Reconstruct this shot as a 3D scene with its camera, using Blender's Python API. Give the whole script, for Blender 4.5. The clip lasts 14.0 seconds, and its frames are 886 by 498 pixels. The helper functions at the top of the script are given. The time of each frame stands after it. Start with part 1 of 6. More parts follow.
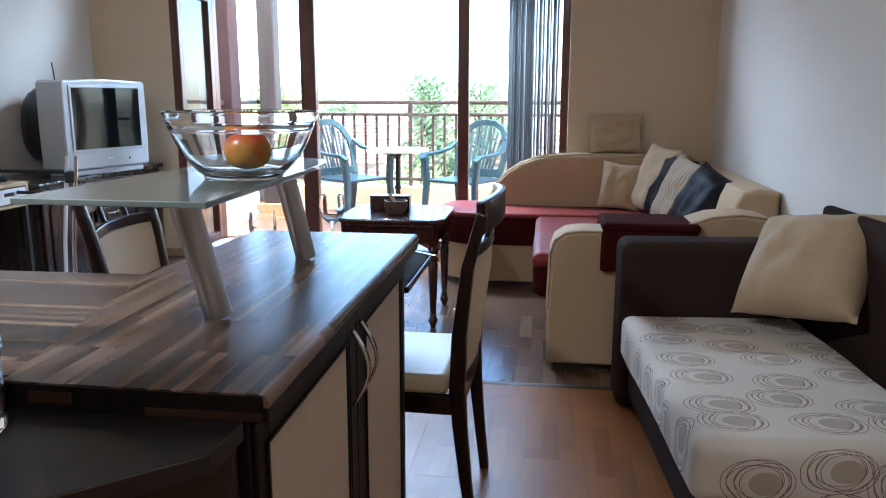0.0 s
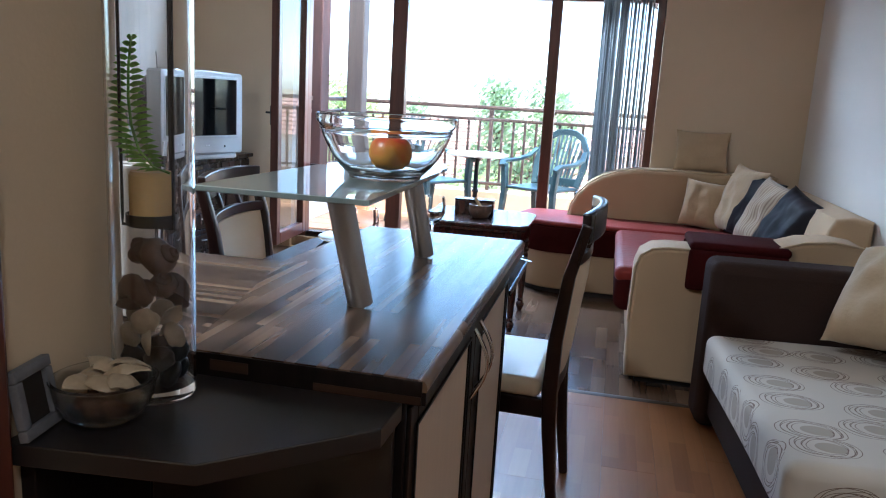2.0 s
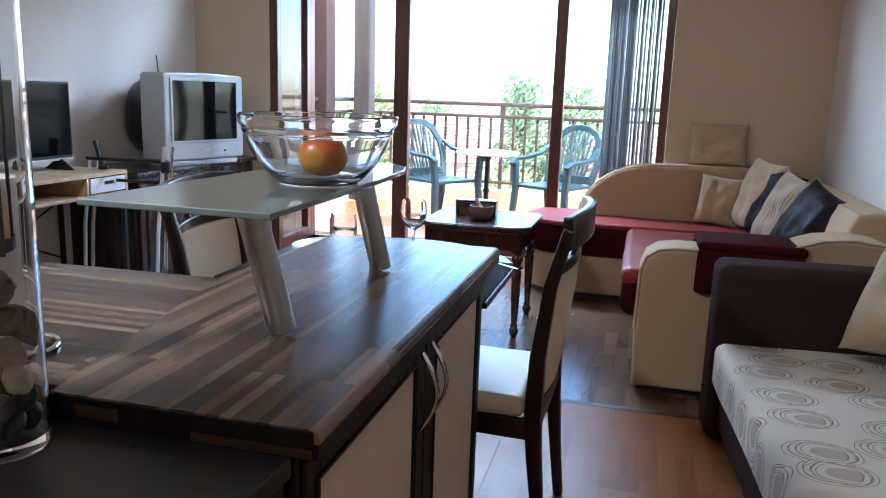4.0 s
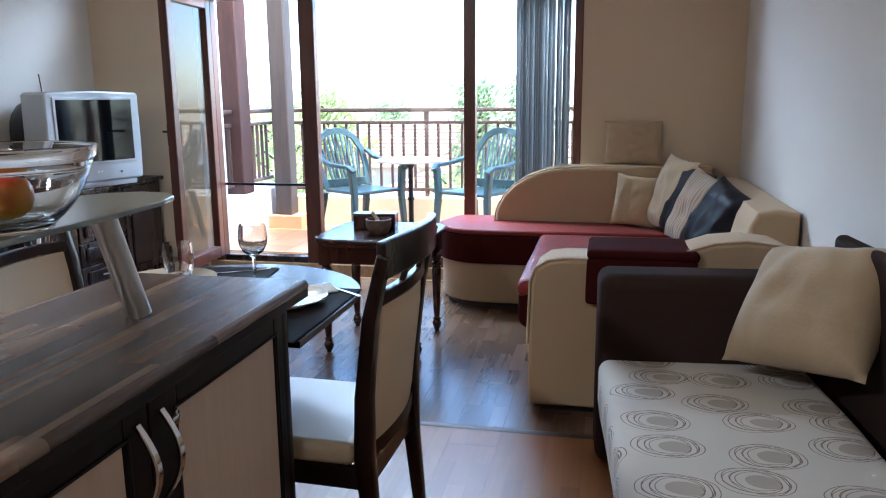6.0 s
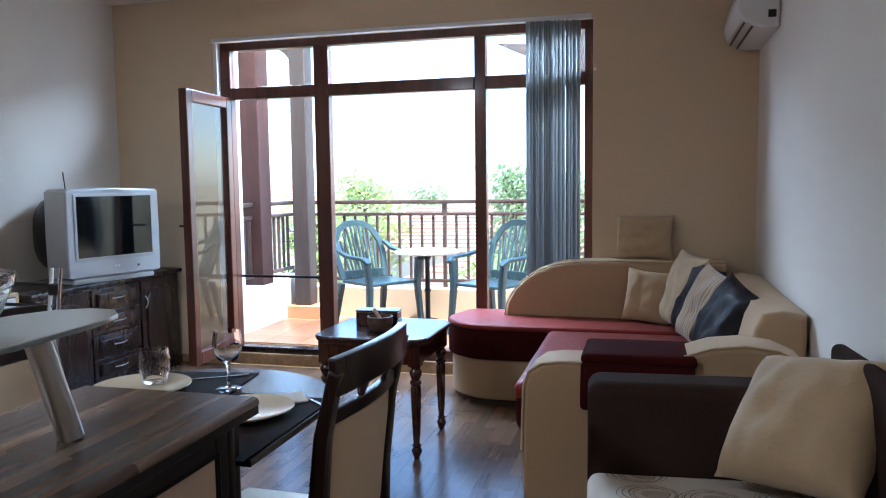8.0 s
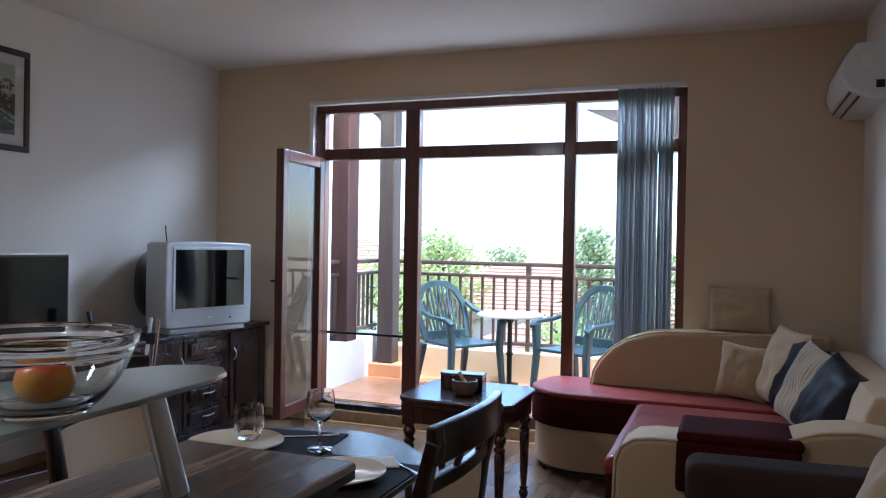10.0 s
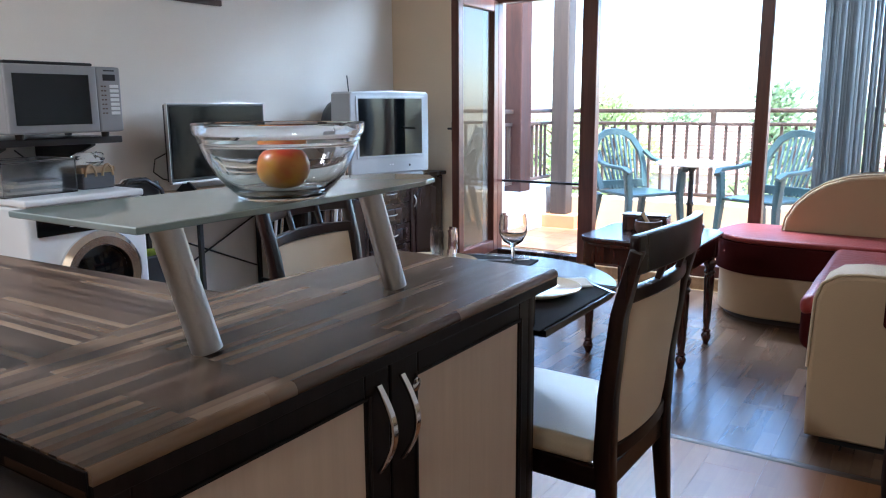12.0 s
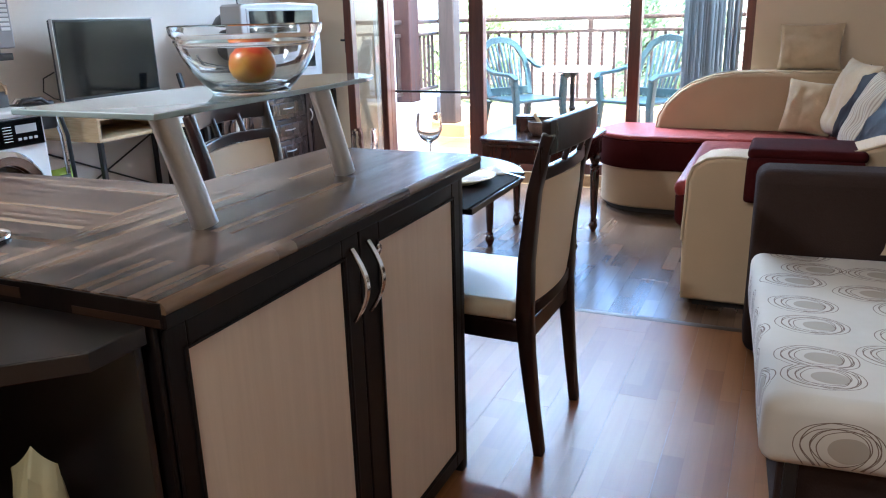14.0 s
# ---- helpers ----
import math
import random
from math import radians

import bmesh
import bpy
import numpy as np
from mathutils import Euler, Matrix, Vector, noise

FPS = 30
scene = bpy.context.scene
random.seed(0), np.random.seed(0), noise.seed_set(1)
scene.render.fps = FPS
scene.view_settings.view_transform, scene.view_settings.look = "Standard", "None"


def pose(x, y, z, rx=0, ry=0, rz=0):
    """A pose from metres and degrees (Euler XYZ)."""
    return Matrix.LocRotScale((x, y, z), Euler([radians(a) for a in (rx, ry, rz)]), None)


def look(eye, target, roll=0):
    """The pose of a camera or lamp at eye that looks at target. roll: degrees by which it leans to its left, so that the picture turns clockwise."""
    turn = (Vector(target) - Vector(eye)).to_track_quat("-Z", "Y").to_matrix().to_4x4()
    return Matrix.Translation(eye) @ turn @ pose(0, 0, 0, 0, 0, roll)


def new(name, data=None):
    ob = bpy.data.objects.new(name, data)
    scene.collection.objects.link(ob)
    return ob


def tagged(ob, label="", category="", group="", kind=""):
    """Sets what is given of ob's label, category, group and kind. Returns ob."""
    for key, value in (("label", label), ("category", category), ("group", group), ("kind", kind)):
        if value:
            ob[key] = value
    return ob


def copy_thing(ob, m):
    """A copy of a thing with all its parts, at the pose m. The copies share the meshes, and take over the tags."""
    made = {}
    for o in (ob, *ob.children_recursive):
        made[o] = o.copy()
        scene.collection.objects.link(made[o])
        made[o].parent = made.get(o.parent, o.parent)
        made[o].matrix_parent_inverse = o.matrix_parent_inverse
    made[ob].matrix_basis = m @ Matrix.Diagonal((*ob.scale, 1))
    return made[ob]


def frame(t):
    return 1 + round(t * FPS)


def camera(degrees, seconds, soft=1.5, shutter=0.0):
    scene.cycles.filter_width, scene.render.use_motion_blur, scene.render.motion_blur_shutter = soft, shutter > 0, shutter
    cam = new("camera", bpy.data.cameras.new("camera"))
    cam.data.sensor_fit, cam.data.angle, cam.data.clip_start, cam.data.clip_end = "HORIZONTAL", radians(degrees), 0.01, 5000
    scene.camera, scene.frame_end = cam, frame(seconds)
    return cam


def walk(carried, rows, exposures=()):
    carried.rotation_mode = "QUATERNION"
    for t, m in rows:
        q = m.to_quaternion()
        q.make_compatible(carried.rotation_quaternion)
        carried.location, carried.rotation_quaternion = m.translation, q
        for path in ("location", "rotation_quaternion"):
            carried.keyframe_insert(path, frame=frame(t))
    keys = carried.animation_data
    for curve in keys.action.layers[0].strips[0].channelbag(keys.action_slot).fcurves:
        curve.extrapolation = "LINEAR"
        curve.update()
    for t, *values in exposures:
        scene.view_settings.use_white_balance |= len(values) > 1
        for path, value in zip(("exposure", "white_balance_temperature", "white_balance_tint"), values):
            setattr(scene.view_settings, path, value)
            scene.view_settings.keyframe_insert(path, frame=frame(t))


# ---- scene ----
cam = camera(60.3, 14.0, soft=1.1)
PATH = [
    (0, (0.0, 0.024, 1.267), (-0.261, 1.967, 0.873), 0.1),
    (0.5, (-0.048, -0.031, 1.276), (-0.435, 1.891, 0.881), -0.8),
    (1, (-0.057, -0.05, 1.281), (-0.466, 1.868, 0.887), 0.9),
    (1.5, (-0.09, -0.063, 1.281), (-0.495, 1.856, 0.89), 2.3),
    (2, (-0.118, -0.079, 1.282), (-0.529, 1.839, 0.891), 3.3),
    (4.5, (0.06, 0.219, 1.281), (-0.43, 2.116, 0.883), 1.7),
    (5, (0.135, 0.3, 1.279), (-0.326, 2.207, 0.888), 1.1),
    (5.5, (0.209, 0.361, 1.282), (-0.194, 2.28, 0.889), 0.5),
    (6, (0.318, 0.438, 1.302), (-0.092, 2.357, 0.915), -0.5),
    (6.5, (0.409, 0.503, 1.319), (-0.067, 2.415, 0.975), -0.7),
    (7, (0.465, 0.535, 1.322), (-0.049, 2.441, 0.999), -1.3),
    (7.5, (0.497, 0.528, 1.35), (-0.011, 2.446, 1.101), -1.1),
    (10, (0.433, 0.514, 1.387), (-0.274, 2.385, 1.372), 1.0),
    (10.5, (0.405, 0.523, 1.382), (-0.407, 2.351, 1.363), 1.2),
    (11, (0.377, 0.521, 1.373), (-0.535, 2.301, 1.338), 1.4),
    (11.5, (0.368, 0.507, 1.322), (-0.661, 2.213, 1.142), 0.9),
    (12, (0.362, 0.473, 1.266), (-0.707, 2.122, 0.895), -0.4),
    (12.5, (0.357, 0.363, 1.252), (-0.699, 2.005, 0.815), -1.8),
    (13, (0.339, 0.225, 1.227), (-0.604, 1.91, 0.707), -3.2),
    (13.5, (0.344, 0.173, 1.23), (-0.522, 1.881, 0.65), -2.7),
    (14, (0.371, 0.191, 1.243), (-0.411, 1.937, 0.661), -1.5),
]
EXPOSURES = [
    (0, 3.02, 5170, 7),
    (2, 2.95, 5050, 6),
    (4.5, 2.98, 5170, 7),
    (5.5, 2.97, 5170, 7),
    (6.5, 2.88, 5170, 7),
    (7.5, 2.8, 5170, 7),
    (10, 2.2, 5170, 10),
    (11, 2.27, 5170, 10),
    (11.6, 2.75, 5120, 8),
    (12.2, 3.25, 5120, 6),
    (13, 3.53, 5120, 6),
    (14, 3.6, 5120, 6),
]
walk(cam, [(t, look(eye, target, roll)) for t, eye, target, roll in PATH], EXPOSURES)

# ---- world and light ----
world = bpy.data.worlds.new("sky")
scene.world = world
world.use_nodes = True
wn = world.node_tree
sky = wn.nodes.new("ShaderNodeTexSky")
sky.sky_type = "NISHITA"
sky.sun_disc = False
sky.sun_elevation = radians(70)
sky.sun_rotation = radians(117)
wn.links.new(sky.outputs["Color"], wn.nodes["Background"].inputs["Color"])
wn.nodes["Background"].inputs["Strength"].default_value = 0.15
sun_data = bpy.data.lights.new("sun", "SUN")
sun_data.energy = 3.0
sun_data.angle = radians(0.6)
sun_data.color = (1.0, 0.95, 0.87)
sun = new("sun", sun_data)
sun.matrix_world = look((3.5, -1.76, 11.0), (0, 0, 0))
# Added area lamp above the window, out of view, to boost the sky light.
win_data = bpy.data.lights.new("window_sky_fill", "AREA")
win_data.shape = "RECTANGLE"
win_data.size, win_data.size_y = 2.7, 0.5
win_data.energy = 56
win_data.color = (0.80, 0.90, 1.0)
win_light = new("window_sky_fill", win_data)
win_light.matrix_world = look((-1.25, 6.13, 2.74), (-1.25, 3.3, 0.75))
# Unseen kitchen lamp, assumed from warm glints; set here to brighten the west wall.
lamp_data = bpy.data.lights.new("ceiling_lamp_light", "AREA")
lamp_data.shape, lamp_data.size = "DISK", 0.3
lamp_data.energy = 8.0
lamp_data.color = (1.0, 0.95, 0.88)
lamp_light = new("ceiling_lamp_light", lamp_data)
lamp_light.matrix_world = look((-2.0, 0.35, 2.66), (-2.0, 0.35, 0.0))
# Second lamp added by the entrance, unseen, to lift the dark bar end.
hall_data = bpy.data.lights.new("hall_fill_light", "AREA")
hall_data.shape, hall_data.size = "DISK", 0.3
hall_data.energy = 1.75
hall_data.color = (1.0, 0.88, 0.72)
hall_light = new("hall_fill_light", hall_data)
hall_light.matrix_world = look((0.25, -0.75, 2.66), (0.25, -0.75, 0.0))

# ---- building helpers ----


def finish(bm, name, mat, angle=38.0):
    """A mesh object from a bmesh: smooth, with sharp edges and large flat faces kept."""
    limit = radians(angle)
    for f in bm.faces:
        f.smooth = True
    for e in bm.edges:
        if len(e.link_faces) != 2 or e.calc_face_angle(0.0) > limit:
            e.smooth = False
            continue
        small, large = sorted(f.calc_area() for f in e.link_faces)
        if large > 8 * small and e.calc_face_angle(0.0) > 0.02:
            e.smooth = False
    me = bpy.data.meshes.new(name)
    bm.to_mesh(me)
    bm.free()
    if mat:
        me.materials.append(mat)
    return new(name, me)


def part(name, bm, mat, parent, label=""):
    ob = finish(bm, name, mat)
    ob.parent = parent
    if label:
        ob["label"] = label
    return ob


def thing(name, label, category, loc=(0, 0, 0), yaw=0.0, group="", kind=""):
    ob = new(name)
    ob.empty_display_size = 0.1
    ob.matrix_basis = pose(loc[0], loc[1], loc[2], 0, 0, yaw)
    return tagged(ob, label, category, group, kind)


def solo(name, bm, mat, label, category, group="", kind="", loc=(0, 0, 0), yaw=0.0):
    ob = finish(bm, name, mat)
    ob.matrix_basis = pose(loc[0], loc[1], loc[2], 0, 0, yaw)
    return tagged(ob, label, category, group, kind)


def box(x0, x1, y0, y1, z0, z1, r=0.0, seg=2, bm=None):
    """A box with rounded edges; joins bm if one is given."""
    b = bmesh.new()
    bmesh.ops.create_cube(b, size=1.0)
    for v in b.verts:
        v.co = Vector((x0 + (v.co.x + 0.5) * (x1 - x0), y0 + (v.co.y + 0.5) * (y1 - y0), z0 + (v.co.z + 0.5) * (z1 - z0)))
    if r > 0:
        bmesh.ops.bevel(b, geom=b.edges[:], offset=min(r, 0.49 * min(x1 - x0, y1 - y0, z1 - z0)), segments=seg, profile=0.5, affect="EDGES")
    return join(bm, b)


def join(bm, b):
    if bm is None:
        return b
    me = bpy.data.meshes.new("joined")
    b.to_mesh(me)
    b.free()
    bm.from_mesh(me)
    bpy.data.meshes.remove(me)
    return bm


def turned(bm, m):
    bm.transform(m)
    return bm


def lathe(profile, seg=24, bm=None):
    """A solid of revolution about z from (radius, z) pairs."""
    b = bmesh.new()
    rings = []
    for r, z in profile:
        if r < 1e-5:
            rings.append([b.verts.new((0, 0, z))])
        else:
            rings.append([b.verts.new((r * math.cos(2 * math.pi * i / seg), r * math.sin(2 * math.pi * i / seg), z)) for i in range(seg)])
    for a, c in zip(rings, rings[1:]):
        for i in range(seg):
            j = (i + 1) % seg
            if len(a) == 1 and len(c) > 1:
                b.faces.new((a[0], c[j], c[i]))
            elif len(c) == 1 and len(a) > 1:
                b.faces.new((a[i], a[j], c[0]))
            elif len(a) > 1:
                b.faces.new((a[i], a[j], c[j], c[i]))
    bmesh.ops.recalc_face_normals(b, faces=b.faces[:])
    return join(bm, b)


def prism(outline, lo, hi, axis="z", r=0.0, seg=2, bm=None):
    """An outline drawn out between lo and hi along an axis. axis y: outline is (x, z); axis x: (y, z)."""
    b = bmesh.new()

    def at(u, v, w):
        return {"z": (u, v, w), "y": (u, w, v), "x": (w, u, v)}[axis]

    low = [b.verts.new(at(u, v, lo)) for u, v in outline]
    high = [b.verts.new(at(u, v, hi)) for u, v in outline]
    n = len(outline)
    caps = [b.faces.new(low), b.faces.new(high)]
    for i in range(n):
        b.faces.new((low[i], low[(i + 1) % n], high[(i + 1) % n], high[i]))
    bmesh.ops.recalc_face_normals(b, faces=b.faces[:])
    if r > 0:
        rim = [e for f in caps for e in f.edges]
        bmesh.ops.bevel(b, geom=rim, offset=r, segments=seg, profile=0.5, affect="EDGES")
    return join(bm, b)


def tube(points, radius, seg=10, bm=None, closed=False):
    """A round bar along a line of points; radius is a number or one for each point."""
    b = bmesh.new()
    pts = [Vector(p) for p in points]
    rad = radius if isinstance(radius, (list, tuple)) else [radius] * len(pts)
    rings, side = [], None
    for i, p in enumerate(pts):
        a = pts[i - 1] if (i or closed) else p
        c = pts[(i + 1) % len(pts)] if (i + 1 < len(pts) or closed) else p
        d = (c - a).normalized()
        if side is None:
            side = d.orthogonal().normalized()
        side = (side - d * side.dot(d)).normalized()
        up = d.cross(side)
        rings.append([b.verts.new(p + rad[i] * (math.cos(2 * math.pi * k / seg) * side + math.sin(2 * math.pi * k / seg) * up)) for k in range(seg)])
    pairs = list(zip(rings, rings[1:])) + ([(rings[-1], rings[0])] if closed else [])
    for a, c in pairs:
        for k in range(seg):
            b.faces.new((a[k], a[(k + 1) % seg], c[(k + 1) % seg], c[k]))
    if not closed:
        b.faces.new(rings[0][::-1])
        b.faces.new(rings[-1])
    bmesh.ops.recalc_face_normals(b, faces=b.faces[:])
    return join(bm, b)


def bar(points, w, h, bm=None, side=(1, 0, 0)):
    """A flat-sided bar (w across 'side', h across the rest) along a line of points; w, h may be lists."""
    b = bmesh.new()
    pts = [Vector(p) for p in points]
    ws = w if isinstance(w, (list, tuple)) else [w] * len(pts)
    hs = h if isinstance(h, (list, tuple)) else [h] * len(pts)
    rings = []
    for i, p in enumerate(pts):
        d = (pts[min(i + 1, len(pts) - 1)] - pts[max(i - 1, 0)]).normalized()
        s = Vector(side)
        s = (s - d * s.dot(d)).normalized()
        u = d.cross(s)
        rings.append([b.verts.new(p + s * ws[i] * a / 2 + u * hs[i] * c / 2) for a, c in ((-1, -1), (1, -1), (1, 1), (-1, 1))])
    for a, c in zip(rings, rings[1:]):
        for k in range(4):
            b.faces.new((a[k], a[(k + 1) % 4], c[(k + 1) % 4], c[k]))
    b.faces.new(rings[0][::-1])
    b.faces.new(rings[-1])
    bmesh.ops.recalc_face_normals(b, faces=b.faces[:])
    long_edges = [e for e in b.edges if len(e.link_faces) == 2 and e.calc_face_angle(0) > 0.8]
    bmesh.ops.bevel(b, geom=long_edges, offset=min(min(ws), min(hs)) * 0.18, segments=2, profile=0.5, affect="EDGES")
    return join(bm, b)


def cushion(w, h, t, seed=1, n=22, lumps=0.012):
    """A stuffed square cushion in the xz plane, thick along y, with pulled-out corners and soft creases."""
    b = bmesh.new()
    grid = {}
    for s in (-1, 1):
        for i in range(n + 1):
            for k in range(n + 1):
                u, v = 2 * i / n - 1, 2 * k / n - 1
                edge = i in (0, n) or k in (0, n)
                if edge and s == 1:
                    grid[s, i, k] = grid[-1, i, k]
                    continue
                puff = max(0.0, (1 - abs(u) ** 2.6) * (1 - abs(v) ** 2.6)) ** 0.5
                pull = 1 - 0.07 * (1 - u * u) * abs(v) ** 4
                pull2 = 1 - 0.07 * (1 - v * v) * abs(u) ** 4
                wob = noise.noise(Vector((u * 2.1 + seed * 7.3, v * 2.1, s * 3.0 + seed)))
                fold = noise.noise(Vector((u * 6.0 + seed, v * 3.0 - seed, s * 1.7)))
                y = s * (t / 2 * puff) + lumps * wob * puff + 0.4 * lumps * fold * puff
                grid[s, i, k] = b.verts.new((u * w / 2 * pull2, y, v * h / 2 * pull))
    for s in (-1, 1):
        for i in range(n):
            for k in range(n):
                q = [grid[s, i, k], grid[s, i + 1, k], grid[s, i + 1, k + 1], grid[s, i, k + 1]]
                b.faces.new(q if s < 0 else q[::-1])
    bmesh.ops.recalc_face_normals(b, faces=b.faces[:])
    return b


def soft_box(x0, x1, y0, y1, z0, z1, r=0.05, seg=5, cuts=0, sag=0.0, seed=0, bm=None):
    """A padded block: well-rounded edges and slightly uneven faces."""
    b = box(x0, x1, y0, y1, z0, z1, r, seg)
    if cuts:
        big = [e for e in b.edges if e.calc_length() > 0.15]
        bmesh.ops.subdivide_edges(b, edges=big, cuts=cuts, use_grid_fill=True)
        for v in b.verts:
            d = noise.noise(Vector((v.co.x * 4 + seed, v.co.y * 4, v.co.z * 4)))
            c = (v.co - Vector(((x0 + x1) / 2, (y0 + y1) / 2, (z0 + z1) / 2))).normalized()
            v.co += c * d * sag
    return join(bm, b)


def arc(cx, cy, r, a0, a1, n):
    return [(cx + r * math.cos(radians(a0 + (a1 - a0) * i / n)), cy + r * math.sin(radians(a0 + (a1 - a0) * i / n))) for i in range(n + 1)]


# ---- materials ----


def material(name, base, rough=0.5, metal=0.0, bump=0.0, bump_scale=200.0, vary=0.08, vary_scale=3.0, coat=0.0, sheen=0.0, spec=0.5, random_tint=0.0):
    """A surface with colour variation at two scales, uneven gloss and fine relief."""
    m = bpy.data.materials.new(name)
    m.use_nodes = True
    nt = m.node_tree
    bs = nt.nodes["Principled BSDF"]
    tc = nt.nodes.new("ShaderNodeTexCoord")
    n1 = nt.nodes.new("ShaderNodeTexNoise")
    n1.inputs["Scale"].default_value = vary_scale
    n1.inputs["Detail"].default_value = 5
    n2 = nt.nodes.new("ShaderNodeTexNoise")
    n2.inputs["Scale"].default_value = bump_scale
    n2.inputs["Detail"].default_value = 3
    for nz in (n1, n2):
        nt.links.new(tc.outputs["Object"], nz.inputs["Vector"])
    mix = nt.nodes.new("ShaderNodeMix")
    mix.data_type = "RGBA"
    mix.inputs["A"].default_value = (*[c * (1 - vary) for c in base], 1)
    mix.inputs["B"].default_value = (*[min(1.0, c * (1 + vary)) for c in base], 1)
    add = nt.nodes.new("ShaderNodeMath")
    add.operation = "MULTIPLY_ADD"
    nt.links.new(n2.outputs["Fac"], add.inputs[0])
    add.inputs[1].default_value = 0.5
    nt.links.new(n1.outputs["Fac"], add.inputs[2])
    ramp = nt.nodes.new("ShaderNodeMapRange")
    ramp.inputs["From Min"].default_value, ramp.inputs["From Max"].default_value = 0.45, 1.05
    nt.links.new(add.outputs[0], ramp.inputs["Value"])
    nt.links.new(ramp.outputs[0], mix.inputs["Factor"])
    colour = mix.outputs["Result"]
    if random_tint:
        info = nt.nodes.new("ShaderNodeObjectInfo")
        hsv = nt.nodes.new("ShaderNodeHueSaturation")
        mr = nt.nodes.new("ShaderNodeMapRange")
        mr.inputs["To Min"].default_value, mr.inputs["To Max"].default_value = 1 - random_tint, 1 + random_tint
        nt.links.new(info.outputs["Random"], mr.inputs["Value"])
        nt.links.new(mr.outputs[0], hsv.inputs["Value"])
        nt.links.new(colour, hsv.inputs["Color"])
        colour = hsv.outputs["Color"]
    nt.links.new(colour, bs.inputs["Base Color"])
    rr = nt.nodes.new("ShaderNodeMapRange")
    rr.inputs["To Min"].default_value, rr.inputs["To Max"].default_value = rough * 0.85, min(1.0, rough * 1.15)
    nt.links.new(n1.outputs["Fac"], rr.inputs["Value"])
    nt.links.new(rr.outputs[0], bs.inputs["Roughness"])
    bs.inputs["Metallic"].default_value = metal
    bs.inputs["Coat Weight"].default_value = coat
    bs.inputs["Coat Roughness"].default_value = 0.08
    bs.inputs["Sheen Weight"].default_value = sheen
    bs.inputs["Specular IOR Level"].default_value = spec
    if bump:
        bp = nt.nodes.new("ShaderNodeBump")
        bp.inputs["Strength"].default_value = bump
        bp.inputs["Distance"].default_value = 0.002
        nt.links.new(n2.outputs["Fac"], bp.inputs["Height"])
        nt.links.new(bp.outputs[0], bs.inputs["Normal"])
    return m


def wood(name, dark, light, rough=0.35, stretch=(30, 2.0, 30), coat=0.0, random_tint=0.0, bump=0.1, spec=0.5, knots=1.0):
    """Wood grain drawn out along one axis of the object."""
    m = bpy.data.materials.new(name)
    m.use_nodes = True
    nt = m.node_tree
    bs = nt.nodes["Principled BSDF"]
    tc = nt.nodes.new("ShaderNodeTexCoord")
    info = nt.nodes.new("ShaderNodeObjectInfo")
    shift = nt.nodes.new("ShaderNodeVectorMath")
    shift.operation = "MULTIPLY_ADD"
    shift.inputs[0].default_value = (1, 1, 1)
    comb = nt.nodes.new("ShaderNodeMath")
    comb.operation = "MULTIPLY"
    comb.inputs[1].default_value = 37.0
    nt.links.new(info.outputs["Random"], comb.inputs[0])
    nt.links.new(tc.outputs["Object"], shift.inputs[0])
    shift.inputs[1].default_value = stretch
    nt.links.new(comb.outputs[0], shift.inputs[2])
    n1 = nt.nodes.new("ShaderNodeTexNoise")
    n1.inputs["Scale"].default_value = 0.7 * knots
    n1.inputs["Detail"].default_value = 7
    n1.inputs["Distortion"].default_value = 0.9
    n2 = nt.nodes.new("ShaderNodeTexNoise")
    n2.inputs["Scale"].default_value = 5.0
    n2.inputs["Detail"].default_value = 4
    for nz in (n1, n2):
        nt.links.new(shift.outputs[0], nz.inputs["Vector"])
    add = nt.nodes.new("ShaderNodeMath")
    add.operation = "MULTIPLY_ADD"
    nt.links.new(n2.outputs["Fac"], add.inputs[0])
    add.inputs[1].default_value = 0.35
    nt.links.new(n1.outputs["Fac"], add.inputs[2])
    cr = nt.nodes.new("ShaderNodeValToRGB")
    cr.color_ramp.elements[0].position, cr.color_ramp.elements[0].color = 0.45, (*dark, 1)
    cr.color_ramp.elements[1].position, cr.color_ramp.elements[1].color = 0.88, (*light, 1)
    nt.links.new(add.outputs[0], cr.inputs["Fac"])
    colour = cr.outputs["Color"]
    if random_tint:
        hsv = nt.nodes.new("ShaderNodeHueSaturation")
        mr = nt.nodes.new("ShaderNodeMapRange")
        mr.inputs["To Min"].default_value, mr.inputs["To Max"].default_value = 1 - random_tint, 1 + random_tint
        nt.links.new(info.outputs["Random"], mr.inputs["Value"])
        nt.links.new(mr.outputs[0], hsv.inputs["Value"])
        nt.links.new(colour, hsv.inputs["Color"])
        colour = hsv.outputs["Color"]
    nt.links.new(colour, bs.inputs["Base Color"])
    rr = nt.nodes.new("ShaderNodeMapRange")
    rr.inputs["To Min"].default_value, rr.inputs["To Max"].default_value = rough * 0.75, rough * 1.25
    nt.links.new(n1.outputs["Fac"], rr.inputs["Value"])
    nt.links.new(rr.outputs[0], bs.inputs["Roughness"])
    bs.inputs["Coat Weight"].default_value = coat
    bs.inputs["Coat Roughness"].default_value = 0.12
    bs.inputs["Specular IOR Level"].default_value = spec
    bp = nt.nodes.new("ShaderNodeBump")
    bp.inputs["Strength"].default_value = bump
    bp.inputs["Distance"].default_value = 0.001
    nt.links.new(n2.outputs["Fac"], bp.inputs["Height"])
    nt.links.new(bp.outputs[0], bs.inputs["Normal"])
    return m


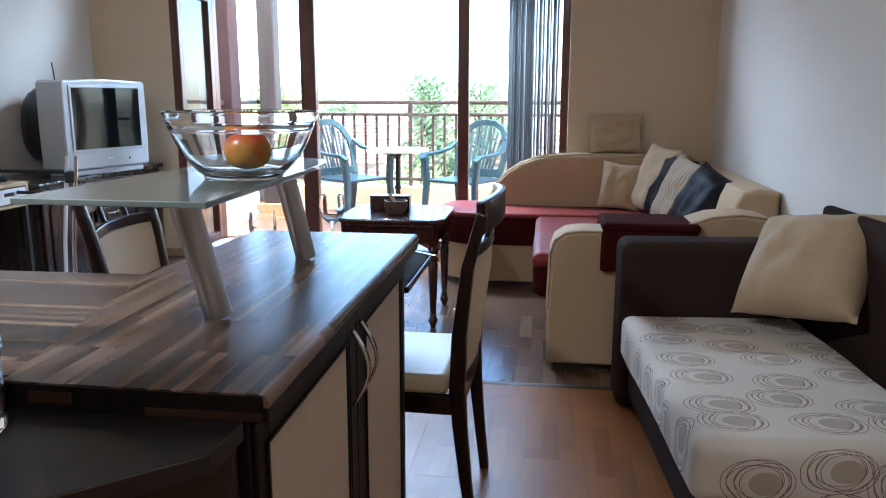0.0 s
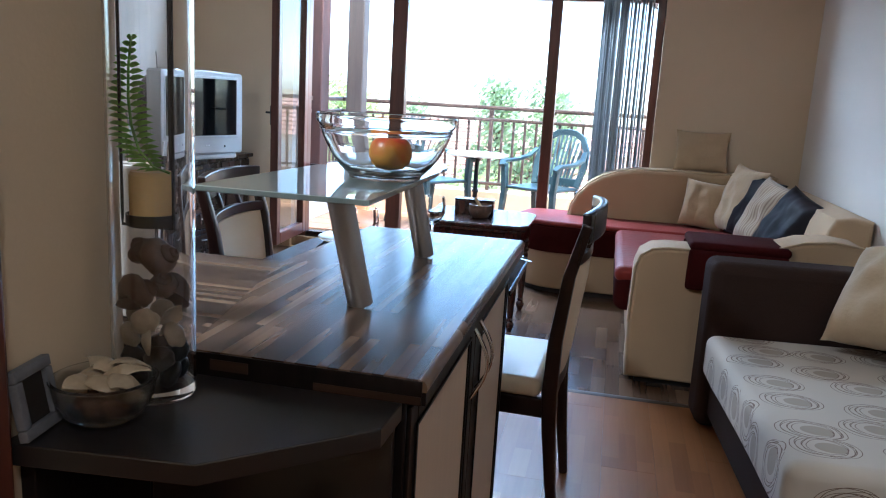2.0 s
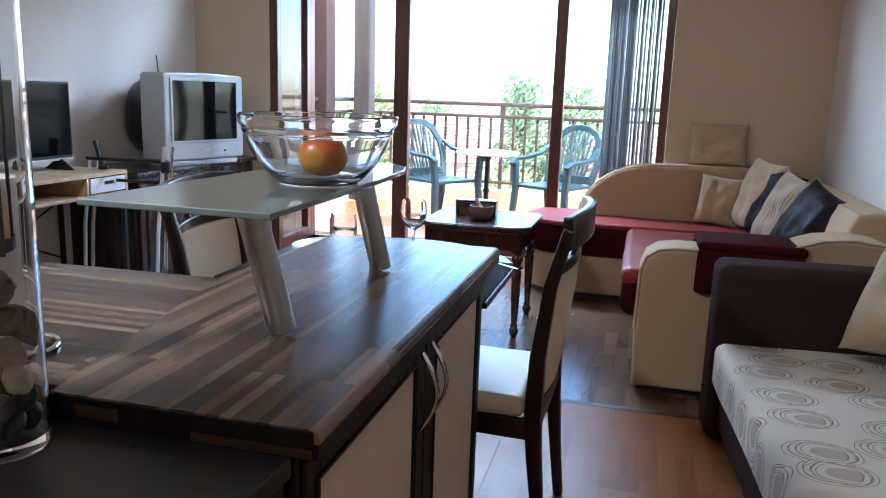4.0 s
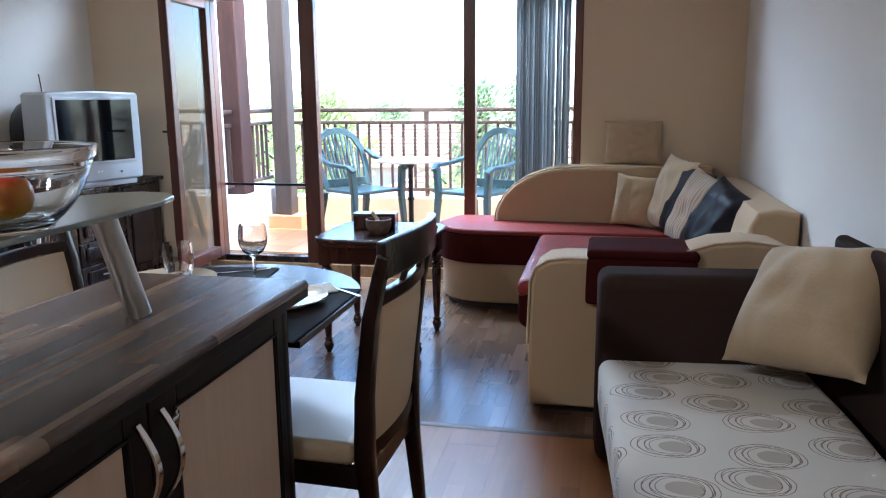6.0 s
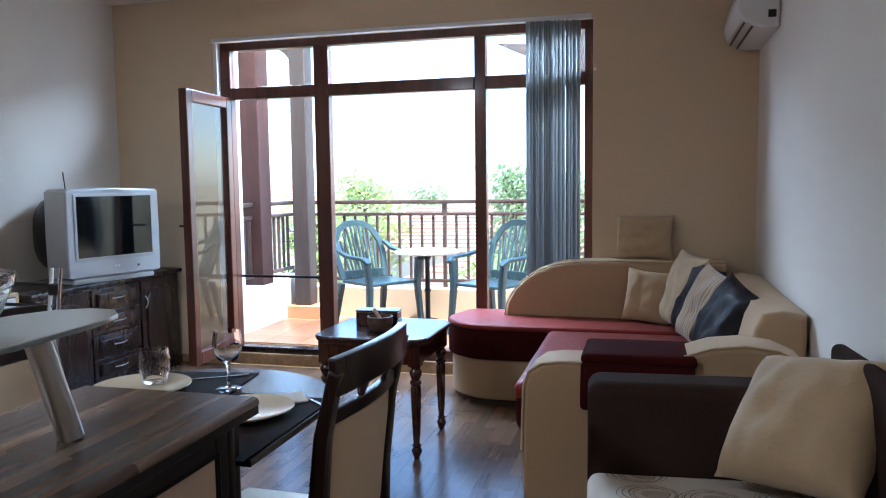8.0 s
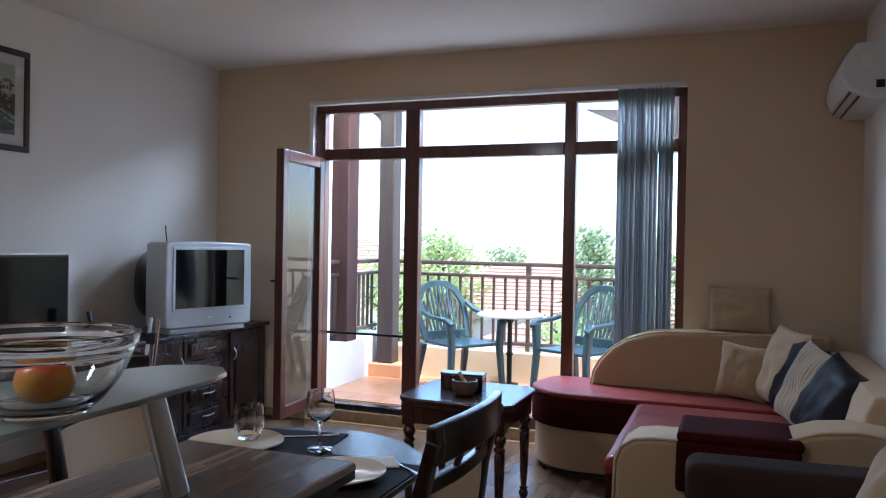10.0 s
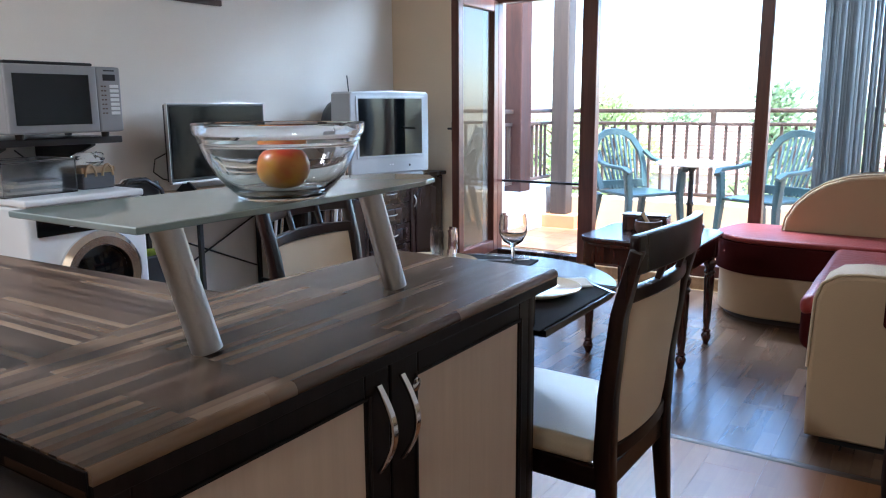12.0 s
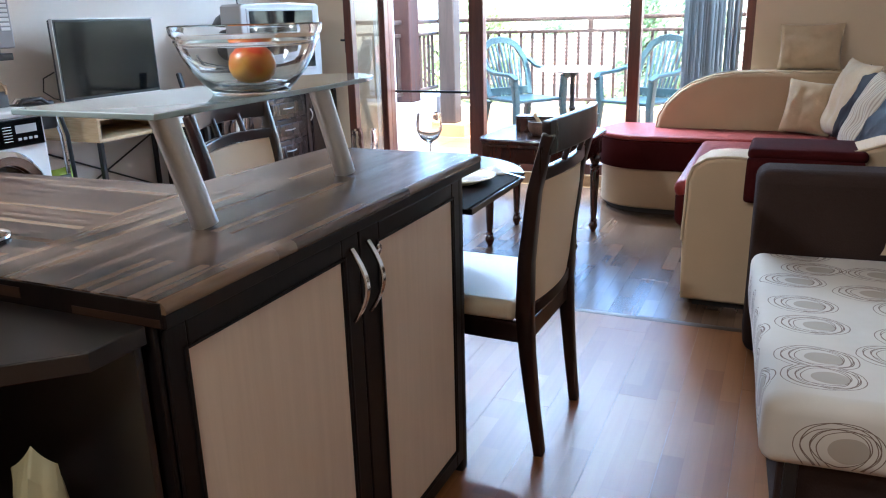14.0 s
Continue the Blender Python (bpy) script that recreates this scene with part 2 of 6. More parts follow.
def glass(name, tint=(1, 1, 1), rough=0.0, ior=1.45):
    m = bpy.data.materials.new(name)
    m.use_nodes = True
    bs = m.node_tree.nodes["Principled BSDF"]
    bs.inputs["Base Color"].default_value = (*tint, 1)
    bs.inputs["Transmission Weight"].default_value = 1.0
    bs.inputs["Roughness"].default_value = rough
    bs.inputs["IOR"].default_value = ior
    return m


def staves(name, along, tones, rough=0.25):
    """Laminate printed as glued staves of several tones. along: 'y' or 'x'."""
    m = bpy.data.materials.new(name)
    m.use_nodes = True
    nt = m.node_tree
    bs = nt.nodes["Principled BSDF"]
    tc = nt.nodes.new("ShaderNodeTexCoord")
    mp = nt.nodes.new("ShaderNodeMapping")
    mp.inputs["Rotation"].default_value = (0, 0, radians(90) if along == "y" else 0)
    nt.links.new(tc.outputs["Object"], mp.inputs["Vector"])

    def noise_at(scale, detail=4):
        s = nt.nodes.new("ShaderNodeVectorMath")
        s.operation = "MULTIPLY"
        s.inputs[1].default_value = scale
        nt.links.new(mp.outputs[0], s.inputs[0])
        nz = nt.nodes.new("ShaderNodeTexNoise")
        nz.inputs["Scale"].default_value = 1.0
        nz.inputs["Detail"].default_value = detail
        nt.links.new(s.outputs[0], nz.inputs["Vector"])
        return nz

    br = nt.nodes.new("ShaderNodeTexBrick")
    br.offset, br.squash = 0.37, 1.0
    br.inputs["Scale"].default_value = 1.0
    br.inputs["Brick Width"].default_value = 0.42
    br.inputs["Row Height"].default_value = 0.0165
    br.inputs["Mortar Size"].default_value = 0.0
    br.inputs["Color1"].default_value = (0, 0, 0, 1)
    br.inputs["Color2"].default_value = (1, 1, 1, 1)
    nt.links.new(mp.outputs[0], br.inputs["Vector"])
    grain = noise_at((2.2, 60.0, 20.0))
    add = nt.nodes.new("ShaderNodeMath")
    add.operation = "MULTIPLY_ADD"
    nt.links.new(grain.outputs["Fac"], add.inputs[0])
    add.inputs[1].default_value = 0.32
    sep = nt.nodes.new("ShaderNodeSeparateColor")
    nt.links.new(br.outputs["Color"], sep.inputs[0])
    sc = nt.nodes.new("ShaderNodeMath")
    sc.operation = "MULTIPLY_ADD"
    sc.inputs[1].default_value, sc.inputs[2].default_value = 0.80, -0.06
    nt.links.new(sep.outputs[0], sc.inputs[0])
    nt.links.new(sc.outputs[0], add.inputs[2])
    cr = nt.nodes.new("ShaderNodeValToRGB")
    els = cr.color_ramp.elements
    for i, (p, c) in enumerate(tones):
        e = els[i] if i < 2 else els.new(p)
        e.position, e.color = p, (*c, 1)
    nt.links.new(add.outputs[0], cr.inputs["Fac"])
    nt.links.new(cr.outputs["Color"], bs.inputs["Base Color"])
    rr = nt.nodes.new("ShaderNodeMapRange")
    rr.inputs["To Min"].default_value, rr.inputs["To Max"].default_value = rough * 0.95, rough * 1.05
    nt.links.new(grain.outputs["Fac"], rr.inputs["Value"])
    nt.links.new(rr.outputs[0], bs.inputs["Roughness"])
    bs.inputs["Specular IOR Level"].default_value = 0.85
    bp = nt.nodes.new("ShaderNodeBump")
    bp.inputs["Strength"].default_value = 0.004
    bp.inputs["Distance"].default_value = 0.001
    nt.links.new(grain.outputs["Fac"], bp.inputs["Height"])
    nt.links.new(bp.outputs[0], bs.inputs["Normal"])
    return m


def laminate(name, dark, light, rough, spec):
    """Laminate boards printed as three strips of short staves, with grain along y."""
    m = bpy.data.materials.new(name)
    m.use_nodes = True
    nt = m.node_tree
    bs = nt.nodes["Principled BSDF"]
    tc = nt.nodes.new("ShaderNodeTexCoord")
    info = nt.nodes.new("ShaderNodeObjectInfo")
    far = nt.nodes.new("ShaderNodeMath")
    far.operation = "MULTIPLY"
    far.inputs[1].default_value = 23.0
    nt.links.new(info.outputs["Random"], far.inputs[0])
    off = nt.nodes.new("ShaderNodeCombineXYZ")
    nt.links.new(far.outputs[0], off.inputs["Y"])
    off.inputs["X"].default_value = 0.096
    place = nt.nodes.new("ShaderNodeVectorMath")
    nt.links.new(tc.outputs["Object"], place.inputs[0])
    nt.links.new(off.outputs[0], place.inputs[1])
    turn = nt.nodes.new("ShaderNodeMapping")
    turn.inputs["Rotation"].default_value = (0, 0, radians(90))
    nt.links.new(place.outputs[0], turn.inputs["Vector"])
    br = nt.nodes.new("ShaderNodeTexBrick")
    br.offset, br.squash = 0.43, 1.0
    br.inputs["Scale"].default_value = 1.0
    br.inputs["Brick Width"].default_value = 0.40
    br.inputs["Row Height"].default_value = 0.064
    br.inputs["Mortar Size"].default_value = 0.0004
    br.inputs["Color1"].default_value = (0, 0, 0, 1)
    br.inputs["Color2"].default_value = (1, 1, 1, 1)
    br.inputs["Mortar"].default_value = (0, 0, 0, 1)
    nt.links.new(turn.outputs[0], br.inputs["Vector"])
    long = nt.nodes.new("ShaderNodeVectorMath")
    long.operation = "MULTIPLY"
    long.inputs[1].default_value = (60, 3.0, 60)
    nt.links.new(place.outputs[0], long.inputs[0])
    grain = nt.nodes.new("ShaderNodeTexNoise")
    grain.inputs["Scale"].default_value = 1.0
    grain.inputs["Detail"].default_value = 5
    grain.inputs["Distortion"].default_value = 0.5
    nt.links.new(long.outputs[0], grain.inputs["Vector"])
    sep = nt.nodes.new("ShaderNodeSeparateColor")
    nt.links.new(br.outputs["Color"], sep.inputs[0])
    add = nt.nodes.new("ShaderNodeMath")
    add.operation = "MULTIPLY_ADD"
    add.inputs[1].default_value = 0.62
    nt.links.new(sep.outputs[0], add.inputs[0])
    half = nt.nodes.new("ShaderNodeMath")
    half.operation = "MULTIPLY"
    half.inputs[1].default_value = 0.5
    nt.links.new(grain.outputs["Fac"], half.inputs[0])
    nt.links.new(half.outputs[0], add.inputs[2])
    mix = nt.nodes.new("ShaderNodeMix")
    mix.data_type = "RGBA"
    mix.inputs["A"].default_value, mix.inputs["B"].default_value = (*dark, 1), (*light, 1)
    nt.links.new(add.outputs[0], mix.inputs["Factor"])
    nt.links.new(mix.outputs["Result"], bs.inputs["Base Color"])
    wear = nt.nodes.new("ShaderNodeTexNoise")
    wear.inputs["Scale"].default_value = 3.0
    nt.links.new(place.outputs[0], wear.inputs["Vector"])
    rr = nt.nodes.new("ShaderNodeMapRange")
    rr.inputs["To Min"].default_value, rr.inputs["To Max"].default_value = rough * 0.9, rough * 1.1
    nt.links.new(wear.outputs["Fac"], rr.inputs["Value"])
    nt.links.new(rr.outputs[0], bs.inputs["Roughness"])
    bs.inputs["Specular IOR Level"].default_value = spec
    bp = nt.nodes.new("ShaderNodeBump")
    bp.inputs["Strength"].default_value = 0.05
    bp.inputs["Distance"].default_value = 0.001
    nt.links.new(grain.outputs["Fac"], bp.inputs["Height"])
    nt.links.new(bp.outputs[0], bs.inputs["Normal"])
    return m


def ringed(name):
    """Off-white woven cloth printed with taupe ovals inside loose dark rings; it reads the UV map in metres."""
    m = bpy.data.materials.new(name)
    m.use_nodes = True
    nt = m.node_tree
    bs = nt.nodes["Principled BSDF"]
    uv = nt.nodes.new("ShaderNodeTexCoord")
    mp = nt.nodes.new("ShaderNodeMapping")
    mp.inputs["Scale"].default_value = (4.5, 5.7, 1)
    mp.inputs["Location"].default_value = (0.3, 0.15, 0)
    nt.links.new(uv.outputs["UV"], mp.inputs["Vector"])
    wob = nt.nodes.new("ShaderNodeTexNoise")
    wob.inputs["Scale"].default_value = 1.3
    nt.links.new(mp.outputs[0], wob.inputs["Vector"])
    mixv = nt.nodes.new("ShaderNodeVectorMath")
    mixv.operation = "MULTIPLY_ADD"
    mixv.inputs[1].default_value = (0.16, 0.16, 0)
    nt.links.new(wob.outputs["Color"], mixv.inputs[0])
    nt.links.new(mp.outputs[0], mixv.inputs[2])

    def cell(source):
        v = nt.nodes.new("ShaderNodeTexVoronoi")
        v.voronoi_dimensions = "2D"
        v.inputs["Scale"].default_value = 1.0
        v.inputs["Randomness"].default_value = 0.55
        nt.links.new(source, v.inputs["Vector"])
        return v

    v1 = cell(mixv.outputs[0])
    shift = nt.nodes.new("ShaderNodeVectorMath")
    shift.inputs[1].default_value = (0.05, 0.04, 0)
    nt.links.new(mixv.outputs[0], shift.inputs[0])
    v2 = cell(shift.outputs[0])
    shift_b = nt.nodes.new("ShaderNodeVectorMath")
    shift_b.inputs[1].default_value = (-0.075, 0.04, 0)
    nt.links.new(mixv.outputs[0], shift_b.inputs[0])
    v3 = cell(shift_b.outputs[0])

    def band(v, at, half):
        a = nt.nodes.new("ShaderNodeMath")
        a.operation = "COMPARE"
        a.inputs[1].default_value, a.inputs[2].default_value = at, half
        nt.links.new(v.outputs["Distance"], a.inputs[0])
        return a.outputs[0]

    total = None
    for v, at in ((v1, 0.275), (v1, 0.36), (v2, 0.31), (v2, 0.385), (v3, 0.29), (v3, 0.345)):
        o = band(v, at, 0.0055)
        if total is None:
            total = o
        else:
            mx = nt.nodes.new("ShaderNodeMath")
            mx.operation = "MAXIMUM"
            nt.links.new(total, mx.inputs[0])
            nt.links.new(o, mx.inputs[1])
            total = mx.outputs[0]
    disc = nt.nodes.new("ShaderNodeMath")
    disc.operation = "LESS_THAN"
    disc.inputs[1].default_value = 0.185
    nt.links.new(v3.outputs["Distance"], disc.inputs[0])
    c1 = nt.nodes.new("ShaderNodeMix")
    c1.data_type = "RGBA"
    c1.inputs["A"].default_value = (0.61, 0.55, 0.465, 1)
    c1.inputs["B"].default_value = (0.40, 0.335, 0.26, 1)
    nt.links.new(disc.outputs[0], c1.inputs["Factor"])
    c2 = nt.nodes.new("ShaderNodeMix")
    c2.data_type = "RGBA"
    c2.inputs["B"].default_value = (0.17, 0.11, 0.075, 1)
    nt.links.new(c1.outputs["Result"], c2.inputs["A"])
    nt.links.new(total, c2.inputs["Factor"])
    nt.links.new(c2.outputs["Result"], bs.inputs["Base Color"])
    bs.inputs["Roughness"].default_value = 0.85
    bs.inputs["Sheen Weight"].default_value = 0.15
    weave = nt.nodes.new("ShaderNodeTexNoise")
    weave.inputs["Scale"].default_value = 500
    nt.links.new(uv.outputs["Object"], weave.inputs["Vector"])
    folds = nt.nodes.new("ShaderNodeTexNoise")
    folds.inputs["Scale"].default_value = 9
    nt.links.new(uv.outputs["Object"], folds.inputs["Vector"])
    ad = nt.nodes.new("ShaderNodeMath")
    ad.operation = "MULTIPLY_ADD"
    ad.inputs[1].default_value = 0.08
    nt.links.new(weave.outputs["Fac"], ad.inputs[0])
    nt.links.new(folds.outputs["Fac"], ad.inputs[2])
    bp = nt.nodes.new("ShaderNodeBump")
    bp.inputs["Strength"].default_value = 0.5
    bp.inputs["Distance"].default_value = 0.01
    nt.links.new(ad.outputs[0], bp.inputs["Height"])
    nt.links.new(bp.outputs[0], bs.inputs["Normal"])
    return m


def striped(name, a, b, scale, axis=0):
    """Cloth with woven stripes across one axis of the object."""
    m = material(name, a, 0.85, bump=0.25, bump_scale=350, sheen=0.2)
    nt = m.node_tree
    bs = nt.nodes["Principled BSDF"]
    tc = nt.nodes.new("ShaderNodeTexCoord")
    wv = nt.nodes.new("ShaderNodeTexWave")
    wv.bands_direction = "XYZ"[axis]
    wv.inputs["Scale"].default_value = scale
    wv.inputs["Distortion"].default_value = 1.2
    nt.links.new(tc.outputs["Object"], wv.inputs["Vector"])
    cr = nt.nodes.new("ShaderNodeValToRGB")
    cr.color_ramp.elements[0].position, cr.color_ramp.elements[0].color = 0.15, (*b, 1)
    cr.color_ramp.elements[1].position, cr.color_ramp.elements[1].color = 0.55, (*a, 1)
    nt.links.new(wv.outputs["Fac"], cr.inputs["Fac"])
    nt.links.new(cr.outputs["Color"], bs.inputs["Base Color"])
    return m


def painted_scene(name):
    """A faded watercolour of a harbour: pale sky, buff houses, trees, grey-blue water. Flat by nature."""
    m = bpy.data.materials.new(name)
    m.use_nodes = True
    nt = m.node_tree
    bs = nt.nodes["Principled BSDF"]
    tc = nt.nodes.new("ShaderNodeTexCoord")
    sep = nt.nodes.new("ShaderNodeSeparateXYZ")
    nt.links.new(tc.outputs["Generated"], sep.inputs[0])
    nz = nt.nodes.new("ShaderNodeTexNoise")
    nz.inputs["Scale"].default_value = 9
    nz.inputs["Detail"].default_value = 6
    nt.links.new(tc.outputs["Generated"], nz.inputs["Vector"])
    ad = nt.nodes.new("ShaderNodeMath")
    ad.operation = "MULTIPLY_ADD"
    ad.inputs[1].default_value = 0.85
    nt.links.new(nz.outputs["Fac"], ad.inputs[0])
    nt.links.new(sep.outputs["Z"], ad.inputs[2])
    cr = nt.nodes.new("ShaderNodeValToRGB")
    els = cr.color_ramp.elements
    els[0].position, els[0].color = 0.45, (0.10, 0.13, 0.16, 1)
    els[1].position, els[1].color = 1.0, (0.40, 0.41, 0.36, 1)
    for p, c in ((0.62, (0.15, 0.17, 0.17)), (0.74, (0.30, 0.26, 0.18)), (0.80, (0.06, 0.06, 0.035)), (0.88, (0.36, 0.31, 0.21)), (0.96, (0.10, 0.10, 0.06)), (0.985, (0.38, 0.35, 0.28))):
        e = els.new(p)
        e.color = (*c, 1)
    nt.links.new(ad.outputs[0], cr.inputs["Fac"])
    nt.links.new(cr.outputs["Color"], bs.inputs["Base Color"])
    bs.inputs["Roughness"].default_value = 0.8
    return m


# One wall paint, two colours: warm backlit tone and paler sky-lit tone painted in.
M_WALL = material("wall_paint_warm_shade", (0.66, 0.52, 0.355), 0.85, bump=0.12, bump_scale=160, vary=0.03, vary_scale=1.2)
M_WALL_LIT = material("wall_paint_sky_lit", (0.74, 0.69, 0.63), 0.85, bump=0.12, bump_scale=160, vary=0.03, vary_scale=1.2)
M_CEIL = material("ceiling_paint", (0.79, 0.74, 0.67), 0.9, bump=0.05, vary=0.02)
M_FLOOR_A = laminate("honey_laminate", (0.165, 0.060, 0.019), (0.30, 0.122, 0.041), 0.33, 0.22)
M_FLOOR_B = laminate("brown_laminate", (0.062, 0.033, 0.020), (0.19, 0.115, 0.072), 0.22, 0.65)
M_SUB = material("subfloor", (0.06, 0.04, 0.03), 0.9)
M_PICFRAME = wood("brown_picture_frame", (0.018, 0.008, 0.005), (0.050, 0.021, 0.013), 0.5, (20, 3, 20))
M_STRIP = material("anodised_strip", (0.07, 0.05, 0.04), 0.5, 0.3)
M_SKIRT = wood("skirting_wood", (0.28, 0.17, 0.08), (0.45, 0.30, 0.16), 0.4)
M_FRAME = wood("window_wood", (0.060, 0.016, 0.010), (0.13, 0.040, 0.024), 0.32, (25, 25, 2.0), coat=0.3)
M_MAHOG = wood("mahogany", (0.006, 0.0025, 0.0023), (0.019, 0.0062, 0.005), 0.27, (20, 20, 2.5), coat=0.3)
M_REDWOOD = wood("red_mahogany", (0.016, 0.0045, 0.0035), (0.055, 0.014, 0.009), 0.22, (20, 20, 2.5), coat=0.5)
M_CHAIRWOOD = wood("dark_chair_wood", (0.006, 0.0022, 0.0018), (0.018, 0.0052, 0.004), 0.3, (20, 20, 2.5), coat=0.3)
M_WENGE = wood("wenge_laminate", (0.005, 0.0035, 0.0035), (0.014, 0.010, 0.009), 0.38, (30, 30, 2.5), bump=0.08, spec=0.22)
M_TABLETOP = material("black_table_laminate", (0.008, 0.007, 0.0075), 0.24, bump=0.1, bump_scale=500, vary=0.15)
M_BLACKTOP = material("black_laminate", (0.013, 0.0115, 0.012), 0.3, bump=0.15, bump_scale=500, vary=0.15, spec=0.75)
M_TONES = [(0.02, (0.026, 0.015, 0.011)), (1.0, (0.34, 0.24, 0.155)), (0.34, (0.062, 0.037, 0.026)), (0.60, (0.125, 0.079, 0.055)), (0.82, (0.195, 0.130, 0.088))]
M_TOP_Y = staves("walnut_staves", "y", M_TONES)
M_TOP_X = staves("walnut_staves_cross", "x", M_TONES)
M_EDGE = wood("stave_brown", (0.030, 0.014, 0.008), (0.060, 0.030, 0.017), 0.4, (2, 30, 30))
M_TAN = wood("stave_tan", (0.16, 0.098, 0.055), (0.24, 0.155, 0.092), 0.35, (30, 2, 30))
M_MAPLE = wood("pale_maple", (0.67, 0.52, 0.39), (0.73, 0.58, 0.445), 0.45, (60, 60, 3), bump=0.04)
M_CREAM = material("cream_cloth", (0.46, 0.325, 0.188), 0.85, bump=0.35, bump_scale=420, vary=0.06, sheen=0.08)
M_PIPING = material("cream_piping", (0.56, 0.43, 0.27), 0.8, vary=0.05)
M_LEATHER = material("cream_leather", (0.72, 0.60, 0.43), 0.4, bump=0.25, bump_scale=300, vary=0.06)
M_CHAIRBACK = material("beige_cloth", (0.72, 0.56, 0.375), 0.8, bump=0.3, bump_scale=450, vary=0.05, sheen=0.2)
M_MAROON = material("maroon_satin", (0.21, 0.024, 0.016), 0.5, bump=0.55, bump_scale=38, vary=0.15, vary_scale=5, sheen=0.05, spec=0.25)
for nd in M_MAROON.node_tree.nodes:
    if nd.bl_idname == "ShaderNodeBump":
        nd.inputs["Distance"].default_value = 0.007
M_WINE = material("wine_velvet", (0.042, 0.0062, 0.006), 0.95, bump=0.3, bump_scale=300, vary=0.25, sheen=0.0, spec=0.05)
M_BROWN = material("brown_cloth", (0.040, 0.0245, 0.0195), 0.95, bump=0.7, bump_scale=190, vary=0.14, sheen=0.0, spec=0.08)
M_PILLOW = material("ecru_cloth", (0.47, 0.35, 0.21), 0.85, bump=0.6, bump_scale=70, vary=0.07, vary_scale=6, sheen=0.2)
M_DARKSATIN = material("dark_satin", (0.013, 0.010, 0.013), 0.5, bump=0.3, bump_scale=30, vary=0.2, sheen=0.0, spec=0.14)
M_STRIPE = striped("striped_cloth", (0.46, 0.36, 0.245), (0.27, 0.19, 0.12), 13)
M_RINGS = ringed("ring_print_cloth")
M_GLASS = glass("clear_glass")
M_PANE = glass("window_glass", (0.97, 0.99, 0.98), 0.0, 1.25)
M_FROST = glass("frosted_shelf_glass", (0.36, 0.44, 0.41), 0.4)
M_FROST.node_tree.nodes["Principled BSDF"].inputs["Transmission Weight"].default_value = 0.6
M_FROST.node_tree.nodes["Principled BSDF"].inputs["Coat Weight"].default_value = 1.0
M_FROST.node_tree.nodes["Principled BSDF"].inputs["Coat Roughness"].default_value = 0.015
M_FROST.node_tree.nodes["Principled BSDF"].inputs["Coat IOR"].default_value = 1.75
M_STEEL = material("brushed_steel", (0.50, 0.49, 0.48), 0.34, 0.9, bump=0.1, bump_scale=300)
M_CHROME = material("chrome", (0.75, 0.75, 0.76), 0.12, 1.0)
M_SILVER = material("silver_plastic", (0.43, 0.44, 0.455), 0.36, 0.15, vary=0.03)
M_SILVERGREY = material("silver_grey_paint", (0.28, 0.28, 0.29), 0.36, 0.3, vary=0.04)
M_BLACK = material("black_plastic", (0.009, 0.009, 0.010), 0.4, vary=0.1)
M_SCREEN = material("screen_glass", (0.004, 0.005, 0.006), 0.07, vary=0.05, spec=0.4)
M_PANEL = material("matt_screen_glass", (0.004, 0.005, 0.006), 0.1, vary=0.05, spec=0.16)
M_WHITE = material("white_enamel", (0.72, 0.73, 0.74), 0.3, vary=0.03)
M_PAPER = material("white_paper", (0.80, 0.78, 0.74), 0.9, bump=0.6, bump_scale=90, vary=0.04)
M_CHINA = material("cream_china", (0.74, 0.65, 0.47), 0.14, vary=0.02, coat=0.5)
M_OAK = wood("pale_oak", (0.42, 0.29, 0.15), (0.60, 0.45, 0.27), 0.5, (4, 30, 30))
M_BLACKMETAL = material("black_metal", (0.02, 0.02, 0.022), 0.4, 0.3)
M_PLASTER = material("cream_plaster", (0.58, 0.43, 0.27), 0.9, bump=0.4, bump_scale=120)
M_WHITEWALL = material("white_plaster", (0.78, 0.76, 0.72), 0.9, bump=0.4, bump_scale=120)
M_TILE = material("terracotta_tile", (0.42, 0.20, 0.095), 0.35, vary=0.15, random_tint=0.12)
M_RAIL = material("brown_metal", (0.075, 0.045, 0.035), 0.5, vary=0.15)
M_POST = wood("stained_timber", (0.028, 0.019, 0.016), (0.058, 0.040, 0.033), 0.6, (20, 20, 2))
M_REDPOST = wood("red_stained_timber", (0.036, 0.013, 0.010), (0.075, 0.027, 0.019), 0.6, (20, 20, 2))
M_TEAL = material("teal_plastic", (0.036, 0.066, 0.073), 0.38, vary=0.06)
M_BLIND = material("blind_cloth", (0.42, 0.425, 0.42), 0.75, bump=0.2, bump_scale=300, vary=0.06)
bn = M_BLIND.node_tree
tl = bn.nodes.new("ShaderNodeBsdfTranslucent")
tl.inputs["Color"].default_value = (0.46, 0.47, 0.47, 1)
mxs = bn.nodes.new("ShaderNodeMixShader")
mxs.inputs["Fac"].default_value = 0.45
bn.links.new(bn.nodes["Principled BSDF"].outputs[0], mxs.inputs[1])
bn.links.new(tl.outputs[0], mxs.inputs[2])
bn.links.new(mxs.outputs[0], bn.nodes["Material Output"].inputs["Surface"])

# ---- the room ----
X0, X1, Y0, Y1, H = -3.51, 1.17, -1.6, 5.70, 2.77
WX0, WX1, WTOP = -2.655, 0.15, 2.455

